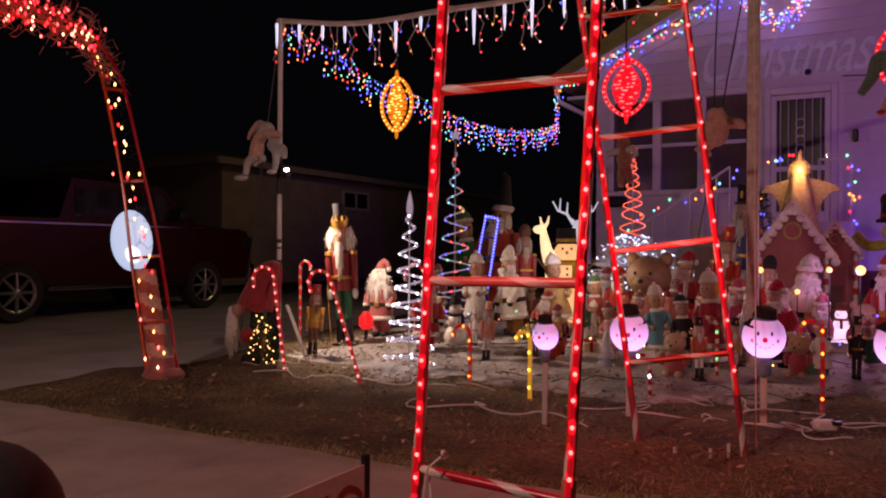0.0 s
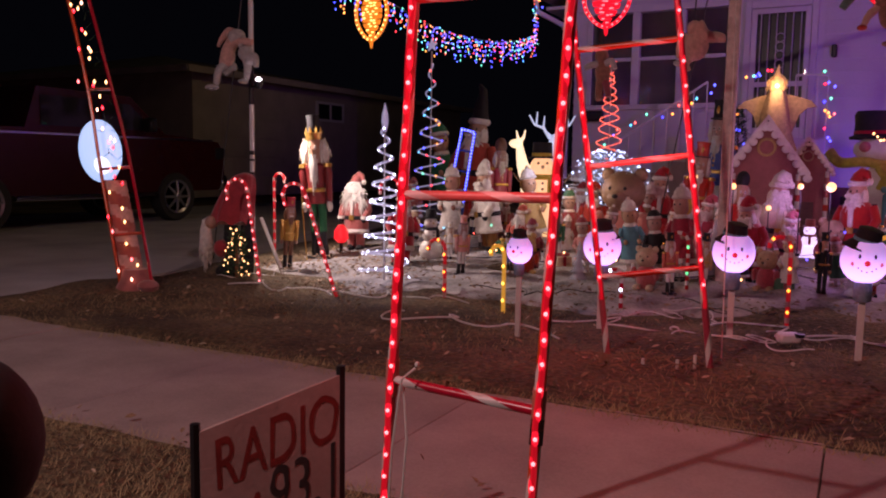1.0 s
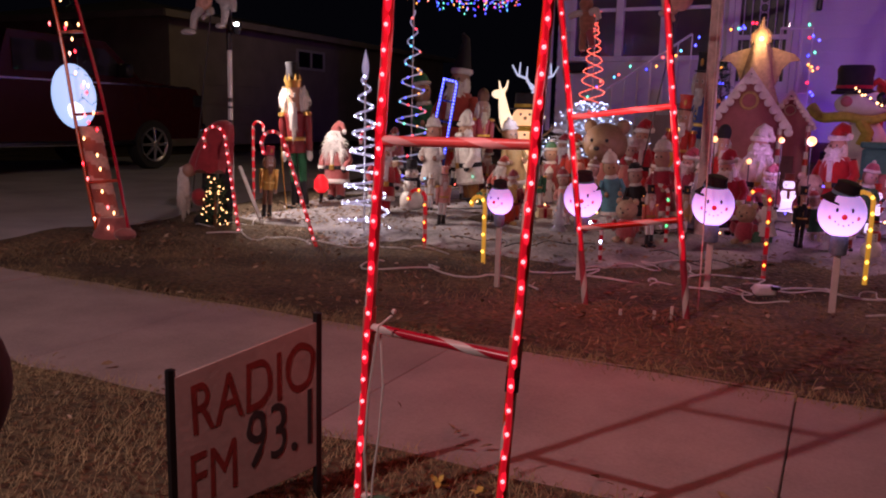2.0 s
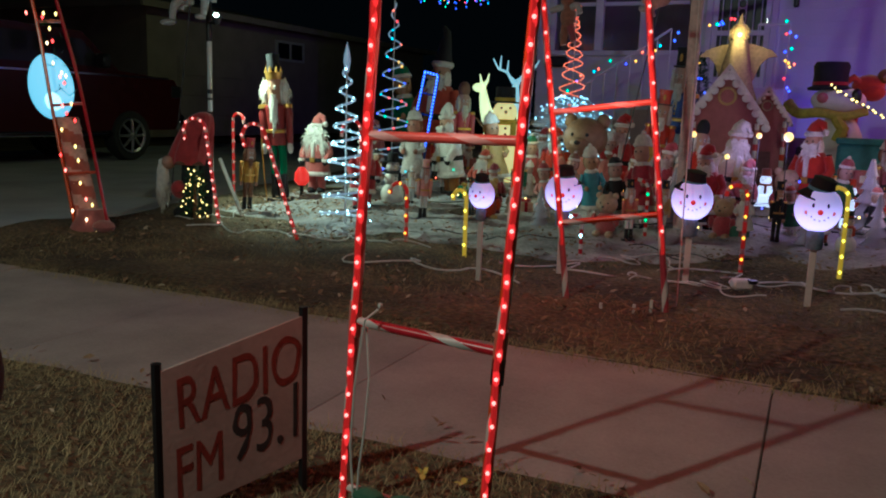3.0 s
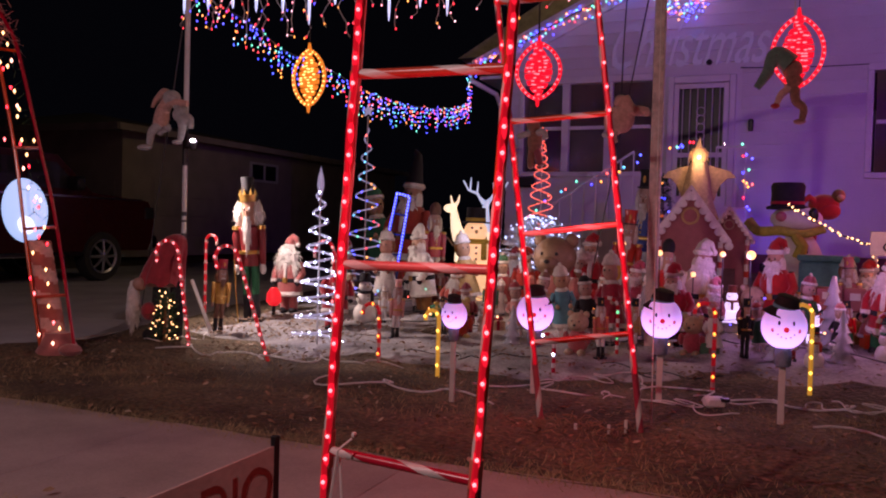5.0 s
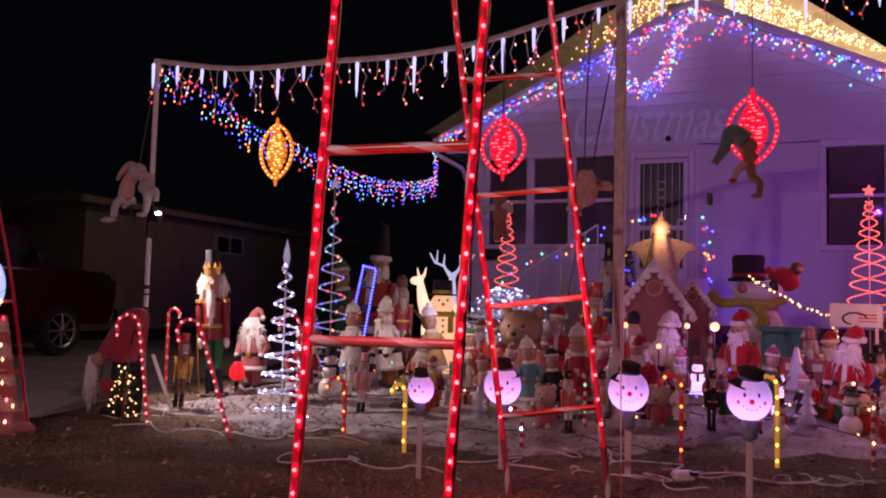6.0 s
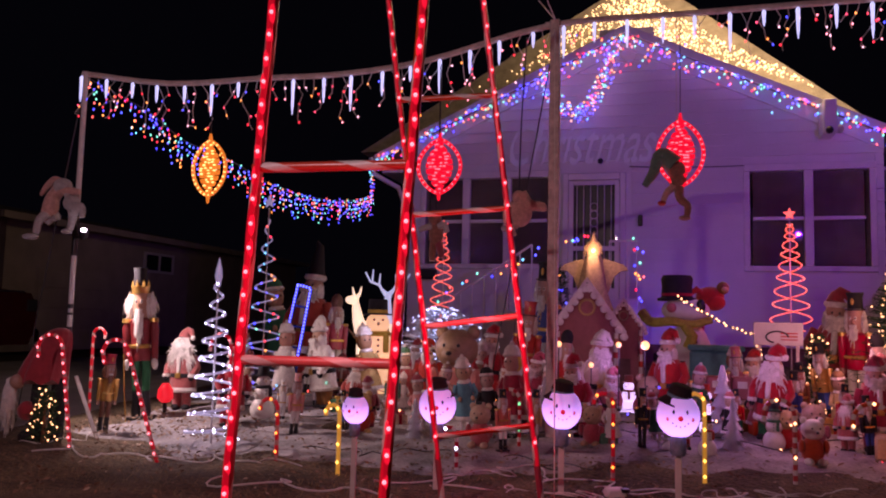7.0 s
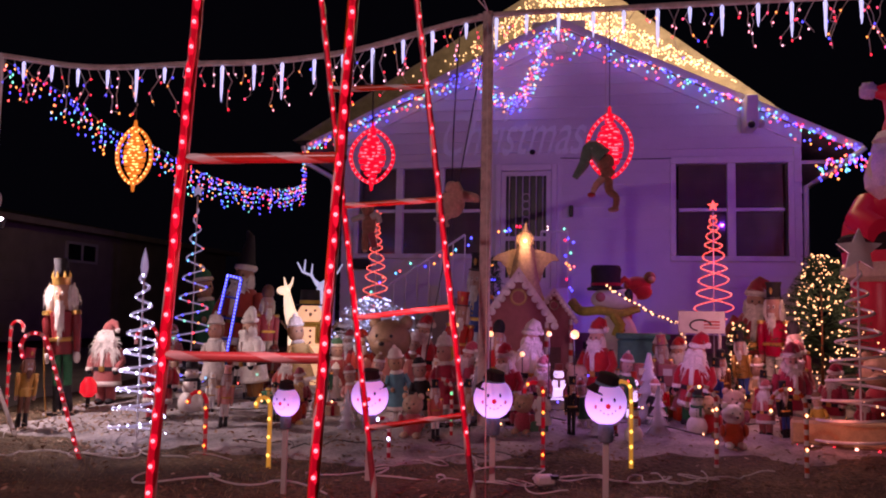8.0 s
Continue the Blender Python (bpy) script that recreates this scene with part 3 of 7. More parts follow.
# three bare point lamps added near the arch to strengthen its ropes' red light
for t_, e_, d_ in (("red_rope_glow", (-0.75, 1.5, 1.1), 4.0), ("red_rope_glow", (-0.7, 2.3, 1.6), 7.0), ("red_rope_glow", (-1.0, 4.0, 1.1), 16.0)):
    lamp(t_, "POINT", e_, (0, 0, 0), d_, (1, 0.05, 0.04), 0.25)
wl = Shape().tube([(-0.905, 1.62, 0.545), (-0.93, 1.6, 0.52), (-0.955, 1.6, 0.35), (-0.965, 1.6, 0.2), (-0.955, 1.6, 0.06)], 0.0028, wire_white, 5)
wl.tube([(-0.93, 1.61, 0.50), (-0.915, 1.6, 0.38), (-0.925, 1.6, 0.25), (-0.94, 1.6, 0.14), (-0.945, 1.6, 0.05)], 0.0028, wire_white, 5).ball((-0.9, 1.62, 0.555), 0.007, wire_white, 6, 4)
part("cord", wl, arch, "loose white cord tied to a rung")
bow = Shape()
for i in range(14):
    a = random.Random(i).uniform(0, 6.28)
    bow.ball((-0.86 + 0.06 * math.cos(a), 1.6 + 0.03 * math.sin(a), 0.06 + 0.025 * math.sin(3 * a)), (0.045, 0.02, 0.014), green_cloth, 8, 5)
part("bow", bow, arch, "crumpled green ribbon bow at the foot")
bow = Shape()
for i in range(7):
    a = 0.9 * i
    bow.ball((-0.76 + 0.035 * math.cos(a), 1.6 + 0.02 * math.sin(a), 0.055 + 0.012 * math.sin(2 * a)), (0.028, 0.014, 0.01), yellow_cloth, 8, 5)
part("bow", bow, arch, "small yellow ribbon bow at the foot")

# the second arch, by the driveway
arch2 = thing("light_arch", "red garlanded arch by the driveway with lit white and red bulbs", "light arch", "pavement arches")
ARCH_L = [(-5.085, 4.34, 0.0), (-5.29, 4.36, 0.85), (-5.45, 4.38, 1.57), (-5.697, 4.4, 2.35), (-5.845, 4.4, 2.66), (-6.03, 4.38, 2.84), (-6.49, 4.3, 3.0), (-7.15, 4.1, 3.12), (-7.9, 3.2, 2.75), (-8.2, 2.2, 1.6), (-8.3, 1.9, 0)]
ARCH_R = [(-4.87, 4.46, 0.0), (-4.977, 4.44, 0.606), (-5.09, 4.42, 1.165), (-5.225, 4.42, 1.57), (-5.474, 4.42, 2.315), (-5.593, 4.42, 2.52), (-5.772, 4.42, 2.73), (-5.954, 4.42, 2.87), (-6.5, 4.36, 3.1), (-7.15, 4.16, 3.24), (-8.0, 3.25, 2.85), (-8.32, 2.25, 1.65), (-8.42, 1.95, 0)]


def smooth_line(pts, n=8):
    """A smooth curve through the points."""
    pts = [Vector(p) for p in pts]
    ext, out = [2 * pts[0] - pts[1]] + pts + [2 * pts[-1] - pts[-2]], []
    for i in range(len(pts) - 1):
        a, b, c, d = ext[i:i + 4]
        for k in range(n):
            t = k / n
            out.append(0.5 * (2 * b + (c - a) * t + (2 * a - 5 * b + 4 * c - d) * t * t + (3 * b - a - 3 * c + d) * t ** 3))
    return out + [pts[-1]]


ARCH_L, ARCH_R = smooth_line(ARCH_L), smooth_line(ARCH_R)
for pts in (ARCH_L, ARCH_R):
    part("rail", Shape().tube(along(pts, 0.08), 0.013, red_paint, 8), arch2, "red metal rail")
for z in (0.42, 0.98, 1.57, 2.33):
    a, b = (min((p for p in side[:40]), key=lambda p: abs(p.z - z)) for side in (ARCH_L, ARCH_R))
    part("rung", Shape().tube([a, b], 0.012, red_paint, 8), arch2)
rnd = random.Random(5)
mid = [(a + b) / 2 for a, b in zip(along(ARCH_L, 0.04), along(ARCH_R, 0.0415))]
low, top = [p for p in mid[:62] if p.z < 2.45], [p for p in mid[:118] if p.z > 2.4]
fol = Shape()
for p in low[25:]:
    q = p + Vector((rnd.uniform(-1, 1), rnd.uniform(-1, 1), rnd.uniform(-1, 1))) * 0.05
    fol.tube([q, q + Vector((rnd.uniform(-1, 1), rnd.uniform(-1, 1), rnd.uniform(-1, 1))) * 0.08], 0.003, fir_green, 3, 0.001)
for p in top:
    for k in range(16):
        q = p + Vector((rnd.gauss(0, 1), rnd.gauss(0, 1), rnd.gauss(0, 1))) * (0.055 if p.x > -5.9 else 0.085)
        fol.tube([q, q + Vector((rnd.uniform(-1, 1), rnd.uniform(-1, 1), rnd.uniform(-1, 1))) * 0.1], 0.005, red_cloth, 3, 0.001)
part("garland", fol, arch2, "red and green tinsel garland", "stuff")
wob = lambda p, r: p + Vector((rnd.uniform(-1, 1), rnd.uniform(-1, 0.3), rnd.uniform(-1, 1))) * r
part("bulb", Shape().bulbs([wob(p, 0.1) for i, p in enumerate(low) if i % 3 == 0] + [wob(p, 0.09) for i, p in enumerate(top[:14]) if i % 2], 0.0125, bulb_warm), arch2, "lit warm white bulbs", "stuff")
part("bulb", Shape().bulbs([wob(p, 0.1) for i, p in enumerate(low) if i % 3 == 1] + [wob(p, 0.14) for p in top[8:] for k in range(3)], 0.0125, bulb_candy), arch2, "lit red bulbs", "stuff")
lamp("garland_glow", "POINT", (-6.6, 4.0, 2.95), (0, 0, 0), 2.5, (1, 0.06, 0.05), 0.15)
# striped candy pillar and pale lit globe on it
stick = thing("candy_pillar", "red and white striped pillar with a pale glowing globe", "lawn decoration")
lo, hi, turns, rings, sides = Vector((-5.085, 4.46, 0.03)), Vector((-5.27, 4.46, 0.86)), 4.2, 40, 16
verts, bands = [], ([], [])
for i in range(rings + 1):
    c = lo.lerp(hi, i / rings)
    for k in range(sides):
        a, r = 2 * math.pi * k / sides, 0.096 - 0.012 * i / rings + 0.003 * math.sin(i * 2.3)
        verts.append((c.x + r * math.cos(a), c.y + r * math.sin(a), c.z))
for i in range(rings):
    for k in range(sides):
        q = (k + 1) % sides
        bands[int(2 * ((k / sides) + turns * i / rings)) % 2].append((i * sides + k, i * sides + q, (i + 1) * sides + q, (i + 1) * sides + k))
faded_pink = surface("faded_pink_stripe", (0.62, 0.36, 0.32), 0.8, 0, 0.3, 20, 0.3)
part("pillar", Shape().add(verts, bands[0], red_cloth).add(verts, bands[1], faded_pink), stick, "faded red and white spiral-striped pillar")
part("foot", Shape().lathe([(0.17, 0.0), (0.15, 0.04), (0.12, 0.1), (0.1, 0.17)], red_cloth, (-5.03, 4.44, 0.0), 14).ball((-4.86, 4.4, 0.05), (0.09, 0.08, 0.05), red_cloth, 10, 6), stick, "spread red cloth foot")
globe_m = pose(-5.55, 4.56, 1.09, 0, -14, 0)
globe = part("globe", Shape(globe_m).ball((0, 0, 0), (0.205, 0.13, 0.26), glow("globe_light", (0.45, 0.72, 1.0), 0.8, (0.6, 0.7, 0.75)), 22, 16), stick, "pale blue glowing plastic globe")
part("hot_spot", Shape(globe_m).ball((0.08, -0.07, -0.13), (0.07, 0.06, 0.08), glow("globe_lamp", (0.8, 0.9, 1.0), 1.6, (0.7, 0.75, 0.8)), 12, 8), globe, "brighter patch over the lamp inside")

# ---- poles, the pipe between them and the icicle lights ----
pole = thing("pole", "slim white metal pole with a small flood light", "pole", "line poles")
part("shaft", Shape().tube([(-5.36, 6.19, 0.0), (-5.36, 6.19, 3.34)], 0.024, white_pipe, 10), pole)
part("sleeve", Shape().tube([(-5.36, 6.19, 1.58), (-5.36, 6.19, 1.98)], 0.028, black_plastic, 10), pole, "black tape sleeve")
for lo, hi in ((1.09, 1.13), (1.03, 1.05), (0.73, 0.92)):
    part("band", Shape().tube([(-5.36, 6.19, lo), (-5.36, 6.19, hi)], 0.027, black_plastic, 10), pole, "black tape band")
fl = part("flood_light", Shape().lathe([(0.025, -0.05), (0.045, 0.0), (0.05, 0.05)], black_plastic, (-5.19, 6.1, 1.77), 10).tube([(-5.36, 6.19, 1.75), (-5.21, 6.11, 1.75)], 0.012, black_plastic, 6), pole, "small black flood light")
part("lens", Shape().ball((-5.16, 6.06, 1.805), (0.03, 0.02, 0.018), glow("flood_lens", (1, 0.95, 0.85), 14), 10, 6), fl, "bright lit lens")
for a, b in (((-5.36, 6.19, 3.3), (-6.0, 6.3, 0.0)), ((-0.943, 6.602, 3.515), (-1.73, 7.56, 0.12))):
    thing("guy_wire", "thin dark guy wire", "wire", "guy wires", shape=Shape().tube([a, b], 0.006, wire_dark, 5))
post = thing("post", "weathered square wooden post in the yard", "post", "line poles")
part("shaft", Shape().box((-0.985, 6.560, -0.05), (-0.901, 6.644, 3.635), wood_post, 0.008), post)
part("guy_cord", Shape().tube([(-0.943, 6.552, 3.535), (-0.6, 4.36, 0.02)], 0.004, wire_white, 5), post, "thin white guy cord pegged to the lawn")
PIPE = [(-5.4, 6.2, 3.33), (-4.494, 6.281, 3.202), (-3.552, 6.366, 3.221), (-2.818, 6.433, 3.234), (-2.042, 6.503, 3.33), (-0.968, 6.6, 3.597), (0.182, 6.703, 3.645), (2.336, 6.898, 3.705), (4.964, 7.135, 3.649)]
PIPE = smooth_line(PIPE, 4)
pipe = thing("crossbar", "long pale pipe carrying strings of icicle lights", "pipe")
for i, ends in enumerate((PIPE[:9], PIPE[8:21], PIPE[20:29], PIPE[28:])):
    part("pipe", Shape().tube(along(ends, 0.1) + [Vector(ends[-1])], 0.026, wood_post, 8), pipe)
    if i:
        a, b = Vector(ends[0]), Vector(ends[1])
        d = (b - a).normalized() * 0.06
        part("coupling", Shape().tube([a - d, a + d], 0.031, wood_post, 10), pipe, "pale pipe coupling")
post2 = thing("post", "weathered square wooden post in the yard", "post", "line poles")
part("shaft", Shape().box((4.916, 7.093, -0.05), (5.000, 7.177, 3.692), wood_post, 0.008), post2)
icicle_glow = glow("icicle_light", (0.6, 0.74, 1.0), 1.1, (0.8, 0.85, 0.9))
ice = thing("icicle_lights", "string of hanging lights with white plastic icicles", "string lights", "icicle strings")
rnd = random.Random(11)
cords, tips, icic = Shape(), [], []
for i, p in enumerate(along(PIPE[:29], 0.09)):
    q = Vector(p) + Vector((0, -0.02, -0.03))
    ln = rnd.uniform(0.1, 0.46)
    pts = [q]
    while ln > 0:
        step = min(0.075, ln)
        pts.append(pts[-1] + Vector((rnd.uniform(-0.055, 0.055), rnd.uniform(-0.04, 0.04), -step)))
        ln -= 0.075
        tips.append(pts[-1] + Vector((rnd.uniform(-0.02, 0.02), 0, -0.01)))
    cords.tube(pts, 0.003, wire_white, 4)
    if i % 3 == 0:
        icic.append(q)
part("cord", cords, ice, "white drop cords", "stuff")
part("bulb", Shape().bulbs([t for i, t in enumerate(tips) if i % 3 < 2], 0.0088, glow_mixed("icicle_bulb", [RED, AMBER, RED, (1, 0.3, 0.3), (0.9, 0.5, 0.5), (1, 0.05, 0.1), BLUE], 3.2)), ice, "small red, amber and blue bulbs", "stuff")
for q in icic:
    ln = rnd.uniform(0.13, 0.33)
    tilt = rnd.uniform(-0.015, 0.015)
    part("icicle", Shape().lathe([(0.003, -ln), (0.011, -ln * 0.75), (0.0125, -ln * 0.45), (0.0155, -ln * 0.15), (0.0175, -0.02), (0.008, 0.0)], icicle_glow, (q.x + tilt, q.y, q.z), 7), ice)
for a, b, d in (((-0.943, 6.602, 3.635), tuple(apex_l), 0.1), ((-0.943, 6.602, 3.635), tuple(apex_r), 0.14)):
    thing("stay_wire", "thin pale stay wire above the wooden post", "wire", "guy wires", shape=Shape().tube(sag(a, b, d, 8), 0.004, wire_white, 4))
# the mixed-colour string from the pole to the eave of the house
STRING = [(-5.38, 6.2, 3.3), (-5.15, 6.9, 3.12), (-5.22, 7.6, 2.98), (-5.05, 8.2, 2.92), (-4.98, 9.0, 2.78), (-4.98, 10.0, 2.76), (-5.02, 11.2, 2.86), (-5.07, 12.4, 3.05), (-5.2, 13.4, 3.3), (-5.3, 13.55, 3.95)]
cl = thing("string_lights", "sagging multicoloured string lights between pole and eave", "string lights", "mixed strings")
part("cord", Shape().tube(along(STRING, 0.2), 0.006, wire_dark, 5), cl, "dark cord")
rnd = random.Random(8)
drops = []
for p in along(STRING, 0.055, 0.02, rnd):
    for k in range(rnd.choice((2, 3, 4, 5, 6))):
        drops.append(p + Vector((rnd.uniform(-0.025, 0.025), rnd.uniform(-0.03, 0.03), -0.065 * k - rnd.uniform(0, 0.03))))
part("bulb", Shape().bulbs(drops, 0.0102, bulb_mixed), cl, "lit multicoloured bulbs", "stuff")
# mixed lights along the gable, the wreath below it and the warm net on the roof
gl_ = thing("string_lights", "multicoloured string lights along the gable edges", "string lights", "mixed strings")
rnd = random.Random(21)
edge = along([(EAVE_L[0], OV - 0.03, EAVE_L[1]), (APEX[0], OV - 0.03, APEX[1] - 0.12), (EAVE_R[0], OV - 0.03, EAVE_R[1])], 0.027, 0.03, rnd)
part("bulb", Shape().bulbs([p - Vector((0, 0, abs(rnd.gauss(0, 0.13)) - 0.05)) for p in edge], 0.0195, bulb_mixed, 1.2), gl_, "lit multicoloured bulbs", "stuff")
net = thing("net_lights", "dense warm white lights spread on the roof by the gable", "string lights")
pts = []
for i in range(1500):
    x = APEX[0] + (rnd.gauss(0.0, 0.75) if rnd.random() < 0.6 else 3.5 * rnd.random() ** 1.7)
    f = max(0.0, 1 - abs(x - APEX[0]) / 3.2)
    z = roof_z(x) + 0.12 + rnd.random() * (0.2 + 1.3 * f ** 2)
    z = 1.12 * z - 0.13
    if 1.12 * x < 3.45 - 0.914 * (z - 4.3):
        pts.append((1.12 * x, 14.44 + (z - 4.3) / 1.468, z))
part("bulb", Shape().bulbs(pts, 0.0165, glow("roof_bulb", (1, 0.66, 0.2), 3.2), 1.2), net, "lit warm white bulbs", "stuff")
lamp("roof_net_glow", "POINT", (0.1, 14.9, 7.9), (0, 0, 0), 260, (1, 0.78, 0.3), 0.4)
lamp("roof_net_glow", "POINT", (2.3, 14.2, 6.4), (0, 0, 0), 150, (1, 0.78, 0.3), 0.4)
wr = thing("swag_lights", "swag of multicoloured lights hung under the gable", "string lights", "mixed strings")
sw = along([(-2.12, 13.85, 5.5), (-2.05, 13.85, 5.15), (-1.85, 13.85, 4.85), (-1.55, 13.85, 4.72), (-1.3, 13.85, 4.95), (-1.1, 13.85, 5.4), (-0.9, 13.85, 5.95)], 0.009, 0.13, rnd)
part("bulb", Shape().bulbs(sw, 0.017, bulb_mixed, 1.2), wr, "lit multicoloured bulbs", "stuff")
ev = thing("string_lights", "bunch of multicoloured lights on the eave corner", "string lights", "mixed strings")
part("bulb", Shape().bulbs(along([(3.4, 13.3, 3.32), (3.75, 13.3, 3.5), (4.4, 13.3, 3.52), (5.2, 13.2, 3.5)], 0.011, 0.14, rnd), 0.02, bulb_mixed, 1.2), ev, "lit multicoloured bulbs", "stuff")


# ---- kinds of lawn figures, each one painted mesh ----
maroon_paint = surface("maroon_paint", (0.22, 0.02, 0.02), 0.5, 0, 0.25, 14, 0.15)


def nutcracker(x, y, z, h, coat=red_paint, legs=white_plastic, hat="shako", hair=white_fur, hat_mat=black_cloth, face=0, slim=0.64, label="painted wooden nutcracker soldier with a tall hat"):
    s = Shape()
    s.box((-0.15, -0.10, 0), (0.15, 0.12, 0.03), black_plastic, 0.008)
    for sx in (-1, 1):
        s.lathe([(0.05, 0.03), (0.058, 0.06), (0.045, 0.14), (0.05, 0.2)], black_plastic, (sx * 0.06, 0, 0), 10)
        s.lathe([(0.046, 0.2), (0.052, 0.3), (0.056, 0.42)], legs, (sx * 0.06, 0, 0), 10)
        s.lathe([(0.03, 0.40), (0.042, 0.45), (0.045, 0.55), (0.055, 0.62), (0.03, 0.665)], coat, (sx * 0.165, -0.005, 0), 10)
        s.ball((sx * 0.165, -0.012, 0.385), 0.036, skin_plastic, 8, 6)
        s.lathe([(0.0, 0.655), (0.062, 0.66), (0.055, 0.685), (0.0, 0.69)], gold, (sx * 0.16, 0, 0), 10)
        s.ball((sx * 0.032, -0.085, 0.80), (0.016, 0.01, 0.016), white_plastic, 7, 5).ball((sx * 0.032, -0.094, 0.80), 0.008, black_plastic, 6, 4)
    s.lathe([(0.115, 0.40), (0.125, 0.44), (0.11, 0.50), (0.125, 0.62), (0.135, 0.67), (0.05, 0.70)], coat, n=14, squash=0.78)
    s.box((-0.118, -0.1, 0.485), (0.118, 0.09, 0.512), gold, 0.006)
    for k in range(4):
        s.ball((0, -0.098, 0.54 + 0.035 * k), 0.011, gold, 6, 4)
    s.lathe([(0.08, 0.69), (0.092, 0.74), (0.09, 0.85), (0.075, 0.88)], skin_plastic, n=14)
    s.ball((0, -0.1, 0.775), (0.016, 0.022, 0.018), skin_plastic, 8, 5)
    s.box((-0.04, -0.105, 0.725), (0.04, -0.075, 0.75), white_plastic, 0.004)
    s.ball((0, -0.085, 0.68), (0.055, 0.03, 0.07), hair, 10, 7).fur((0, -0.085, 0.67), (0.06, 0.035, 0.08), hair, 16, 0.35, 0.011)
    for sx in (-1, 1):
        s.ball((sx * 0.095, 0.005, 0.77), (0.035, 0.06, 0.085), hair, 9, 6).fur((sx * 0.1, 0.02, 0.77), (0.04, 0.04, 0.08), hair, 12, 0.4, 0.011)
    s.ball((0, 0.06, 0.78), (0.09, 0.05, 0.09), hair, 10, 6)
    if hat == "crown":
        for sx in (-1, 1):
            s.ball((sx * 0.125, 0.02, 0.77), (0.06, 0.06, 0.085), hair, 10, 7).fur((sx * 0.13, 0.03, 0.775), (0.065, 0.045, 0.085), hair, 34, 0.6, 0.009, 0.7)
        for sx in (-1, 1):
            s.ball((sx * 0.165, -0.015, 0.38), 0.042, white_plastic, 9, 6)
        s.tube([(-0.18, -0.07, 0.45), (-0.17, -0.09, 0.2), (-0.15, -0.1, 0.0)], 0.009, gold, 6)
        s.ball((0, -0.1, 0.64), (0.05, 0.03, 0.11), hair, 10, 7).fur((0, -0.1, 0.63), (0.05, 0.025, 0.1), hair, 26, 0.4, 0.008, 0.6)
        s.lathe([(0.1, 0.855), (0.104, 0.885), (0.11, 0.905)], gold, n=14)
        for k in range(7):
            a = 2 * math.pi * k / 7
            s.lathe([(0.024, 0.9), (0.014, 0.925), (0.0, 0.95)], gold, (0.092 * math.cos(a), 0.092 * math.sin(a), 0), 6)
        s.lathe([(0.085, 0.9), (0.078, 0.98), (0.085, 1.03), (0.0, 1.035)], hat_mat, n=12)
    elif hat == "bear":
        s.ball((0, 0, 0.925), (0.105, 0.105, 0.09), hat_mat, 12, 8)
    else:
        s.lathe([(0.095, 0.86), (0.088, 0.875), (0.085, 0.96), (0.098, 0.99), (0.098, 1.0)], hat_mat, n=14)
        s.lathe([(0.115, 0.862), (0.115, 0.872), (0.09, 0.874)], black_plastic, n=14).ball((0, -0.095, 0.93), (0.02, 0.01, 0.028), gold, 8, 5)
    ob = thing("nutcracker", label, "nutcracker", "lawn nutcrackers", (x, y, z), face, s, scale=(h * slim, h * slim, h), lean=(4 * math.sin(x * 41), 5 * math.sin(y * 57)))
    return ob


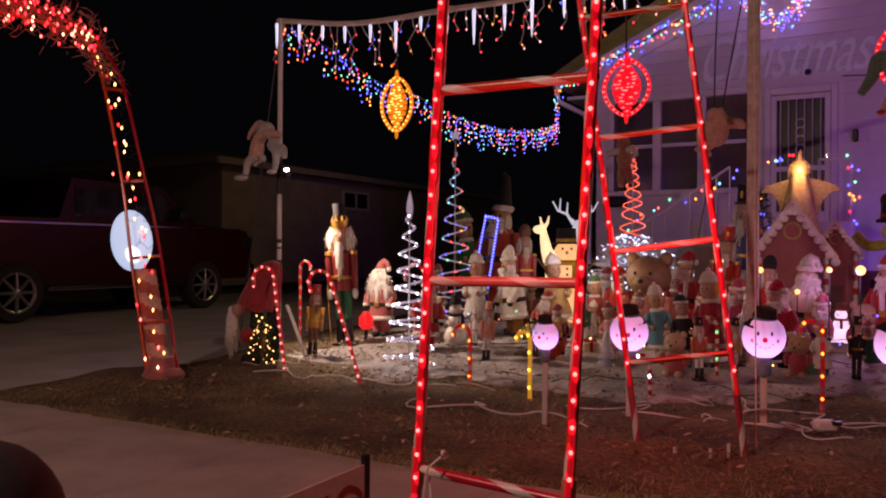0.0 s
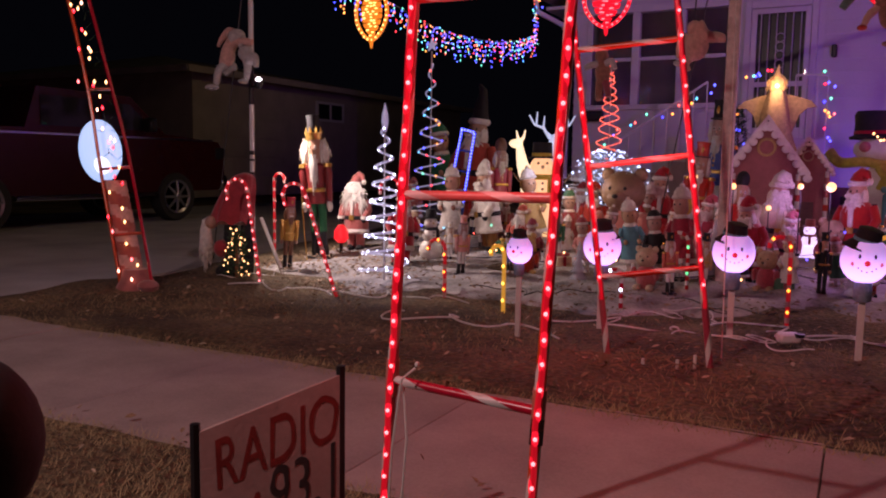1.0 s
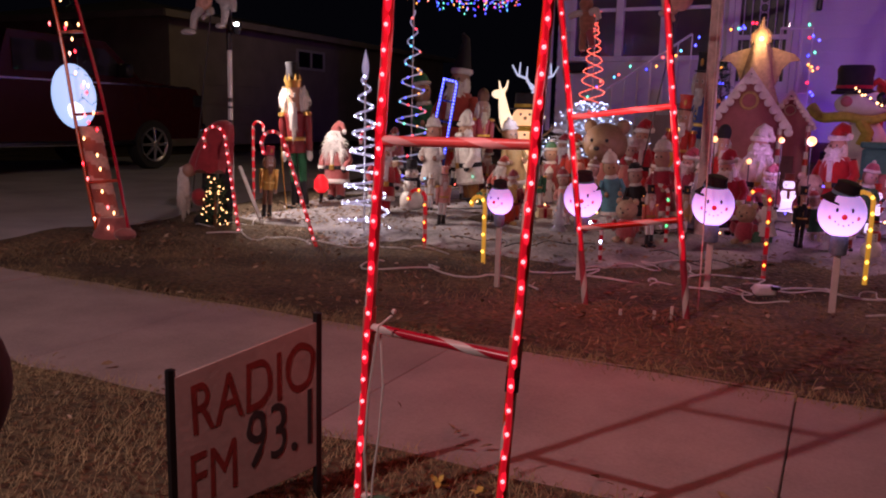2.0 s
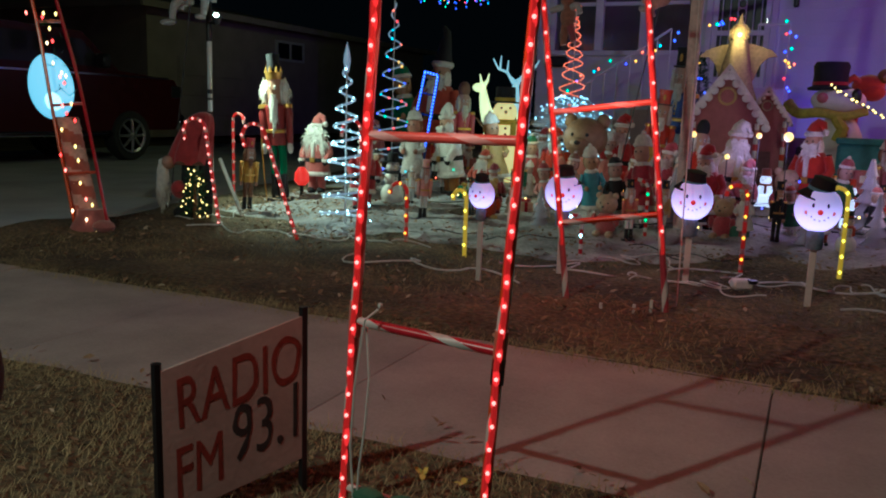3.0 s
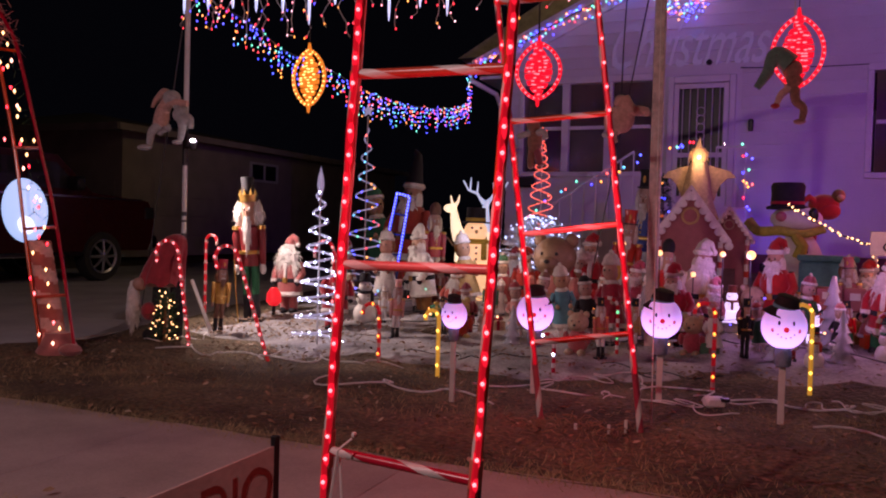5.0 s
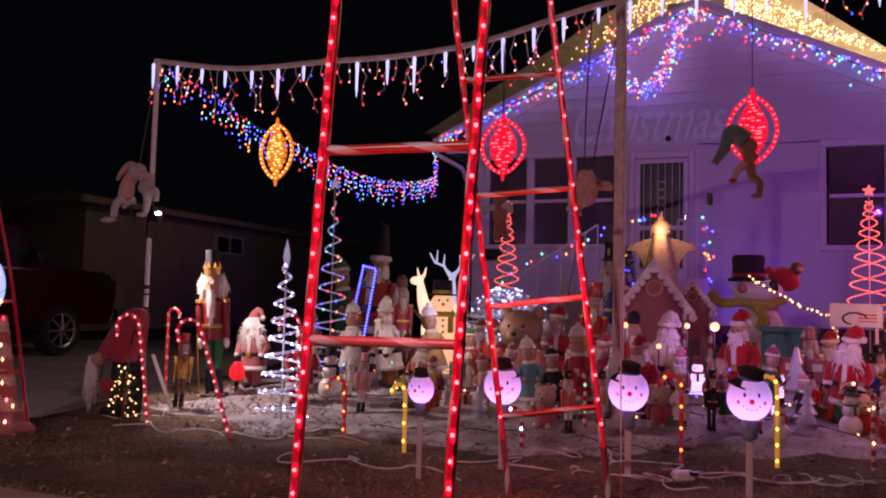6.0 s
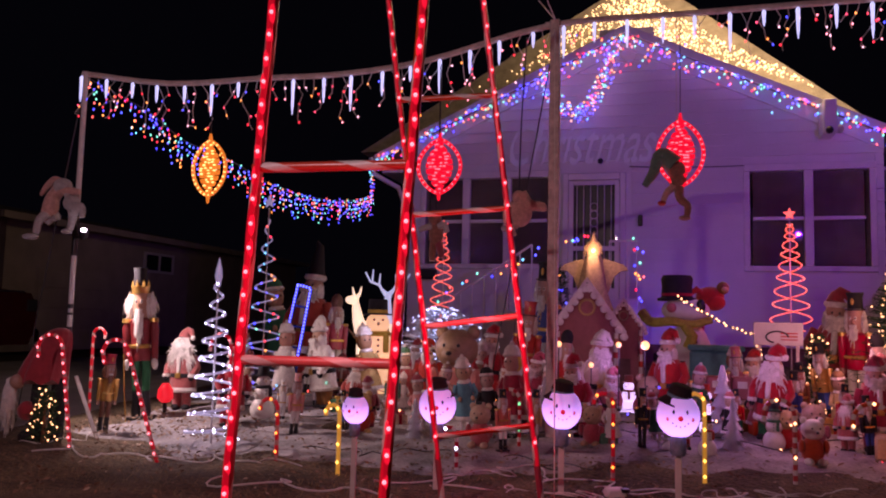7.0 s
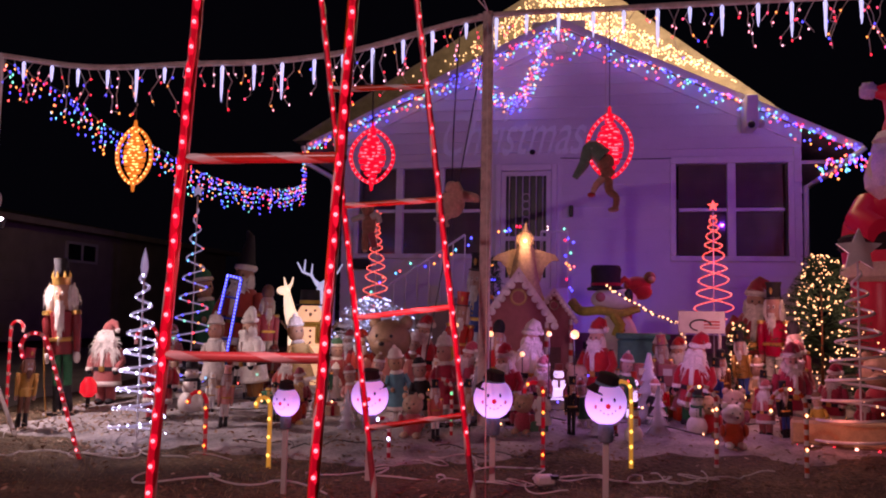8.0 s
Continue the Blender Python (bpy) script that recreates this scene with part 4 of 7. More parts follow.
def santa(x, y, z, h, coat=red_cloth, trousers=red_cloth, hat=red_cloth, face=0, beard=1.0, point=0.0, label="Santa figure in a red fur-trimmed coat with a white beard"):
    s = Shape()
    for sx in (-1, 1):
        s.ball((sx * 0.08, -0.02, 0.045), (0.065, 0.095, 0.045), black_cloth, 10, 6)
        s.lathe([(0.065, 0.05), (0.075, 0.16), (0.085, 0.3)], trousers, (sx * 0.075, 0, 0), 10)
        s.tube([(sx * 0.17, 0, 0.64), (sx * 0.235, -0.03, 0.52), (sx * 0.2, -0.12, 0.43)], 0.058, coat, 9, 0.048)
        s.lathe([(0.058, -0.02), (0.062, 0.0), (0.058, 0.02)], white_fur, (sx * 0.2, -0.115, 0.43), 10).ball((sx * 0.195, -0.135, 0.405), 0.042, black_cloth, 8, 6)
        s.ball((sx * 0.035, -0.098, 0.80), 0.011, black_plastic, 6, 4)
        s.ball((sx * 0.045, -0.115, 0.755), (0.05, 0.03, 0.024), white_fur, 8, 5)
    s.lathe([(0.2, 0.24), (0.205, 0.28), (0.2, 0.4), (0.195, 0.5), (0.19, 0.6), (0.13, 0.69), (0.06, 0.71)], coat, n=16, squash=0.82)
    s.lathe([(0.2, 0.225), (0.218, 0.25), (0.205, 0.285)], white_fur, n=16, squash=0.84)
    s.lathe([(0.203, 0.405), (0.205, 0.43), (0.2, 0.455)], black_cloth, n=16, squash=0.83).box((-0.04, -0.182, 0.4), (0.04, -0.16, 0.46), gold, 0.008)
    s.box((-0.03, -0.178, 0.46), (0.03, -0.12, 0.66), white_fur, 0.014)
    s.ball((0, -0.01, 0.785), (0.1, 0.095, 0.11), skin_plastic, 12, 9).ball((0, -0.108, 0.775), 0.02, skin_plastic, 7, 5)
    s.fur((0, -0.09, 0.68), (0.1 * beard, 0.06, 0.1 * beard), white_fur, int(36 * beard ** 2), 0.45, 0.012)
    s.ball((0, -0.085, 0.69), (0.09 * beard, 0.055, 0.09 * beard), white_fur, 12, 8).ball((0, -0.1, 0.61), (0.065 * beard, 0.04, 0.07 * beard), white_fur, 10, 7)
    for sx in (-1, 1):
        s.ball((sx * 0.085, -0.02, 0.74), (0.035, 0.06, 0.075), white_fur, 8, 6)
    s.lathe([(0.1, 0.845), (0.118, 0.865), (0.108, 0.89)], white_fur, n=14)
    if point:
        s.tube([(0, 0, 0.87), (0, 0, 0.95), (0.005, 0, 0.9 + point * 0.5), (0.0, 0.01, 0.88 + point * 0.85), (-0.05, 0.01, 0.88 + point)], 0.1, hat, 12, 0.018)
    else:
        s.tube([(0, 0, 0.88), (0.01, 0.01, 0.93), (0.04, 0.02, 0.965), (0.095, 0.01, 0.955), (0.13, -0.01, 0.9)], 0.098, hat, 12, 0.022)
        s.ball((0.135, -0.01, 0.885), 0.034, white_fur, 8, 6)
    return thing("santa_figure", label, "santa figure", "santa figures", (x, y, z), face, s, scale=(h * 0.82, h * 0.82, h), lean=(6 * math.sin(x * 41), 6 * math.sin(y * 57)))


def doll(x, y, z, h, coat, hat_mat, trim=white_fur, hair=brown_paint, face=0, skirt=True, label="small caroler doll in a winter coat and hat"):
    s = Shape()
    for sx in (-1, 1):
        s.lathe([(0.05, 0), (0.05, 0.05), (0.036, 0.1), (0.04, 0.3)], trim, (sx * 0.065, 0, 0), 9)
        s.ball((sx * 0.065, -0.025, 0.025), (0.045, 0.075, 0.03), black_plastic, 8, 5)
        s.tube([(sx * 0.12, 0, 0.62), (sx * 0.18, -0.04, 0.5), (sx * 0.11, -0.13, 0.47)], 0.042, coat, 8, 0.036)
        s.ball((sx * 0.1, -0.145, 0.47), 0.034, skin_plastic, 7, 5)
        s.ball((sx * 0.035, -0.108, 0.79), 0.012, black_plastic, 6, 4)
    s.lathe([(0.19 if skirt else 0.13, 0.22), (0.165 if skirt else 0.13, 0.34), (0.12, 0.48), (0.13, 0.58), (0.11, 0.65), (0.05, 0.68)], coat, n=14, squash=0.85)
    s.lathe([(0.2 if skirt else 0.135, 0.205), (0.205 if skirt else 0.14, 0.225), (0.19 if skirt else 0.132, 0.25)], trim, n=14, squash=0.86)
    s.lathe([(0.09, 0.64), (0.105, 0.66), (0.085, 0.69)], trim, n=12)
    s.ball((0, -0.005, 0.785), (0.105, 0.105, 0.115), skin_plastic, 12, 9).ball((0, -0.11, 0.77), 0.014, skin_plastic, 6, 4)
    s.ball((0, 0.03, 0.79), (0.12, 0.1, 0.12), hair, 11, 7)
    s.lathe([(0.112, 0.845), (0.128, 0.86), (0.112, 0.885)], trim, n=13)
    s.lathe([(0.108, 0.87), (0.1, 0.92), (0.06, 0.965), (0.0, 0.975)], hat_mat, n=13).ball((0, 0, 0.98), 0.03, trim, 7, 5)
    return thing("caroler_doll", label, "doll", "lawn dolls", (x, y, z), face, s, scale=(h * 0.82, h * 0.82, h), lean=(6 * math.sin(x * 41), 7 * math.sin(y * 57)))


def snowman(x, y, z, h, body=None, scarf=red_cloth, hat=black_cloth, face=0, label="plastic snowman with a black top hat and scarf"):
    body = body or white_plastic
    s = Shape()
    s.ball((0, 0, 0.23), (0.22, 0.2, 0.23), body, 16, 11).ball((0, 0, 0.52), (0.165, 0.155, 0.16), body, 14, 10).ball((0, -0.005, 0.745), (0.125, 0.12, 0.12), body, 14, 10)
    s.lathe([(0.13, 0.615), (0.15, 0.645), (0.125, 0.67)], scarf, n=14).box((0.05, -0.17, 0.45), (0.11, -0.13, 0.64), scarf, 0.012)
    s.lathe([(0.165, 0.835), (0.165, 0.85), (0.105, 0.852), (0.1, 0.99), (0.095, 1.0)], hat, n=14).lathe([(0.107, 0.855), (0.107, 0.89)], scarf, n=14)
    s.lathe([(0.022, 0), (0.0, 0.1)], bulb_amber if body is None else tan_paint, (0, -0.11, 0.745), 8, turn=Matrix.Rotation(radians(90), 3, "X"))
    for sx in (-1, 1):
        s.ball((sx * 0.045, -0.11, 0.785), 0.014, black_plastic, 6, 4)
        s.tube([(sx * 0.15, -0.02, 0.55), (sx * 0.24, -0.05, 0.6), (sx * 0.3, -0.06, 0.68)], 0.014, brown_paint, 6, 0.008)
    for k in range(3):
        s.ball((0, -0.16 - 0.012 * (k == 0), 0.46 + 0.06 * k), 0.014, black_plastic, 6, 4)
    return thing("snowman_figure", label, "snowman", "lawn snowmen", (x, y, z), face, s, scale=h)


def bear(x, y, z, h, fur=tan_paint, shirt=red_cloth, face=0, label="seated plush bear in a red shirt"):
    s = Shape()
    s.ball((0, 0, 0.3), (0.24, 0.2, 0.28), shirt, 14, 10).ball((0, -0.02, 0.72), (0.24, 0.21, 0.22), fur, 14, 10).ball((0, -0.2, 0.66), (0.11, 0.08, 0.08), fur, 10, 7)
    s.ball((0, -0.275, 0.68), (0.035, 0.02, 0.025), black_plastic, 7, 5)
    for sx in (-1, 1):
        s.ball((sx * 0.18, 0, 0.9), (0.075, 0.05, 0.08), fur, 9, 6).ball((sx * 0.08, -0.205, 0.76), 0.022, black_plastic, 6, 4)
        s.ball((sx * 0.14, -0.17, 0.08), (0.09, 0.15, 0.08), fur, 10, 7).ball((sx * 0.25, -0.07, 0.38), (0.07, 0.09, 0.14), shirt, 9, 6)
    return thing("bear_figure", label, "bear figure", "lawn bears", (x, y, z), face, s, scale=h)


cane_red = glow("lit_red_cane", RED, 0.16, (0.5, 0.02, 0.02))
cane_yellow = glow("lit_yellow_cane", (1, 0.5, 0.03), 0.35, (0.6, 0.45, 0.08))


def candy_cane(x, y, z, h, hook, bulb, lit_step=0.06, face=0, striped=True, label="striped candy cane stake with lit bulbs", lit=True, tilt=0.0):
    c = thing("candy_cane", label, "candy cane", "candy cane stakes", (x, y, z), face, lean=(0, tilt))
    r = hook / 2
    pts = [(0, 0, -0.03), (0, 0, h - r)] + [(-r + r * math.cos(a * math.pi / 8), 0, h - r + r * math.sin(a * math.pi / 8)) for a in range(1, 9)] + [(-2 * r, 0, h - r - r * 0.7)]
    fine = along(pts, 0.035)
    part("stake", Shape().tube(fine, 0.0145, (cane_red, cane_red, faded_pink) if bulb in (bulb_red, bulb_amber) else (cane_yellow, cane_yellow) if bulb == bulb_yellow else (red_paint, white_plastic), 8), c, "striped plastic tube")
    if lit:
        part("bulb", Shape().bulbs([p + Vector((0, -0.016, 0)) for p in along(pts, lit_step)[1:]], 0.0115, bulb, 1.2), c, "lit bulbs", "stuff")
    return c


def spiral_tree(x, y, z, h, r, turns, tube_mat, bulb, bulb_r, step, top="star", label="wire spiral tree wound with rope light", lit=True, double=False, stilt=0.0, thick=0.0105):
    t = thing("spiral_tree", label, "spiral tree", "spiral trees", (x, y, z))
    part("pole", Shape().tube([(0, 0, -stilt), (0, 0, h * 0.97)], 0.008, white_pipe, 6), t)
    for sgn in ((1, -1) if double else (1,)):
        pts = []
        for i in range(int(turns * 18) + 1):
            f = i / (turns * 18)
            a = 2 * math.pi * turns * f + 0.8
            a = a if sgn > 0 else math.pi - a
            g = 1 - (1 - f) ** 1.45 if double else f
            rr = r * (1 - g) ** 0.9 + (0.03 if double else 0.012)
            pts.append((rr * math.cos(a), rr * math.sin(a), 0.02 + (h * 0.9) * g))
        sp = part("spiral", Shape().tube(pts, 0.0055 if double else thick, tube_mat, 6), t, "coiled rope light")
        if lit:
            part("bulb", Shape().bulbs(along(pts, step, 0.004), bulb_r, bulb, 1.1), sp, "lit bulbs", "stuff")
    if top == "star":
        st = Shape().prism([((0.075 if k % 2 == 0 else 0.032) * math.sin(math.pi * k / 5), h + (0.075 if k % 2 == 0 else 0.032) * math.cos(math.pi * k / 5)) for k in range(10)], -0.012, 0.012, tube_mat)
    else:
        st = Shape().lathe([(0.014, h * 0.86), (0.03, h * 0.92), (0.024, h * 0.96), (0.0, h * 1.03)], tube_mat, n=8)
    part("topper", st, t, "top ornament")
    return t


snow_glow, hn, hl, hb = nodes_of("lit_snowman_face")
hb.inputs["Base Color"].default_value = (0.75, 0.7, 0.8, 1)
hc, hs, hm = hn.new("ShaderNodeTexCoord"), hn.new("ShaderNodeSeparateXYZ"), hn.new("ShaderNodeMapRange")
hl.new(hc.outputs["Generated"], hs.inputs[0])
hl.new(hs.outputs["Z"], hm.inputs[0])
hm.inputs[1].default_value, hm.inputs[2].default_value, hm.inputs[3].default_value, hm.inputs[4].default_value = 0.05, 0.8, 1.9, 0.45
hm.interpolation_type = "SMOOTHSTEP"
hl.new(hm.outputs[0], hb.inputs["Emission Strength"])
hb.inputs["Emission Color"].default_value = (0.72, 0.42, 1.0, 1)


nose_glow = glow("lit_red_nose", (1, 0.03, 0.05), 0.5, (0.5, 0.02, 0.03))
cheek_glow = glow("lit_pink_cheek", (1, 0.16, 0.3), 0.5, (0.6, 0.2, 0.25))


scarf_blue = surface("blue_grey_cloth", (0.22, 0.28, 0.38), 0.9, 0, 0.25, 30, 0.4)


def snowman_stake(x, y, z, h, w, face=0, lean=0):
    s = thing("snowman_stake", "glowing snowman head lantern with black felt hat on a stake", "lawn light", "snowman stakes", (x, y, z), face)
    hz = h - w * 0.72
    part("stake", Shape().box((-0.018, -0.006, -0.03), (0.018, 0.006, hz - w * 0.5), white_plastic, 0.003), s)
    part("scarf", Shape().lathe([(w * 0.15, hz - w * 0.92), (w * 0.18, hz - w * 0.88), (w * 0.19, hz - w * 0.6), (w * 0.17, hz - w * 0.48)], scarf_blue, n=10), s, "blue cloth scarf")
    head = part("head", Shape().ball((0, 0, hz), (w * 0.5, w * 0.38, w * 0.52), snow_glow, 18, 13), s, "glowing white plastic head")
    e = -w * 0.36
    part("eye", Shape().ball((-w * 0.15, e * 0.93, hz + w * 0.1), (w * 0.035, w * 0.03, w * 0.06), black_plastic, 7, 5), head)
    part("eye", Shape().ball((w * 0.15, e * 0.93, hz + w * 0.1), (w * 0.035, w * 0.03, w * 0.06), black_plastic, 7, 5), head)
    part("nose", Shape().ball((0, e * 1.02, hz - w * 0.04), w * 0.065, nose_glow, 8, 6), head, "red nose")
    for sx in (-1, 1):
        part("cheek", Shape().ball((sx * w * 0.27, e * 0.82, hz - w * 0.06), (w * 0.055, w * 0.03, w * 0.055), cheek_glow, 7, 5), head)
    for k in range(5):
        a = radians(-150 + 30 * k)
        part("mouth_dot", Shape().ball((w * 0.2 * math.cos(a), e * 0.97, hz - w * 0.06 + w * 0.17 * math.sin(a)), w * 0.018, black_plastic, 6, 4), head)
    hz += w * 0.37
    tip = Matrix.Rotation(radians(16 * math.sin(x * 7.3 + 1)), 3, "Y") @ Matrix.Rotation(radians(10), 3, "X")
    part("hat", Shape().lathe([(w * 0.05, 0), (w * 0.40, -w * 0.15), (w * 0.46, -w * 0.13), (w * 0.31, 0.02 * w), (w * 0.26, w * 0.06), (w * 0.285, w * 0.14), (w * 0.25, w * 0.24), (w * 0.26, w * 0.33), (w * 0.16, w * 0.37), (0, w * 0.34)], black_cloth, (0, 0, hz), 14, 0.8, turn=tip), s, "black felt top hat")
    part("hat_band", Shape().lathe([(w * 0.285, w * 0.04), (w * 0.292, w * 0.11)], teal_cloth, (0, 0, hz), 14, 0.82, turn=tip), s, "blue hat band")
    return s


def deer(x, y, z, h, mat, face=0, antlers=False, label="glowing white deer figure"):
    s = Shape()
    for sx, sy in ((-1, 0), (1, 0), (-1, 1), (1, 1)):
        s.tube([(sx * 0.05, sy * 0.36 - 0.2, 0), (sx * 0.045, sy * 0.36 - 0.19, 0.26), (sx * 0.055, sy * 0.34 - 0.17, 0.54)], 0.018, mat, 7, 0.04)
    s.ball((0, 0, 0.58), (0.095, 0.26, 0.1), mat, 14, 9)
    s.tube([(0, -0.19, 0.58), (0, -0.235, 0.68), (0, -0.26, 0.78), (0, -0.275, 0.85)], 0.08, mat, 10, 0.036)
    s.ball((0, -0.32, 0.865), (0.036, 0.085, 0.042), mat, 10, 7).tube([(0, 0.25, 0.63), (0, 0.3, 0.67)], 0.03, mat, 6, 0.01)
    for sx in (-1, 1):
        s.tube([(sx * 0.025, -0.27, 0.89), (sx * 0.07, -0.26, 0.93), (sx * 0.1, -0.26, 0.99)], 0.022, mat, 7, 0.006)
        if antlers:
            s.tube([(sx * 0.03, -0.28, 0.87), (sx * 0.1, -0.26, 0.97), (sx * 0.2, -0.25, 1.0), (sx * 0.26, -0.25, 1.09)], 0.016, mat, 6, 0.008)
            s.tube([(sx * 0.1, -0.26, 0.97), (sx * 0.09, -0.26, 1.08)], 0.013, mat, 6, 0.006).tube([(sx * 0.18, -0.25, 1.0), (sx * 0.17, -0.25, 1.12)], 0.013, mat, 6, 0.006)
    return thing("deer_figure", label, "deer figure", "deer figures", (x, y, z), face, s, scale=(h * 0.8, h * 0.8, h * 0.95))


def ornament(x, y, z, h, w, tube_mat, bulb, hang, label):
    """A hanging frame in the shape of a pointed bauble, with nested loops of rope light."""
    h, w = 0.93 * h, 0.92 * w
    o = thing("light_ornament", label, "light ornament", "hanging ornaments", (x, y, z))
    part("cord", Shape().tube([(0, 0, h / 2), (0, 0, hang)], 0.004, wire_dark, 4), o)
    rnd = random.Random(int(h * 1000))
    # the outer loop, pointed above and drawn in below
    rim = []
    for i in range(41):
        a = 2 * math.pi * i / 40
        rim.append((w / 2 * math.sin(a) * (0.55 + 0.45 * abs(math.sin(a))), 0, h * 0.43 * math.cos(a)))
    lp = part("loop", Shape().tube(rim, 0.017, tube_mat, 6), o, "outer rope light loop")
    part("bulb", Shape().bulbs([p + Vector((0, -0.012, 0)) for p in along(rim, 0.045, 0.003, rnd)], 0.0125, bulb, 1.0), lp, "lit bulbs", "stuff")
    # the inner body, rope light laid to and fro across it
    rows, zig, dash = int(h / 0.036), [], Shape()
    for i in range(rows + 1):
        f = i / rows
        half = 0.31 * w * math.sin(math.pi * min(0.97, max(0.05, f))) ** 0.75
        zz = h * 0.36 - h * 0.72 * f
        sgn = 1 if i % 2 else -1
        zig += [(-sgn * half, 0.004, zz + 0.006), (0, -0.006, zz), (sgn * half, 0.004, zz - 0.006)]
        for k in range(max(1, int(half / 0.028))):
            dash.ball((rnd.uniform(-0.8, 0.8) * half, -0.018, zz + rnd.uniform(-0.004, 0.004)), (0.016, 0.006, 0.0065), bulb, 6, 4)
    body = part("inner_body", Shape().tube(zig, 0.0165, tube_mat, 6), o, "rope light laid to and fro")
    part("lit_segment", dash, body, "lit segments", "stuff")
    part("finial", Shape().lathe([(0.0, -h * 0.56), (0.012, -h * 0.54), (0.018, -h * 0.46), (0.03, -h * 0.38)], tube_mat, n=8), o)
    part("finial", Shape().lathe([(0.03, h * 0.38), (0.018, h * 0.46), (0.012, h * 0.54), (0.0, h * 0.56)], tube_mat, n=8), o)
    return o


def plush(label, *pieces):
    """A limp soft toy: ("ball", place, radii, cloth) and ("limb", points, thick, thin, cloth) in metres."""
    s = Shape()
    for p in pieces:
        if p[0] == "ball":
            s.ball(p[1], p[2], p[3], 14, 9)
        else:
            s.tube(smooth_line(p[1], 4), p[2], p[4], 9, p[3])
    return thing("plush_toy", label, "plush toy", "hanging plush toys", shape=s)


snow_warm = glow("warm_lit_plastic", (1, 0.6, 0.22), 0.8, (0.7, 0.6, 0.45))
orange_tube = glow("orange_rope_tube", (1, 0.12, 0.06), 1.9, (0.5, 0.05, 0.03))
snow_lit = glow("bright_lit_plastic", (0.9, 0.7, 1.0), 1.1, (0.7, 0.7, 0.74))
deer_glow = glow("lit_deer_plastic", (1, 0.82, 0.42), 1.05, (0.8, 0.75, 0.6))
silver_glow = glow("lit_silver_plastic", (0.6, 0.8, 1), 0.5, (0.7, 0.74, 0.78))
moose_paint = surface("moose_paint", (0.6, 0.48, 0.36), 0.6, 0, 0.25, 12, 0.15)
bulb_amber_red = glow("orange_red_bulb", (1, 0.22, 0.12), 3.2)
bulb_red2 = glow("deep_red_bulb", (1, 0.10, 0.10), 3.0)
amber_tube = glow("amber_rope_tube", (1, 0.27, 0.01), 0.75, (0.5, 0.2, 0.02))
red_tube = glow("lit_red_rope_tube", RED, 1.0, (0.5, 0.01, 0.02))
candle_bulb = glow("candle_bulb", (1, 0.46, 0.12), 2.6)
acrylic, an, al, ab = nodes_of("clear_acrylic")
ab.inputs["Base Color"].default_value = (0.85, 0.85, 0.95, 1)
ab.inputs["Roughness"].default_value, ab.inputs["Transmission Weight"].default_value = 0.2, 0.7


def acrylic_tree(x, y, z, h, label="small clear acrylic tree with ribbed tiers"):
    t = thing("acrylic_tree", label, "ornament tree", "acrylic trees", (x, y, z))
    for k in range(5):
        f, g = k / 5, (k + 1.35) / 6
        part("tier", Shape().lathe([(0.26 * h * (1 - f * 0.85), h * (0.1 + 0.8 * f)), (0.2 * h * (1 - f * 0.85), h * (0.14 + 0.8 * f)), (0.06 * h * (1 - f * 0.8), h * min(0.99, 0.3 + 0.8 * f))], acrylic, n=9), t)
    part("foot", Shape().tube([(0, 0, 0), (0, 0, h * 0.2)], 0.03 * h + 0.008, white_plastic, 8), t)
    return t


def gift(x, y, z, w, d, h, paper, ribbon, face=0, label="wrapped gift box with a ribbon"):
    t = thing("gift_box", label, "gift box", "gift boxes", (x, y, z), face)
    part("box", Shape().box((-w / 2, -d / 2, 0), (w / 2, d / 2, h), paper, 0.008), t)
    part("ribbon", Shape().box((-0.014, -d / 2 - 0.003, -0.001), (0.014, d / 2 + 0.003, h + 0.003), ribbon), t)
    part("bow", Shape().ball((-0.03, 0, h + 0.015), (0.035, 0.02, 0.018), ribbon, 8, 6).ball((0.03, 0, h + 0.015), (0.035, 0.02, 0.018), ribbon, 8, 6), t)
    return t


# ---- things in the yard ----
snowman_stake(-1.81, 4.49, 0.0, 0.64, 0.17, -12)
snowman_stake(-1.39, 4.80, 0.0, 0.70, 0.23, 12)
snowman_stake(-0.64, 4.93, 0.0, 0.71, 0.24, 12)
snowman_stake(0.04, 4.84, 0.0, 0.722, 0.245, 8)
candy_cane(-4.38, 5.15, 0.00, 0.90, 0.19, bulb_red, face=14, tilt=-8, lit_step=0.07)
candy_cane(-5.26, 6.40, 0.06, 0.85, 0.13, bulb_red, lit_step=0.2, face=180)
candy_cane(-3.61, 5.13, 0.00, 0.93, 0.19, bulb_red, face=14, tilt=-18, lit_step=0.075)
candy_cane(-3.61, 6.10, 0.04, 0.86, 0.20, bulb_red, lit_step=0.12)
candy_cane(-2.71, 5.25, 0.00, 0.47, 0.14, bulb_amber, lit_step=0.13)
candy_cane(-2.16, 5.08, 0.00, 0.47, 0.10, bulb_yellow, lit_step=0.12)
candy_cane(-0.37, 5.48, 0.01, 0.59, 0.13, bulb_amber, lit_step=0.14)
candy_cane(0.21, 5.55, 0.02, 0.60, 0.12, bulb_yellow, lit_step=0.1)
candy_cane(0.78, 5.74, 0.03, 0.56, 0.19, bulb_warm, lit_step=0.22)
candy_cane(1.33, 5.65, 0.02, 0.58, 0.22, bulb_warm, lit_step=0.22)
candy_cane(-1.43, 5.44, 0.01, 0.31, 0.10, bulb_white, lit_step=0.2)
candy_cane(-1.15, 6.30, 0.05, 0.48, 0.16, bulb_green, lit_step=0.2)
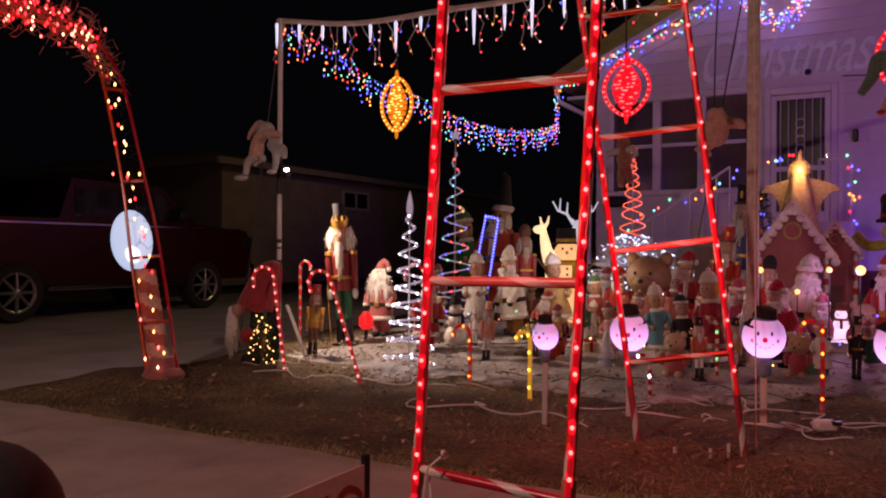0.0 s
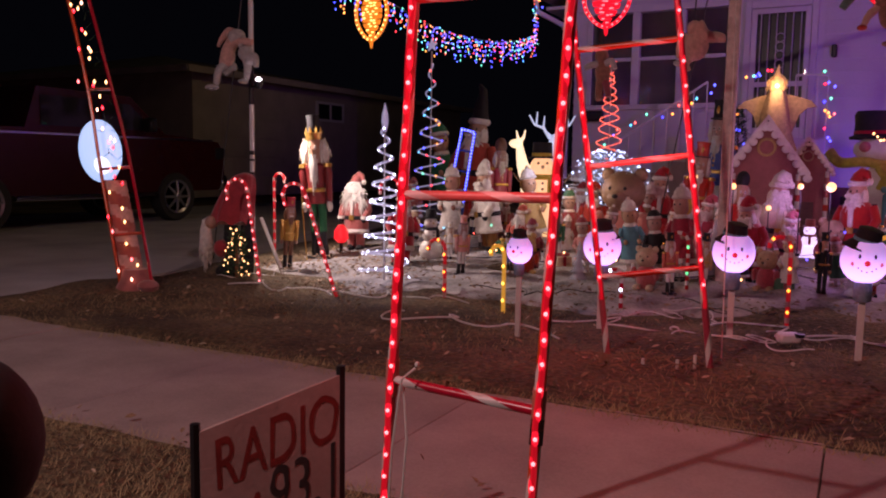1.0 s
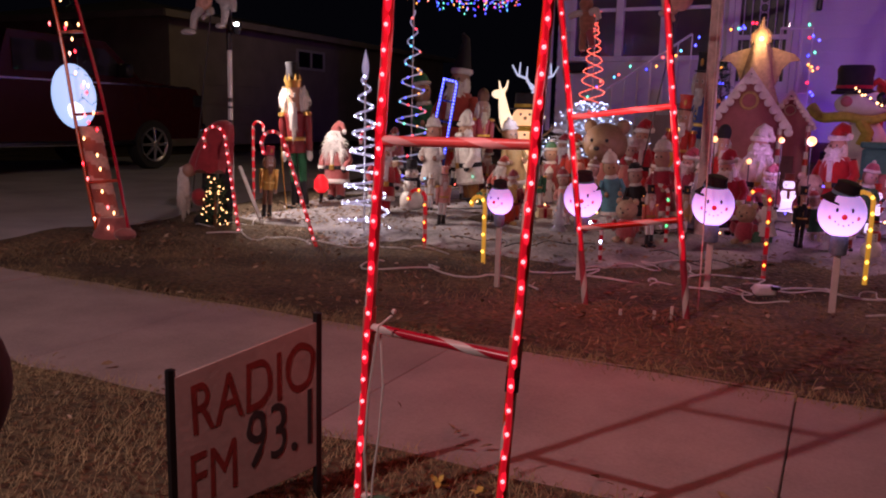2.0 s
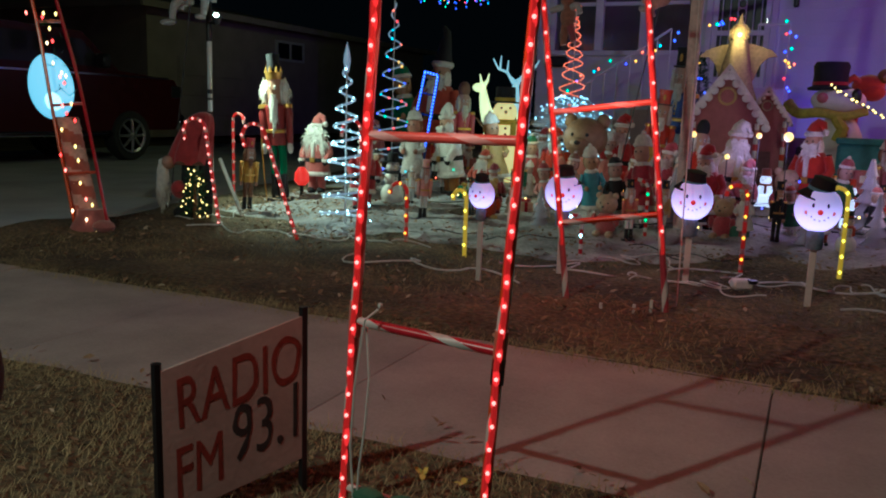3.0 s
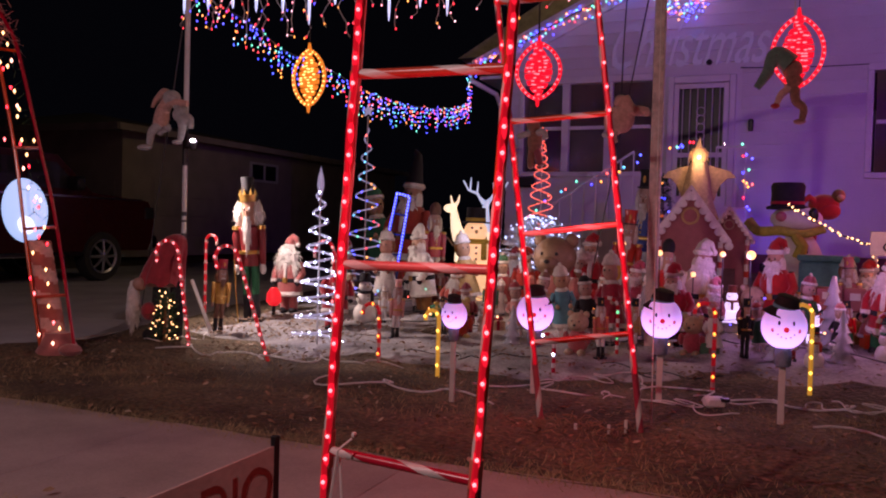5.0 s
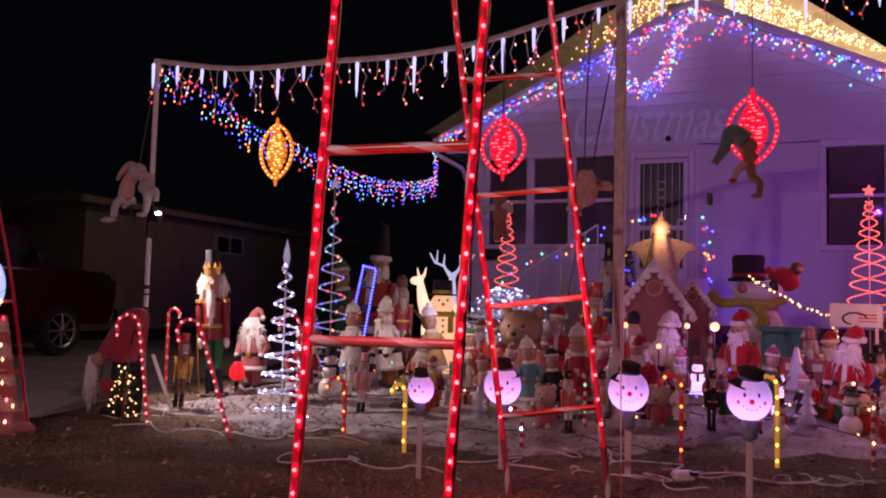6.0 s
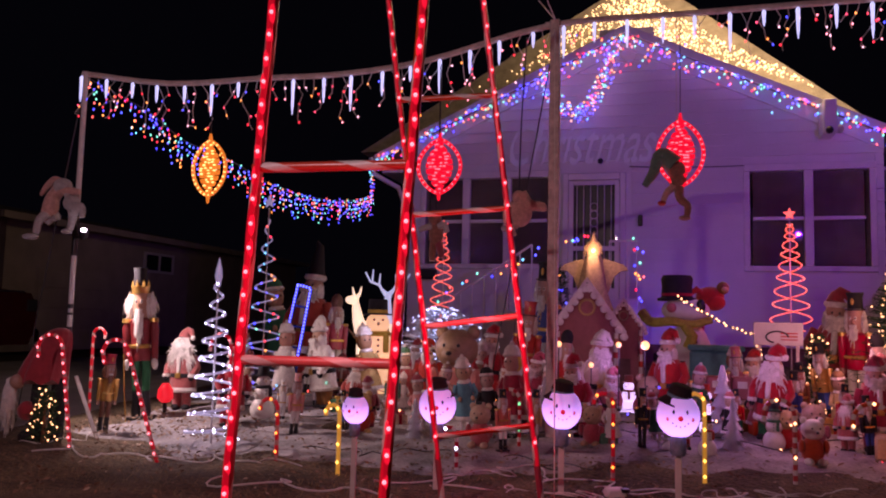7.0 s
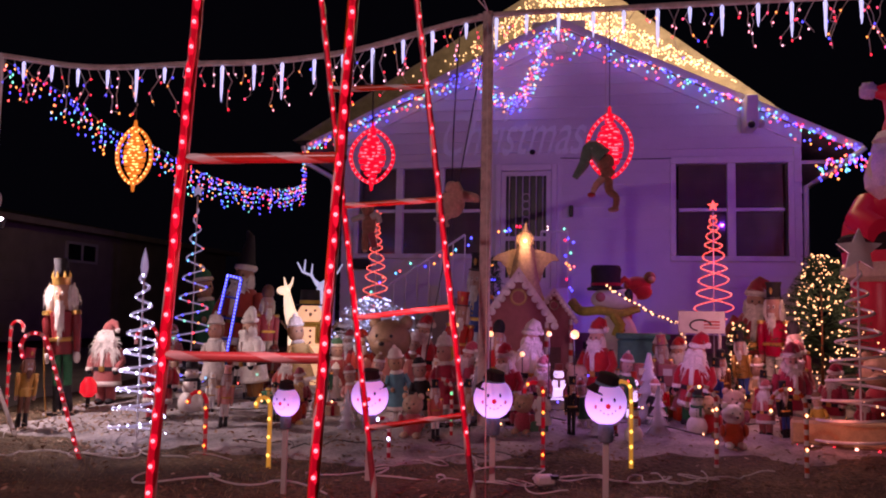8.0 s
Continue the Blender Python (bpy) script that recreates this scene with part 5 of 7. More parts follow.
nutcracker(-4.60, 5.77, 0.05, 0.66, coat=gold, legs=brown_paint, hat_mat=red_paint, hair=brown_paint, label="small gold-coated nutcracker with a red cylinder hat", face=57)
nutcracker(-4.67, 6.38, 0.08, 1.36, coat=maroon_paint, legs=green_cloth, hat="crown", face=20, slim=0.56, label="tall king nutcracker with gold crown and bushy white hair")
santa(-4.67, 7.00, 0.11, 0.81, beard=2.0, label="Santa figure with a very bushy white beard and red hat", face=7)
santa(-3.72, 6.30, 0.07, 0.73, label="small red plastic Santa figure behind the spiral tree", face=50)
spiral_tree(-3.47, 5.62, 0.06, 1.42, 0.2, 9, tube_cold, bulb_white, 0.0125, 0.085, "drop", "white spiral tree with cold white lights, lit")
spiral_tree(-4.50, 8.30, 0.16, 2.23, 0.25, 9, tube_cold, bulb_mixed, 0.016, 0.17, "star", "tall white spiral tree with coloured lights and a star", thick=0.0085)
spiral_tree(-3.15, 11.00, 1.05, 1.39, 0.18, 5, orange_tube, bulb_amber_red, 0.008, 0.06, "star", "red lit wire spiral tree with a star", True, True, 0.8)
spiral_tree(1.40, 10.50, 1.02, 1.45, 0.23, 5, orange_tube, bulb_amber_red, 0.008, 0.06, "star", "red lit wire spiral tree with a star", True, True, 0.8)
spiral_tree(1.94, 6.60, 0.07, 1.50, 0.34, 9, tube_white, bulb_warm, 0.01, 0.5, "star", "white wire spiral tree with a large white star")
star_x, star_y, star_z = 1.94, 6.60, 1.59
santa(-4.62, 9.60, 0.24, 1.56, hat=black_cloth, point=0.3, label="tall Santa figure in a red robe and dark pointed hat", face=-7)
doll(-5.09, 10.00, 0.26, 1.38, green_cloth, green_cloth, label="dark green elf figure in the back row", face=49)
nutcracker(-4.00, 9.20, 0.22, 1.13, coat=red_paint, hat="bear", hat_mat=brown_paint, label="large nutcracker with a brown fur cap", face=44)
snowman(-3.26, 8.70, 0.19, 1.10, body=snow_warm, scarf=yellow_cloth, label="warm glowing plastic snowman with black hat", face=24)
deer(-3.40, 9.00, 0.21, 1.30, deer_glow, face=-38, label="glowing warm white deer figure")
deer(-3.53, 9.60, 0.24, 1.35, silver_glow, face=30, antlers=True, label="pale silver reindeer with antlers")
doll(-3.86, 7.60, 0.14, 0.89, white_fur, white_fur, label="white-coated caroler doll with a white fur hat", face=2)
nutcracker(-3.38, 6.62, 0.09, 0.40, coat=white_plastic, legs=white_plastic, hat_mat=white_plastic, label="small pale nutcracker with worn paint", face=25)
nutcracker(-3.04, 6.18, 0.07, 0.52, coat=pink_cloth, legs=white_plastic, hat_mat=pink_cloth, label="small faded pink nutcracker soldier", face=48)
snowman(-3.60, 6.67, 0.09, 0.51, scarf=black_cloth, label="small grey plastic snowman with dark scarf", face=49)
santa(-3.32, 7.45, 0.13, 0.94, coat=white_fur, trousers=brown_paint, hat=white_fur, face=-40, label="large Santa in a white fur coat and brown trousers")
santa(-2.96, 7.20, 0.12, 0.53, beard=1.4, label="Santa figure with curly white beard and glasses", face=1)
doll(-2.95, 7.80, 0.15, 0.88, tan_paint, white_fur, label="caroler doll in a tan coat with a grey hat", face=42)
bear(-2.53, 6.40, 0.08, 0.38, label="little tan bear in a red shirt", face=34)
bear(-2.01, 7.60, 0.14, 0.90, shirt=red_cloth, fur=brown_paint, label="big brown plush bear with red scarf", face=-5)
doll(-1.66, 6.70, 0.10, 0.68, teal_cloth, white_fur, label="grey and teal penguin-like winter doll", face=21)
doll(-1.44, 6.60, 0.09, 0.61, black_cloth, black_cloth, label="doll in black coat and black hat", face=19)
doll(-1.25, 6.60, 0.09, 0.81, red_cloth, white_fur, hair=yellow_cloth, label="small doll in red dress with white legs", face=-19)
santa(-1.85, 8.20, 0.17, 0.86, label="red plastic Santa figure in the back row", face=19)
nutcracker(-1.52, 8.40, 0.18, 1.11, hat_mat=red_paint, coat=red_paint, label="red nutcracker with a tall red hat", face=7)
nutcracker(-1.49, 9.40, 0.23, 1.55, coat=blue_paint, label="tall toy soldier with striped sleeves and black hat", face=-17)
santa(-2.42, 8.00, 0.16, 0.71, label="plastic Santa figure with red coat", face=26)
doll(-2.53, 7.60, 0.14, 0.67, red_cloth, green_cloth, label="caroler doll in red coat with green hat", face=29)
nutcracker(-2.46, 7.00, 0.11, 0.56, coat=green_cloth, label="green-coated nutcracker with black hat", face=12)
santa(-2.53, 6.60, 0.09, 0.47, label="small Santa figure with red hat", face=44)
doll(-2.06, 6.60, 0.09, 0.52, pink_cloth, red_cloth, label="small doll in pink coat", face=7)
nutcracker(-1.24, 6.12, 0.07, 0.47, coat=red_paint, label="small red nutcracker on the snow blanket", face=33)
doll(-2.06, 7.20, 0.12, 0.56, tan_paint, brown_paint, label="small doll in a tan coat and brown cap", face=7)
santa(-1.26, 7.30, 0.12, 0.68, label="red Santa figure among the dolls", face=-20)
nutcracker(-0.96, 7.30, 0.12, 0.88, coat=red_paint, hat="bear", label="nutcracker guard with black bearskin hat", face=20)
santa(-0.72, 6.80, 0.10, 0.71, label="Santa figure with red hat and fur collar", face=-19)
santa(-0.68, 7.30, 0.12, 0.89, coat=moose_paint, trousers=white_fur, hat=white_fur, beard=1.5, label="tall Santa in a long pale fur coat", face=24)
snowman(-0.40, 8.12, 0.15, 0.42, body=snow_lit, scarf=red_cloth, hat=red_cloth, label="brightly lit plastic snowman with red hat", face=-24)
santa(-0.00, 7.60, 0.14, 0.89, label="big Santa figure with red hat holding a wreath", face=-28)
# coat, legs and hair blackened to show this figure as an unlit silhouette
nutcracker(-0.22, 6.51, 0.09, 0.48, coat=black_cloth, legs=black_cloth, hair=black_cloth, label="nutcracker coloured black all over as a shaded silhouette", face=26)
bear(-0.60, 6.52, 0.09, 0.34, label="tan bear with red shirt on the snow blanket", face=-15)
doll(-0.44, 6.50, 0.09, 0.46, white_fur, pink_cloth, label="white rabbit-like winter doll", face=-9)
snowman(0.29, 7.50, 0.12, 0.44, body=snow_lit, scarf=red_cloth, hat=red_cloth, label="small brightly lit plastic snowman", face=22)
snowman(0.26, 6.38, 0.08, 0.32, label="small white plastic snowman", face=19)
nutcracker(0.63, 7.90, 0.15, 0.74, coat=red_paint, hat_mat=red_paint, label="small red soldier toy", face=-20)
nutcracker(0.55, 7.14, 0.12, 0.43, coat=red_paint, legs=green_cloth, hat_mat=black_cloth, label="small nutcracker with green trousers", face=-9)
santa(0.78, 7.20, 0.12, 0.81, trousers=green_cloth, beard=1.6, label="gnome-like Santa with a huge fluffy beard", face=-26)
nutcracker(1.40, 8.25, 0.17, 0.77, coat=gold, legs=blue_paint, label="nutcracker with gold and red coat and blue legs", face=-35)
snowman(0.77, 6.76, 0.10, 0.38, scarf=green_cloth, label="small snowman with green scarf", face=-10)
bear(0.99, 6.42, 0.08, 0.35, fur=white_plastic, label="white dog-like figure with red coat", face=13)
nutcracker(1.74, 8.60, 0.19, 1.24, coat=red_paint, label="tall nutcracker with a black shako", face=-32)
santa(1.60, 9.30, 0.23, 1.27, label="waving red and white Santa figure", face=-9)
santa(1.53, 7.00, 0.11, 0.75, label="seated Santa figure in red", face=13)
doll(0.18, 7.40, 0.13, 0.62, green_cloth, red_cloth, label="elf doll in green with red hat", face=24)
nutcracker(0.98, 7.40, 0.13, 0.58, coat=blue_paint, label="blue-coated nutcracker with black hat", face=-32)
doll(0.69, 7.40, 0.13, 0.52, red_cloth, white_fur, label="small doll in red coat with white hat", face=-16)
nutcracker(-3.50, 7.60, 0.14, 0.41, coat=black_cloth, label="black-coated nutcracker in the middle row", face=23)
nutcracker(-3.99, 8.40, 0.18, 0.64, coat=red_paint, label="red nutcracker in the middle row", face=-5)
santa(-3.52, 8.20, 0.17, 0.51, label="small red Santa figure in the crowd of figures", beard=1.02, face=38)
nutcracker(-2.75, 6.60, 0.09, 0.34, coat=green_cloth, legs=blue_paint, label="small painted nutcracker in the crowd of figures", face=14)
doll(-2.31, 6.40, 0.08, 0.34, tan_paint, brown_paint, label="small winter doll in the crowd of figures", face=43)
doll(-2.55, 7.50, 0.13, 0.43, white_fur, white_fur, label="small winter doll in the crowd of figures", face=43)
santa(-2.77, 8.60, 0.19, 0.66, label="small red Santa figure in the crowd of figures", beard=0.95, face=3)
nutcracker(-2.35, 8.40, 0.18, 0.68, coat=red_cloth, legs=black_cloth, label="small painted nutcracker in the crowd of figures", face=20)
bear(-1.44, 6.20, 0.07, 0.36, label="small plush bear in the crowd of figures", face=-5)
doll(-1.95, 8.20, 0.17, 0.71, brown_paint, white_fur, label="small winter doll in the crowd of figures", face=11)
santa(-1.52, 7.40, 0.13, 0.56, label="small red Santa figure in the crowd of figures", beard=1.1, face=11)
nutcracker(-1.05, 6.40, 0.08, 0.45, coat=tan_paint, legs=white_plastic, label="small painted nutcracker in the crowd of figures", face=18)
doll(-1.10, 7.20, 0.12, 0.59, white_fur, white_fur, label="small winter doll in the crowd of figures", face=15)
doll(-0.79, 6.60, 0.09, 0.43, black_cloth, red_cloth, label="small winter doll in the crowd of figures", face=6)
santa(-0.57, 7.20, 0.12, 0.57, label="small red Santa figure in the crowd of figures", beard=0.98, face=24)
nutcracker(-0.58, 7.80, 0.15, 0.72, coat=moose_paint, legs=blue_paint, label="small painted nutcracker in the crowd of figures", face=5)
bear(-0.19, 7.60, 0.14, 0.49, label="small plush bear in the crowd of figures", face=12)
doll(-0.10, 6.80, 0.10, 0.44, green_cloth, red_cloth, label="small winter doll in the crowd of figures", face=-17)
santa(0.10, 6.60, 0.09, 0.43, label="small red Santa figure in the crowd of figures", beard=0.93, face=27)
nutcracker(0.14, 7.80, 0.15, 0.59, coat=white_fur, legs=black_cloth, label="small painted nutcracker in the crowd of figures", face=-10)
doll(0.46, 7.00, 0.11, 0.44, black_cloth, red_cloth, label="small winter doll in the crowd of figures", face=-27)
doll(0.54, 8.20, 0.17, 0.73, red_cloth, white_fur, label="small winter doll in the crowd of figures", face=10)
santa(0.75, 8.00, 0.16, 0.70, label="small red Santa figure in the crowd of figures", beard=1.1, face=-14)
nutcracker(1.13, 7.80, 0.15, 0.62, coat=brown_paint, legs=white_plastic, label="small painted nutcracker in the crowd of figures", face=19)
bear(1.09, 7.00, 0.11, 0.38, label="small plush bear in the crowd of figures", face=4)
doll(1.43, 7.70, 0.14, 0.59, tan_paint, brown_paint, label="small winter doll in the crowd of figures", face=10)
santa(1.32, 6.90, 0.11, 0.45, label="small red Santa figure in the crowd of figures", beard=1.36, face=-37)
nutcracker(1.46, 6.80, 0.10, 0.47, coat=black_cloth, legs=blue_paint, label="small painted nutcracker in the crowd of figures", face=15)
doll(-4.03, 8.80, 0.20, 0.61, red_cloth, white_fur, label="small winter doll in the crowd of figures", face=35)
doll(-4.28, 7.60, 0.14, 0.44, moose_paint, black_cloth, label="small winter doll in the crowd of figures", face=-4)
santa(-4.98, 8.80, 0.20, 0.65, label="small red Santa figure in the crowd of figures", beard=1.3, face=-4)
nutcracker(-3.22, 9.00, 0.21, 0.79, coat=green_cloth, legs=black_cloth, label="small painted nutcracker in the crowd of figures", face=33)
bear(0.86, 6.80, 0.10, 0.35, label="small plush bear in the crowd of figures", face=-3)
acrylic_tree(0.42, 7.20, 0.12, 0.66)
acrylic_tree(0.01, 6.50, 0.08, 0.44)
acrylic_tree(0.46, 6.60, 0.09, 0.45)
acrylic_tree(-1.01, 6.70, 0.10, 0.55)
acrylic_tree(-2.01, 6.30, 0.07, 0.37)
gift(-3.12, 7.34, 0.15, 0.16, 0.13, 0.12, green_cloth, gold, 1)
gift(-2.34, 6.84, 0.12, 0.14, 0.11, 0.10, tan_paint, red_cloth, 38)
gift(-1.58, 7.02, 0.13, 0.16, 0.13, 0.12, blue_paint, white_plastic, -28)
gift(-0.90, 7.15, 0.14, 0.15, 0.12, 0.13, red_paint, gold, 33)
gift(-0.48, 6.51, 0.11, 0.14, 0.11, 0.10, green_cloth, red_cloth, 21)
gift(0.01, 7.40, 0.15, 0.18, 0.14, 0.12, white_plastic, red_cloth, 24)
gift(0.73, 7.38, 0.15, 0.16, 0.13, 0.12, red_paint, white_plastic, 15)
gift(1.37, 7.68, 0.16, 0.20, 0.16, 0.14, gold, red_cloth, -12)
nutcracker(1.82, 7.80, 0.15, 0.89, coat=red_paint, hat="bear", label="nutcracker guard with black bearskin hat", face=12)
santa(1.64, 7.40, 0.13, 0.74, label="seated Santa with white beard", face=13)
santa(2.06, 6.97, 0.11, 0.35, label="small gnome with a tall red hat", face=-22)
santa(1.89, 7.20, 0.12, 0.59, label="red Santa figure beside the lit shrub", face=-39)
doll(1.72, 6.80, 0.10, 0.41, yellow_cloth, brown_paint, label="small doll in mustard coat", face=-19)
nutcracker(1.37, 7.40, 0.13, 0.48, coat=red_paint, legs=blue_paint, label="small nutcracker with blue trousers", face=5)
bear(2.35, 7.40, 0.13, 0.68, label="tan bear figure in a red coat", face=-23)
ornament(-4.056, 6.321, 2.393, 0.627, 0.363, amber_tube, glow("amber_hot_bulb", (1, 0.62, 0.12), 3.2), 0.808, "amber rope-light bauble hung from the pipe")
ornament(-1.922, 6.513, 2.383, 0.580, 0.413, red_tube, bulb_red2, 0.969, "red rope-light bauble hung from the pipe")
ornament(0.076, 6.694, 2.463, 0.665, 0.393, red_tube, bulb_red2, 1.167, "red rope-light bauble hung from the pipe")
plush_pink = surface("dusty_pink_plush", (0.56, 0.33, 0.27), 0.95, 0, 0.3, 30, 0.6, 160, 0, 0.4)
plush_grey = surface("grey_white_plush", (0.40, 0.39, 0.39), 0.95, 0, 0.3, 30, 0.6, 160, 0, 0.4)
plush_green = surface("grey_green_plush", (0.11, 0.19, 0.15), 0.95, 0, 0.3, 30, 0.6, 160, 0, 0.4)
plush_brown = surface("brown_plush", (0.27, 0.13, 0.09), 0.95, 0, 0.4, 30, 0.6, 160, 0, 0.4)
plush("dusty pink plush elf with grey legs climbing the white pole",
      ("ball", (-5.575, 6.1, 2.05), (0.07, 0.07, 0.11), plush_pink), ("limb", [(-5.6, 6.1, 1.97), (-5.57, 6.1, 2.1), (-5.48, 6.09, 2.2)], 0.07, 0.06, plush_pink), ("ball", (-5.44, 6.08, 2.22), (0.085, 0.085, 0.075), plush_grey),
      ("limb", [(-5.5, 6.08, 2.25), (-5.54, 6.08, 2.27), (-5.63, 6.08, 2.21), (-5.68, 6.08, 2.14)], 0.06, 0.015, plush_pink),
      ("limb", [(-5.45, 6.06, 2.17), (-5.36, 6.06, 2.17), (-5.25, 6.08, 2.16)], 0.045, 0.03, plush_pink),
      ("limb", [(-5.58, 6.08, 1.97), (-5.66, 6.06, 1.9), (-5.69, 6.06, 1.78)], 0.048, 0.03, plush_grey), ("ball", (-5.72, 6.03, 1.745), (0.085, 0.05, 0.03), plush_grey),
      ("limb", [(-5.53, 6.14, 1.95), (-5.6, 6.14, 1.93), (-5.64, 6.12, 1.88)], 0.042, 0.03, plush_grey))
plush("pale grey plush elf hugging the white pole",
      ("ball", (-5.33, 6.08, 2.06), (0.085, 0.06, 0.075), plush_grey), ("ball", (-5.26, 6.06, 2.0), (0.075, 0.07, 0.06), plush_grey), ("limb", [(-5.26, 6.06, 2.03), (-5.2, 6.06, 2.01), (-5.19, 6.06, 1.92)], 0.045, 0.025, plush_grey),
      ("limb", [(-5.35, 6.08, 2.12), (-5.39, 6.08, 2.18), (-5.38, 6.1, 2.22)], 0.05, 0.03, plush_grey), ("limb", [(-5.3, 6.06, 2.02), (-5.29, 6.06, 1.93), (-5.31, 6.06, 1.81)], 0.05, 0.028, plush_grey), ("ball", (-5.33, 6.04, 1.79), (0.05, 0.05, 0.025), plush_grey))
plush("dusty pink plush bird-like toy hung from the pipe",
      ("ball", (-1.215, 6.577, 1.979), (0.097, 0.086, 0.122), plush_pink), ("ball", (-1.233, 6.563, 2.107), (0.057, 0.06, 0.061), plush_pink), ("limb", [(-1.215, 6.549, 2.129), (-1.144, 6.549, 2.043), (-1.029, 6.549, 2.022), (-1.018, 6.549, 1.986)], 0.0601, 0.0257, plush_pink),
      ("limb", [(-1.258, 6.563, 2.043), (-1.323, 6.563, 1.972), (-1.323, 6.563, 1.886)], 0.0515, 0.0315, plush_pink), ("limb", [(-1.23, 6.577, 1.9), (-1.287, 6.563, 1.843), (-1.265, 6.563, 1.779)], 0.0372, 0.0229, plush_pink), ("ball", (-1.33, 6.549, 1.843), (0.05, 0.043, 0.026), plush_grey),
      ("limb", [(-1.233, 6.577, 2.157), (-1.223, 6.577, 2.701), (-1.172, 6.506, 3.473)], 0.0057, 0.0057, wire_dark))
plush("limp brown plush elf with a drooping grey-green cap",
      ("limb", [(0.031, 6.69, 2.371), (-0.077, 6.69, 2.456), (-0.131, 6.69, 2.325), (-0.209, 6.69, 2.201)], 0.0803, 0.0278, plush_green), ("ball", (0.046, 6.705, 2.333), (0.077, 0.07, 0.077), plush_brown), ("ball", (0.054, 6.721, 2.248), (0.07, 0.07, 0.085), plush_brown),
      ("limb", [(0.062, 6.705, 2.201), (0.074, 6.69, 2.093), (0.131, 6.69, 2.032), (0.124, 6.69, 1.947)], 0.0402, 0.0247, plush_brown), ("ball", (0.108, 6.674, 1.931), (0.046, 0.046, 0.022), plush_brown),
      ("limb", [(0.031, 6.705, 2.201), (-0.031, 6.69, 2.14), (-0.062, 6.69, 2.07)], 0.0340, 0.0201, plush_pink), ("ball", (-0.07, 6.674, 2.055), (0.034, 0.037, 0.022), red_cloth),
      ("limb", [(0.046, 6.705, 2.371), (0.046, 6.736, 2.989), (0.046, 6.829, 3.669)], 0.0046, 0.0046, wire_white))
plush("small brown plush reindeer with pale hands hung from the pipe",
      ("ball", (-1.935, 6.512, 1.795), (0.064, 0.057, 0.109), plush_brown), ("ball", (-1.941, 6.487, 1.922), (0.057, 0.057, 0.057), plush_brown), ("limb", [(-1.966, 6.487, 1.859), (-2.03, 6.474, 1.846), (-2.075, 6.474, 1.827)], 0.0306, 0.0230, plush_grey), ("limb", [(-1.903, 6.487, 1.859), (-1.852, 6.474, 1.871), (-1.826, 6.474, 1.808)], 0.0306, 0.0230, plush_grey),
      ("limb", [(-1.954, 6.512, 1.718), (-1.96, 6.5, 1.629), (-1.954, 6.487, 1.565)], 0.0358, 0.0255, plush_brown), ("limb", [(-1.915, 6.512, 1.718), (-1.89, 6.5, 1.654), (-1.871, 6.487, 1.59)], 0.0358, 0.0255, red_cloth), ("limb", [(-1.941, 6.512, 1.974), (-1.928, 6.512, 2.523), (-1.915, 6.448, 3.263)], 0.0038, 0.0038, wire_dark))


# ---- single pieces in the yard ----
def cottage(x, y, z, rz, half, eave, peak, deep, label):
    """A flat-fronted painted cottage with scalloped icing along the gable."""
    g = thing("gingerbread_house", label, "play house", "cottages", (x, y, z), rz)
    part("wall", Shape().prism([(-half * 0.8, 0), (half * 0.8, 0), (half * 0.8, eave + 0.1), (0, peak - 0.04), (-half * 0.8, eave + 0.1)], 0, deep, gingerbread), g, "red-brown painted wooden front")
    k_ = half / 0.4
    for sx in (-1, 1):
        a, b = (0, peak), (sx * half, eave)
        part("roof", Shape().prism([(a[0], a[1] - 0.045), (b[0], b[1] - 0.045), (b[0], b[1]), (a[0], a[1])], -0.03, deep + 0.04, gingerbread), g)
        part("fascia", Shape().prism([(a[0], a[1] - 0.07 * k_), (b[0], b[1] - 0.07 * k_), (b[0], b[1] + 0.015), (a[0], a[1] + 0.015)], -0.06, -0.032, icing), g, "white icing edge")
        for k in range(8):
            f = (k + 0.5) / 8
            part("icing_scallop", Shape().ball((b[0] * f, -0.05, a[1] + (b[1] - a[1]) * f - 0.075 * k_), (0.042 * k_, 0.02, 0.04 * k_), icing, 10, 6), g, "white icing scallop")
    part("nail", Shape().ball((0, -0.065, peak - 0.05), 0.008, black_plastic, 6, 4), g)
    wz, wr = peak - 0.30 * k_, 0.078 * k_
    ring = Shape().tube([(wr * math.cos(k * math.pi / 10), -0.012, wz + wr * math.sin(k * math.pi / 10)) for k in range(21)], 0.014 * k_, tan_paint, 6)
    part("window", ring.lathe([(wr, 0.004), (0.0, 0.006)], gingerbread, (0, 0, wz), 16, turn=Matrix.Rotation(radians(90), 3, "X")), g, "round window with a pale ring")
    part("door", Shape().box((-0.12 * k_, -0.015, 0.0), (0.12 * k_, 0.0, eave * 0.62), brown_paint, 0.01), g)
    for sx in (-1, 1):
        post_ob = part("candy_post", Shape().tube([(sx * half * 0.74, -0.03, 0.0), (sx * half * 0.74, -0.03, eave)], 0.024, white_plastic, 9), g, "striped corner post")
        for k in range(6):
            part("stripe", Shape().tube([(sx * half * 0.74, -0.03, eave * (k + 0.1) / 6), (sx * half * 0.74, -0.03, eave * (k + 0.55) / 6)], 0.026, red_paint, 9), post_ob, "red stripe")
    return g


icing = surface("white_icing", (0.76, 0.7, 0.72), 0.7, 0, 0.15, 14, 0.3)
cottage(-0.84, 8.4, 0.16, 5, 0.40, 0.82, 1.375, 0.3, "painted gingerbread cottage with white scalloped icing on the gable")
cottage(-0.50, 8.95, 0.19, 5, 0.25, 0.82, 1.16, 0.25, "smaller gingerbread cottage with white icing behind the larger one")

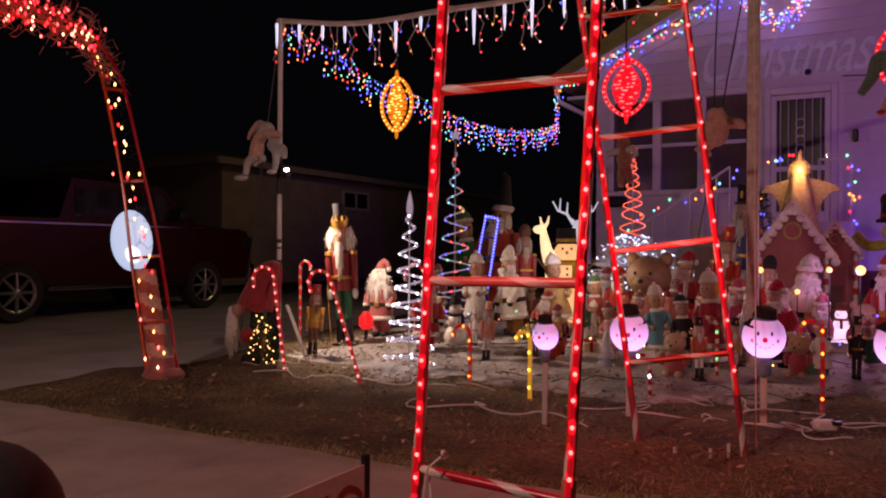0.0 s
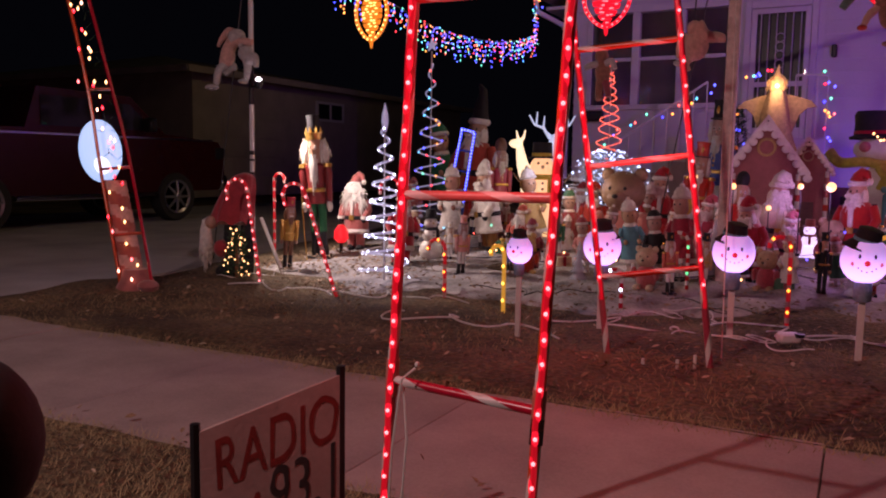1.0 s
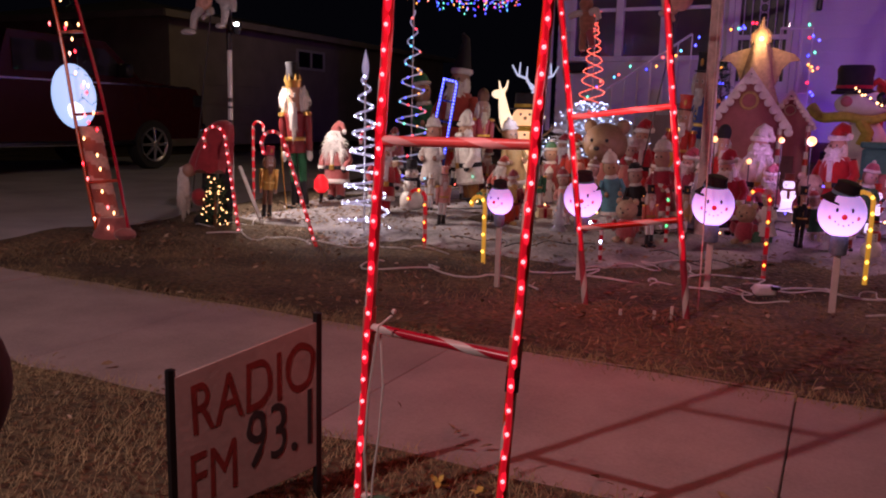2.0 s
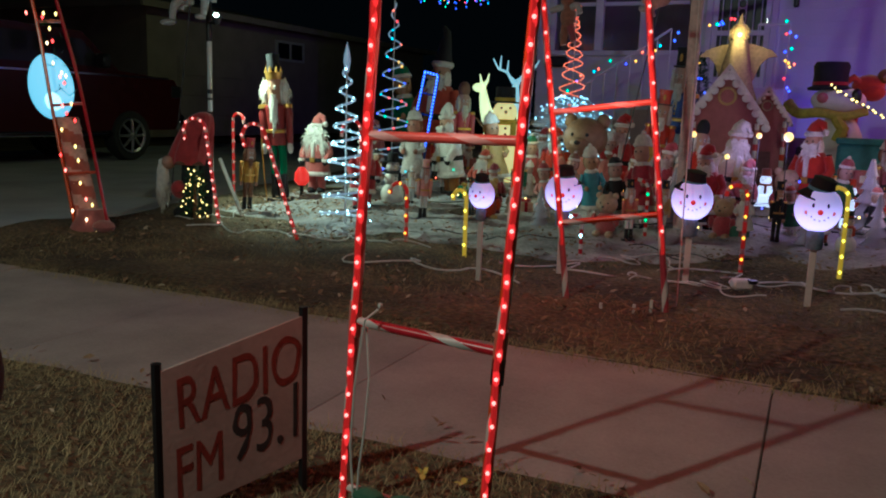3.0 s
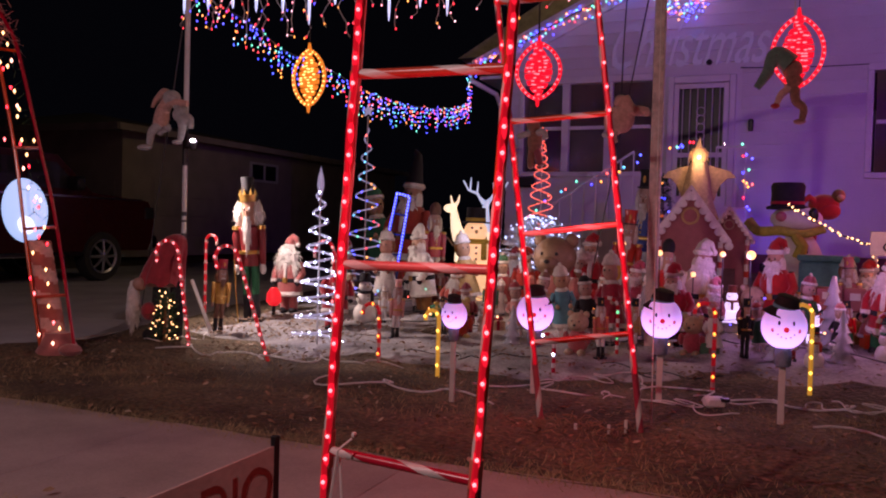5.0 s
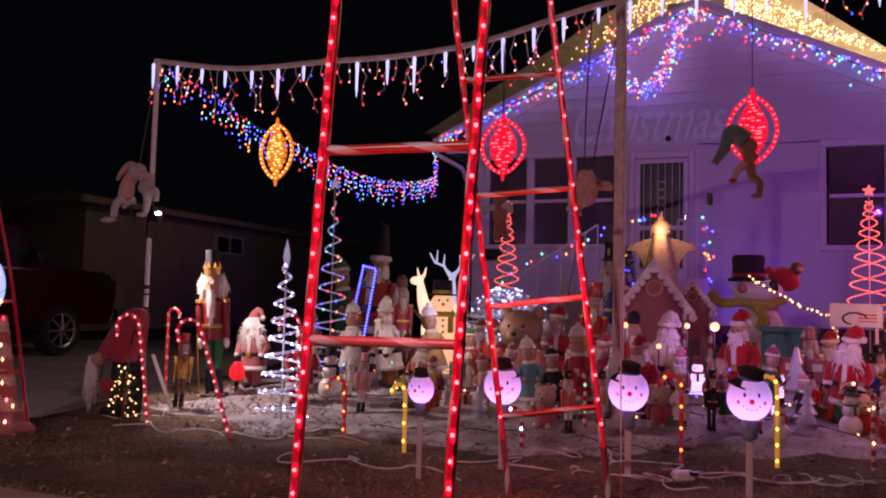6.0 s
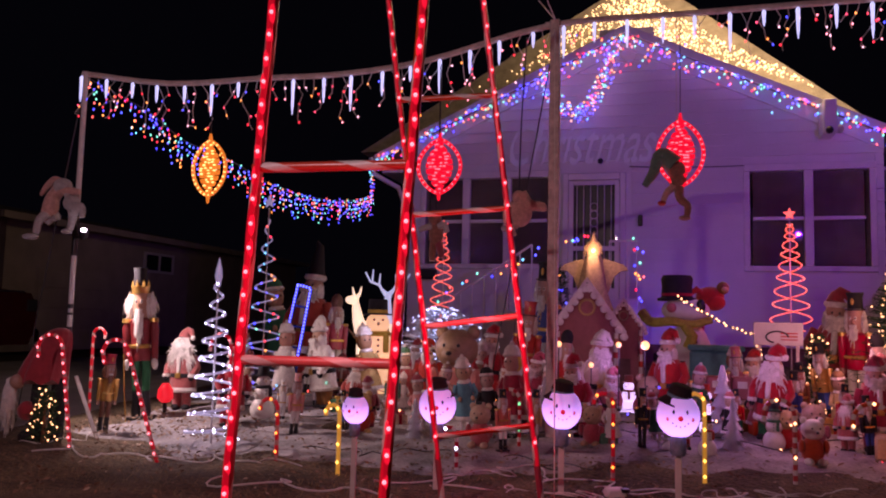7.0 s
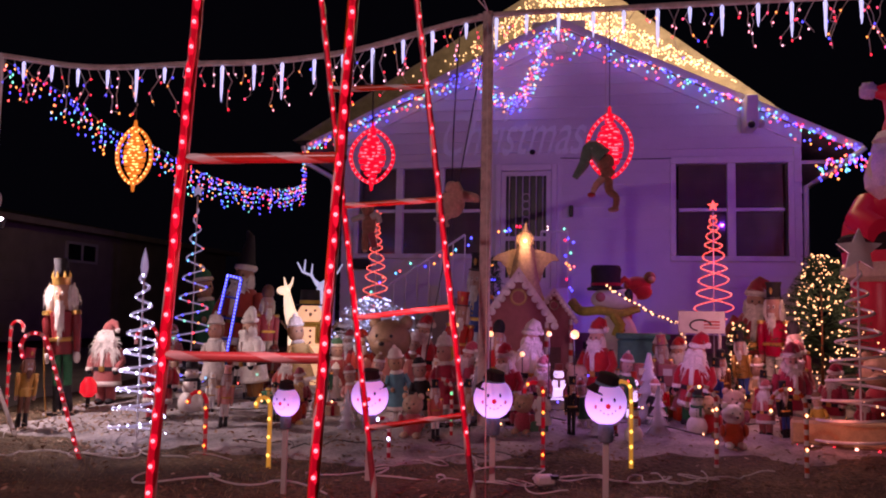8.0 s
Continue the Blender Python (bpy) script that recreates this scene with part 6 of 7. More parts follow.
# burlap angel with a lamp in its head
a = thing("angel_figure", "burlap angel with a warm glowing head above the cottage", "angel", at=(-1.02, 11.0, 0.3))
part("stand", Shape().tube([(0, 0, 0), (0, 0, 1.3)], 0.03, wood_post, 8), a)
burlap = surface("burlap", (0.46, 0.33, 0.19), 0.95, 0, 0.35, 25, 0.7, 220)
straw_hair = glow("lit_straw_hair", (1, 0.5, 0.15), 0.12, (0.6, 0.42, 0.2))
part("robe", Shape().tube([(0, 0, 0.85), (0, 0, 1.0), (0, 0, 1.2), (0, 0, 1.45), (0, 0, 1.7)], 0.3, burlap, 36, 0.1, 0.1), a, "tan burlap robe with folds")
for sx in (-1, 1):
    part("wing", Shape().prism([(sx * 0.05, 1.68), (sx * 0.22, 1.64), (sx * 0.40, 1.58), (sx * 0.47, 1.5), (sx * 0.36, 1.49), (sx * 0.27, 1.4), (sx * 0.2, 1.2), (sx * 0.06, 1.15)], 0.05, 0.085, burlap), a, "stiff burlap wing")
head = part("head", Shape().ball((0, 0, 1.77), (0.085, 0.08, 0.11), glow("angel_head", (1, 0.5, 0.14), 0.8, (0.6, 0.4, 0.15)), 12, 9), a, "glowing amber head")
part("hair", Shape().ball((0, 0.05, 1.79), (0.11, 0.07, 0.13), straw_hair, 14, 10).fur((0, 0.02, 1.78), (0.12, 0.08, 0.14), straw_hair, 90, 0.35, 0.009, 0.5).tube([(0, 0, 1.88), (0, 0, 1.95), (0.01, 0, 2.03)], 0.05, straw_hair, 9, 0.004), head, "straw hair")
part("bulb", Shape().ball((0.01, -0.085, 1.76), 0.028, bulb_warm, 8, 6), head, "lit bulb")
lamp("angel_glow", "POINT", (-1.02, 10.78, 2.03), (0, 0, 0), 7, (1, 0.6, 0.25), 0.1)

# big flat snowman board with scarf and hat
b = thing("snowman_board", "large painted snowman leaning under a black hat with a yellow-green scarf", "snowman", at=(0.15, 10.2, 0.25), rz=-2)
scarf_lime = surface("lime_scarf", (0.46, 0.42, 0.06), 0.85, 0, 0.3, 18, 0.3)
part("body", Shape().ball((0.06, 0, 0.42), (0.27, 0.14, 0.46), white_plastic, 18, 11), b, "white body")
part("head", Shape().ball((0.02, -0.03, 1.01), (0.285, 0.14, 0.15), white_plastic, 20, 12), b, "wide white head")
part("nose", Shape().ball((-0.14, -0.16, 1.035), (0.06, 0.03, 0.06), red_paint, 12, 8), b, "red round nose")
part("eye", Shape().ball((0.2, -0.13, 1.06), (0.055, 0.03, 0.085), black_plastic, 10, 7), b, "large black eye")
part("scarf", Shape().tube(smooth_line([(-0.5, -0.04, 0.98), (-0.38, -0.1, 0.86), (-0.15, -0.15, 0.87), (0.1, -0.16, 0.84), (0.32, -0.1, 0.9)], 5), 0.062, scarf_lime, 10, 0.045), b, "yellow-green scarf")
part("scarf_end", Shape().tube([(0.02, -0.17, 0.82), (0.1, -0.19, 0.7), (0.06, -0.18, 0.56)], 0.06, scarf_lime, 8, 0.07), b, "hanging end of the scarf")
part("hat", Shape().lathe([(0.0, 1.13), (0.23, 1.12), (0.235, 1.15), (0.185, 1.17), (0.18, 1.3), (0.19, 1.39), (0.165, 1.435), (0, 1.44)], black_cloth, (-0.08, 0, 0), 18, 0.7), b, "black hat")
part("hat_band", Shape().lathe([(0.19, 1.18), (0.19, 1.215)], red_cloth, (-0.08, 0, 0), 16, 0.72), b)
for k in range(4):
    part("button", Shape().ball((0.14, -0.15, 0.36 + 0.09 * k), 0.02, black_plastic, 8, 5), b)
thing("reindeer_doll", "red-suited reindeer doll with a brown muzzle and warm lights", "doll", "santa figures", (0.46, 10.35, 0.24), 0,
          Shape().ball((0, 0, 1.2), (0.17, 0.12, 0.12), red_cloth, 14, 9).ball((0.15, -0.03, 1.3), (0.075, 0.08, 0.08), brown_paint, 12, 8).ball((0.17, -0.1, 1.28), (0.045, 0.045, 0.035), tan_paint, 9, 6).tube([(-0.1, 0, 1.12), (-0.14, 0, 0.6), (-0.12, 0, 0.0)], 0.06, red_cloth, 8).tube([(-0.1, -0.05, 1.22), (-0.16, -0.1, 1.28), (-0.24, -0.1, 1.22)], 0.05, red_cloth, 9, 0.035).ball((0.05, -0.06, 1.12), (0.13, 0.08, 0.1), red_cloth, 10, 7))
wl = thing("string_lights", "short string of warm lights over the figures", "string lights", "warm strings")
part("cord", Shape().tube(sag((0.08, 9.75, 1.42), (0.92, 9.5, 0.98), 0.06, 10), 0.005, wire_dark, 4), wl)
part("bulb", Shape().bulbs(along(sag((0.08, 9.75, 1.42), (0.92, 9.5, 0.98), 0.06, 10), 0.05, 0.02) + along([(0.92, 9.5, 0.98), (0.95, 9.5, 0.75)], 0.05, 0.02), 0.014, bulb_warm, 1.1), wl, "lit warm bulbs", "stuff")
rl = thing("string_lights", "multicoloured lights wound on the porch railing", "string lights", "mixed strings")
rnd = random.Random(31)
part("bulb", Shape().bulbs(along([(-2.0, 12.93, 2.3), (-3.9, 12.93, 1.4)], 0.17, 0.08, rnd) + along([(-0.5, 12.9, 1.5), (-0.5, 12.9, 2.4)], 0.07, 0.09, rnd) + along([(-1.6, 12.9, 2.4), (-1.3, 12.9, 2.45)], 0.05, 0.04, rnd), 0.022, bulb_mixed, 1.2), rl, "lit multicoloured bulbs", "stuff")

# lit ladder panel of the tall Santa
ld = thing("light_ladder", "small leaning ladder edged with blue LED strips", "light ladder")
led = glow("led_blue", (0.08, 0.11, 1), 6)
LED_L, LED_R = (Vector((-4.64, 8.9, 0.2)), Vector((-4.42, 8.98, 1.46))), (Vector((-4.41, 8.9, 0.2)), Vector((-4.245, 8.98, 1.42)))
for lo, hi in (LED_L, LED_R):
    side = part("rail", Shape().tube([lo, hi], 0.018, blue_paint, 6), ld)
    part("bulb", Shape().bulbs([p + Vector((0, -0.022, 0)) for p in along([lo.lerp(hi, 0.3), hi], 0.04)], 0.0155, led, 1.1), side, "blue LEDs", "stuff")
for f in (0.4, 0.6, 0.8, 1.0):
    a, b = LED_L[0].lerp(LED_L[1], f), LED_R[0].lerp(LED_R[1], f)
    rg = part("rung", Shape().tube([a, b], 0.013, blue_paint, 6), ld)
    if f == 1.0:
        part("bulb", Shape().bulbs([p + Vector((0, -0.022, 0)) for p in along([a, b], 0.04)], 0.0155, led, 1.1), rg, "blue LEDs", "stuff")


def leafy(name, label, x, y, z, w, h, seed, bulb, n_bulb, br, green=fir_green, cone=0.0):
    """A low evergreen: many twigs round a stem, with little lights in it."""
    rnd = random.Random(seed)
    t = thing(name, label, "shrub", "lit shrubs", (x, y, z))
    part("stem", Shape().tube([(0, 0, -0.02), (0, 0, h * 0.9)], 0.02, brown_paint, 6, 0.006), t)
    tw, spots = Shape(), []
    for i in range(int(260 * h * w * 4) + 120):
        f = rnd.random() ** 0.8
        r = w * ((1 - cone * f) if cone else (1 - f ** 2 * 0.75)) * rnd.uniform(0.5, 1.15)
        a = rnd.uniform(0, 6.283)
        p = Vector((r * math.cos(a), r * math.sin(a), h * f))
        q = p * 0.6 + Vector((0, 0, h * f * 0.38))
        tw.tube([q, p], 0.006, green, 3, 0.002)
        for k in range(3):
            d = Vector((rnd.uniform(-1, 1), rnd.uniform(-1, 1), rnd.uniform(-0.6, 0.8))) * 0.06
            tw.tube([q.lerp(p, 0.5 + 0.25 * k), q.lerp(p, 0.5 + 0.25 * k) + d], 0.004, green, 3, 0.001)
        spots.append(p)
    part("foliage", tw, t, "needled twigs", "stuff")
    part("bulb", Shape().bulbs([Vector((s.x * k, s.y * k, s.z * 1.02)) for s, k in ((s, rnd.uniform(0.55, 1.15)) for s in spots[:n_bulb])], br, bulb, 1.1), t, "lit bulbs", "stuff")
    return t


tinsel = surface("white_tinsel", (0.62, 0.66, 0.7), 0.35, 0.2, 0.2, 20, 0)
leafy("lit_shrub", "evergreen shrub full of warm white lights", 2.18, 8.6, 0.18, 0.78, 1.5, 3, bulb_warm, 330, 0.0085, cone=0.82)
leafy("lit_shrub", "low white tinsel bush covered in cold white lights", -2.62, 9.2, 0.2, 0.75, 1.0, 4, glow("cold_bulb", (0.5, 0.68, 1.0), 6), 380, 0.0085, tinsel)
leafy("lit_shrub", "little potted fir with warm lights", -4.70, 5.22, 0.02, 0.13, 0.44, 5, bulb_warm, 46, 0.009)
leafy("evergreen", "slim dark evergreen with a few coloured lights by the porch", -1.68, 12.68, 0.36, 0.22, 1.6, 9, bulb_mixed, 12, 0.02)
leafy("lit_shrub", "low warm-lit bush by the sign board", 1.35, 8.4, 0.16, 0.22, 0.85, 6, bulb_warm, 60, 0.012)

# stooping Santa in a red cape: folded cloth over a bent back
s, rows, sides = Shape(), [(0.47, -0.10, 0.235), (0.53, -0.09, 0.235), (0.62, -0.065, 0.215), (0.72, -0.03, 0.19), (0.8, 0.0, 0.165), (0.86, 0.025, 0.13), (0.89, 0.04, 0.085), (0.905, 0.045, 0.03)], 40
verts = []
for z, cx, r in rows:
    for k in range(sides):
        a = 2 * math.pi * k / sides
        q = r * (1 + 0.09 * math.sin(7 * a + 0.6) * (1 - z) * 1.6 + 0.04 * math.sin(13 * a))
        verts.append((cx + 0.82 * q * math.cos(a), 0.62 * q * math.sin(a), z + 0.02 * math.sin(7 * a) * (z < 0.5)))
s.add(verts, [(i * sides + k, i * sides + (k + 1) % sides, (i + 1) * sides + (k + 1) % sides, (i + 1) * sides + k) for i in range(len(rows) - 1) for k in range(sides)] + [tuple((len(rows) - 1) * sides + k for k in range(sides)), tuple(range(sides - 1, -1, -1))], red_cloth)
s.ball((-0.24, -0.1, 0.47), (0.06, 0.06, 0.06), skin_plastic, 10, 7).ball((-0.3, -0.1, 0.3), (0.055, 0.05, 0.19), white_fur, 12, 8).fur((-0.3, -0.1, 0.28), (0.06, 0.05, 0.18), white_fur, 110, 0.3, 0.008, 0.35)
s.tube([(-0.09, -0.02, 0.5), (-0.1, -0.03, 0.3), (-0.09, -0.03, 0.06)], 0.06, black_cloth, 10).tube([(0.05, 0.02, 0.5), (0.05, 0.0, 0.05)], 0.06, black_cloth, 10)
s.ball((-0.15, -0.09, 0.24), (0.075, 0.06, 0.08), red_cloth, 10, 7).ball((-0.08, -0.1, 0.05), (0.09, 0.14, 0.06), black_cloth, 12, 7).ball((0.06, -0.08, 0.05), (0.08, 0.13, 0.06), black_cloth, 12, 7)
thing("santa_figure", "stooping Santa under a folded red cape with a long white beard", "santa figure", "santa figures", (-4.82, 5.42, 0.02), 8, s)
thing("plank", "pale wooden slat leaning beside the nutcracker", "plank", shape=Shape().tube([(-4.77, 5.62, 0.52), (-4.45, 5.55, 0.0)], 0.02, white_plastic, 4))
lt = thing("red_lantern", "small red glowing lantern beside the bearded Santa", "lantern", at=(-4.65, 6.7, 0.08))
part("glass", Shape().lathe([(0.04, 0.14), (0.075, 0.18), (0.07, 0.26), (0.03, 0.32)], glow("lantern_red", (1, 0.02, 0.02), 0.8, (0.4, 0.02, 0.02)), n=12), lt, "red glowing glass")
part("stand", Shape().tube([(0, 0, 0), (0, 0, 0.14)], 0.02, black_plastic, 8), lt)
for i, (x, y, z, r) in enumerate(((-0.43, 7.0, 0.89, 0.022), (-0.21, 7.0, 0.89, 0.036), (-0.66, 7.0, 0.71, 0.02), (-0.94, 7.0, 0.88, 0.024), (-1.25, 7.0, 0.95, 0.02), (-2.45, 7.9, 0.85, 0.028))):
    c = thing("candle_light", "candle-style lawn light with a warm lit bulb", "lawn light", "candle lights", (x, y, 0.1))
    part("stem", Shape().tube([(0, 0, 0), (0, 0, z - 0.1 - r)], 0.005, black_plastic, 8), c)
    part("bulb", Shape().ball((0, 0, z - 0.1), (r, r, r * 1.05), candle_bulb, 10, 7), c, "warm lit bulb")
sb = thing("sign_board", "white board with a dark emblem and red stripes", "sign", at=(0.98, 8.2, 0.16))
part("board", Shape().box((-0.22, 0, 0.74), (0.22, 0.02, 0.96), white_plastic, 0.008), sb)
for x in (-0.17, 0.17):
    part("leg", Shape().box((x - 0.015, 0.002, 0), (x + 0.015, 0.018, 0.74), wood_post, 0.003), sb)
part("emblem", Shape().tube([(-0.01 + 0.1 * math.cos(k * 0.4), -0.004, 0.82 + 0.055 * math.sin(k * 0.4)) for k in range(12)], 0.009, black_plastic, 5), sb, "dark curved emblem")
for k in range(3):
    part("stripe", Shape().box((0.02, -0.004, 0.79 + 0.03 * k), (0.17, 0.002, 0.803 + 0.03 * k), red_paint), sb, "red stripe")
wg = thing("toy_wagon", "row of brown toy wagons with pale windows", "toy train", at=(0.5, 7.55, 0.13))
for i in range(2):
    part("body", Shape().box((-0.2 + 0.21 * i, -0.06, 0.3), (-0.02 + 0.21 * i, 0.06, 0.5), gingerbread, 0.012), wg)
    part("window", Shape().box((-0.15 + 0.21 * i, -0.066, 0.4), (-0.07 + 0.21 * i, -0.058, 0.46), white_plastic), wg)
    for k in (0, 1):
        part("wheel", Shape().lathe([(0.04, -0.012), (0.04, 0.012)], black_plastic, (-0.16 + 0.1 * k + 0.21 * i, -0.065, 0.27), 12, turn=Matrix.Rotation(radians(90), 3, "X")), wg)
part("bench", Shape().box((-0.24, -0.08, 0.0), (0.24, 0.08, 0.23), brown_paint, 0.01), wg)
thing("storage_bin", "teal plastic storage bin by the house", "bin", shape=Shape().box((0.2, 9.25, 0.2), (0.75, 9.6, 0.8), teal_cloth, 0.03).box((0.18, 9.23, 0.8), (0.77, 9.62, 0.86), teal_cloth, 0.015))
st = Shape().prism([(star_x + (0.17 if k % 2 == 0 else 0.078) * math.sin(math.pi * k / 5), star_z + (0.17 if k % 2 == 0 else 0.078) * math.cos(math.pi * k / 5)) for k in range(10)], star_y - 0.05, star_y - 0.02, surface("white_star", (0.8, 0.78, 0.78), 0.4, 0, 0.1, 10, 0.05))
thing("tree_star", "large white star on the wire tree", "star", shape=st)
# red inflatable Santa by the corner of the house
lit_nylon = glow("lit_red_nylon", (1, 0.02, 0.045), 0.09, (0.38, 0.02, 0.03))
inf = thing("inflatable_santa", "huge red inflatable Santa beside the house corner", "inflatable", at=(3.86, 11.0, 0.3))
part("leg", Shape().lathe([(0.3, 0.0), (0.36, 0.4), (0.38, 0.9), (0.34, 1.25)], lit_nylon, (-0.36, 0, 0), 18), inf, "puffed red leg")
part("leg", Shape().lathe([(0.3, 0.0), (0.36, 0.4), (0.38, 0.9), (0.34, 1.25)], lit_nylon, (0.36, 0, 0), 18), inf, "puffed red leg")
part("coat", Shape().lathe([(0.72, 1.3), (0.8, 1.5), (0.82, 1.75), (0.78, 2.0), (0.66, 2.25), (0.42, 2.42), (0.0, 2.48)], lit_nylon, n=26, squash=0.8), inf, "puffed red coat")
part("hem", Shape().lathe([(0.74, 1.24), (0.83, 1.3), (0.83, 1.42), (0.78, 1.48)], white_fur, n=26, squash=0.82), inf, "white fur hem")
part("belt", Shape().lathe([(0.81, 1.62), (0.845, 1.66), (0.845, 1.8), (0.8, 1.84)], black_cloth, n=26, squash=0.82), inf, "black belt")
part("beard", Shape().ball((-0.12, -0.3, 2.55), (0.48, 0.26, 0.5), white_fur, 18, 12), inf, "white beard")
part("head", Shape().ball((0, 0, 2.85), (0.36, 0.34, 0.36), skin_plastic, 18, 12), inf)
part("hat_trim", Shape().lathe([(0.36, 2.97), (0.42, 3.07), (0.36, 3.17)], white_fur, n=18), inf)
part("hat", Shape().tube([(0, 0, 3.1), (-0.02, 0, 3.45), (-0.2, 0, 3.72), (-0.42, 0, 3.7)], 0.34, lit_nylon, 16, 0.06), inf)
part("bobble", Shape().ball((-0.46, 0, 3.72), 0.11, white_fur, 12, 8), inf)
part("arm", Shape().tube([(-0.5, -0.1, 2.2), (-0.68, -0.3, 2.0), (-0.55, -0.55, 1.85)], 0.2, lit_nylon, 14, 0.16), inf)
bx = thing("planter_box", "pale wooden box with red lights along its foot", "planter", at=(1.9, 6.6, 0.05), rz=-14)
part("box", Shape().box((-0.45, -0.12, 0.06), (0.6, 0.12, 0.24), tan_paint, 0.02), bx)
part("bulb", Shape().bulbs([(-0.45 + 0.05 * k, -0.14, 0.04 + 0.015 * math.sin(k * 2.3)) for k in range(21)], 0.014, bulb_candy, 1), bx, "red lit bulbs", "stuff")
part("foot", Shape().box((-0.43, -0.1, -0.03), (0.58, 0.1, 0.06), brown_paint), bx)
lamp("spiral_glow", "POINT", (1.4, 10.15, 1.7), (0, 0, 0), 16, (1, 0.16, 0.14), 0.25)
lamp("box_glow", "POINT", (1.7, 6.3, 0.35), (0, 0, 0), 1.5, (1, 0.25, 0.1), 0.1)
# unseen fill lamps, added to boost the lit figures' glow on the snow blanket
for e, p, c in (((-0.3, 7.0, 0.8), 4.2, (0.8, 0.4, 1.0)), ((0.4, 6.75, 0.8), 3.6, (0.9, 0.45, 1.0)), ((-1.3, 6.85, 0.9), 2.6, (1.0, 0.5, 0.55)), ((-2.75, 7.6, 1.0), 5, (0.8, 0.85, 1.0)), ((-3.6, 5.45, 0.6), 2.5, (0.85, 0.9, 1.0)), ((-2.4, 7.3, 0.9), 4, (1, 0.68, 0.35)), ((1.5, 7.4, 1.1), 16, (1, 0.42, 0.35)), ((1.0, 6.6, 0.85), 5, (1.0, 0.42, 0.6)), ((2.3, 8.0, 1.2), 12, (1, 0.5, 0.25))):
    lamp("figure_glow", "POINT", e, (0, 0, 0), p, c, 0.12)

for x, y, z, tgt in ((3.075, 6.905, 3.461, "hung from the pipe"), (-0.2, 12.62, 0.6, "on the ground by the porch")):
    pr = thing("light_projector", "small black light projector " + tgt, "projector", "projectors", (x, y, z))
    part("case", Shape().box((-0.06, -0.12, -0.06), (0.06, -0.01, 0.06), black_plastic, 0.015), pr)
    part("bracket", Shape().tube([(0, -0.06, 0.05), (0, -0.01, 0.2)] if z > 1 else [(0, -0.06, -0.05), (0, -0.06, -0.25)], 0.01, black_plastic, 6), pr)

for k, (ya, bulb, dx) in enumerate(((6.8, bulb_warm, 0.3), (7.5, bulb_mixed, 0.1), (8.2, bulb_warm, -0.2))):
    gs = thing("string_lights", "low string of small lights lying among the figures", "string lights", "ground strings")
    rnd = random.Random(50 + k)
    line = [(-4.4 + dx + 0.35 * i, ya + 0.3 * math.sin(i * 1.3 + k), lift(0, ya) + 0.1 + 0.05 * math.sin(i * 2.1)) for i in range(20)]
    part("cord", Shape().tube(along(line, 0.1), 0.005, wire_dark, 4), gs)
    part("bulb", Shape().bulbs([p + Vector((0, 0, 0.25 * rnd.random() ** 2)) for p in along(line, 0.1, 0.12, rnd) if rnd.random() < 0.5], 0.0095, bulb, 1.2), gs, "lit small bulbs", "stuff")

# ---- snow blanket with its folds ----
def snow_blanket():
    nx, ny, verts, faces = 130, 60, [], []
    for j in range(ny + 1):
        for i in range(nx + 1):
            u, v = i / nx, j / ny
            x = -5.0 + 8.6 * u
            front = 5.5 + 0.35 * min(1, max(0, (u - 0.38) / 0.3)) - 0.2 * math.sin(u * 5) + 0.22 * noise.noise((u * 14, 0, 5)) + 0.1 * noise.noise((u * 45, 0, 5))
            y = front + (11.2 - front) * v
            e = min(1, v * 9, u * 12, (1 - u) * 12)
            z = lift(x, y) + 0.015 + e * (0.035 + 0.05 * noise.noise((x * 2.2, y * 2.2, 4)) + 0.025 * noise.noise((x * 8, y * 8, 1)))
            verts.append((x, y, z if e > 0 else lift(x, y) - 0.03))
    for j in range(ny):
        for i in range(nx):
            q = j * (nx + 1) + i
            faces.append((q, q + 1, q + nx + 2, q + nx + 1))
    return thing("snow_blanket", "rumpled white cotton snow blanket under the figures", "snow blanket", shape=Shape().add(verts, faces, snow_cloth), kind="structure")


snow_blanket()
# ---- leaves, cords ----
rnd = random.Random(77)
lv = Shape()
pale_leaf = surface("pale_dry_leaf", (0.46, 0.37, 0.26), 0.8, 0, 0.4, 9, 0.2, 70)
for i in range(4200):
    zone = rnd.random()
    if zone < 0.42:
        x, y = rnd.uniform(-5.3, 3), 3.3 + rnd.random() * 2.6
    elif zone < 0.56:
        x, y = rnd.uniform(-4.95, -3.2), 5.2 + 1.5 * rnd.random()
    elif zone < 0.84:
        x, y = rnd.uniform(-4.9, 3), 5.2 + 3 * rnd.random() ** 1.4
    elif zone < 0.965:
        x, y = rnd.uniform(-4, 1.5), rnd.uniform(0.9, 2.05)
    else:
        x, y = rnd.uniform(-4, 2), rnd.choice((2.0, 3.18)) + 0.12 * abs(rnd.gauss(0, 1))
    z = lift(x, y) + (0.075 if y > 5.5 else 0.03)
    r, a = rnd.uniform(0.009, 0.026) * (0.55 if y < 2.1 else 1), rnd.uniform(0, 6.28)
    m = pose(x, y, z, rnd.uniform(-35, 35), rnd.uniform(-35, 35), math.degrees(a))
    o = [m @ Vector(p) for p in ((-r, 0, 0), (-0.2 * r, -0.55 * r, 0.2 * r), (0.6 * r, -0.3 * r, 0.25 * r), (1.2 * r, 0, 0), (0.6 * r, 0.35 * r, 0.2 * r), (-0.2 * r, 0.5 * r, 0.15 * r))]
    lv.add(o, [(0, 1, 2, 3), (0, 3, 4, 5)], pale_leaf if i % 7 == 0 else leaf_mat)
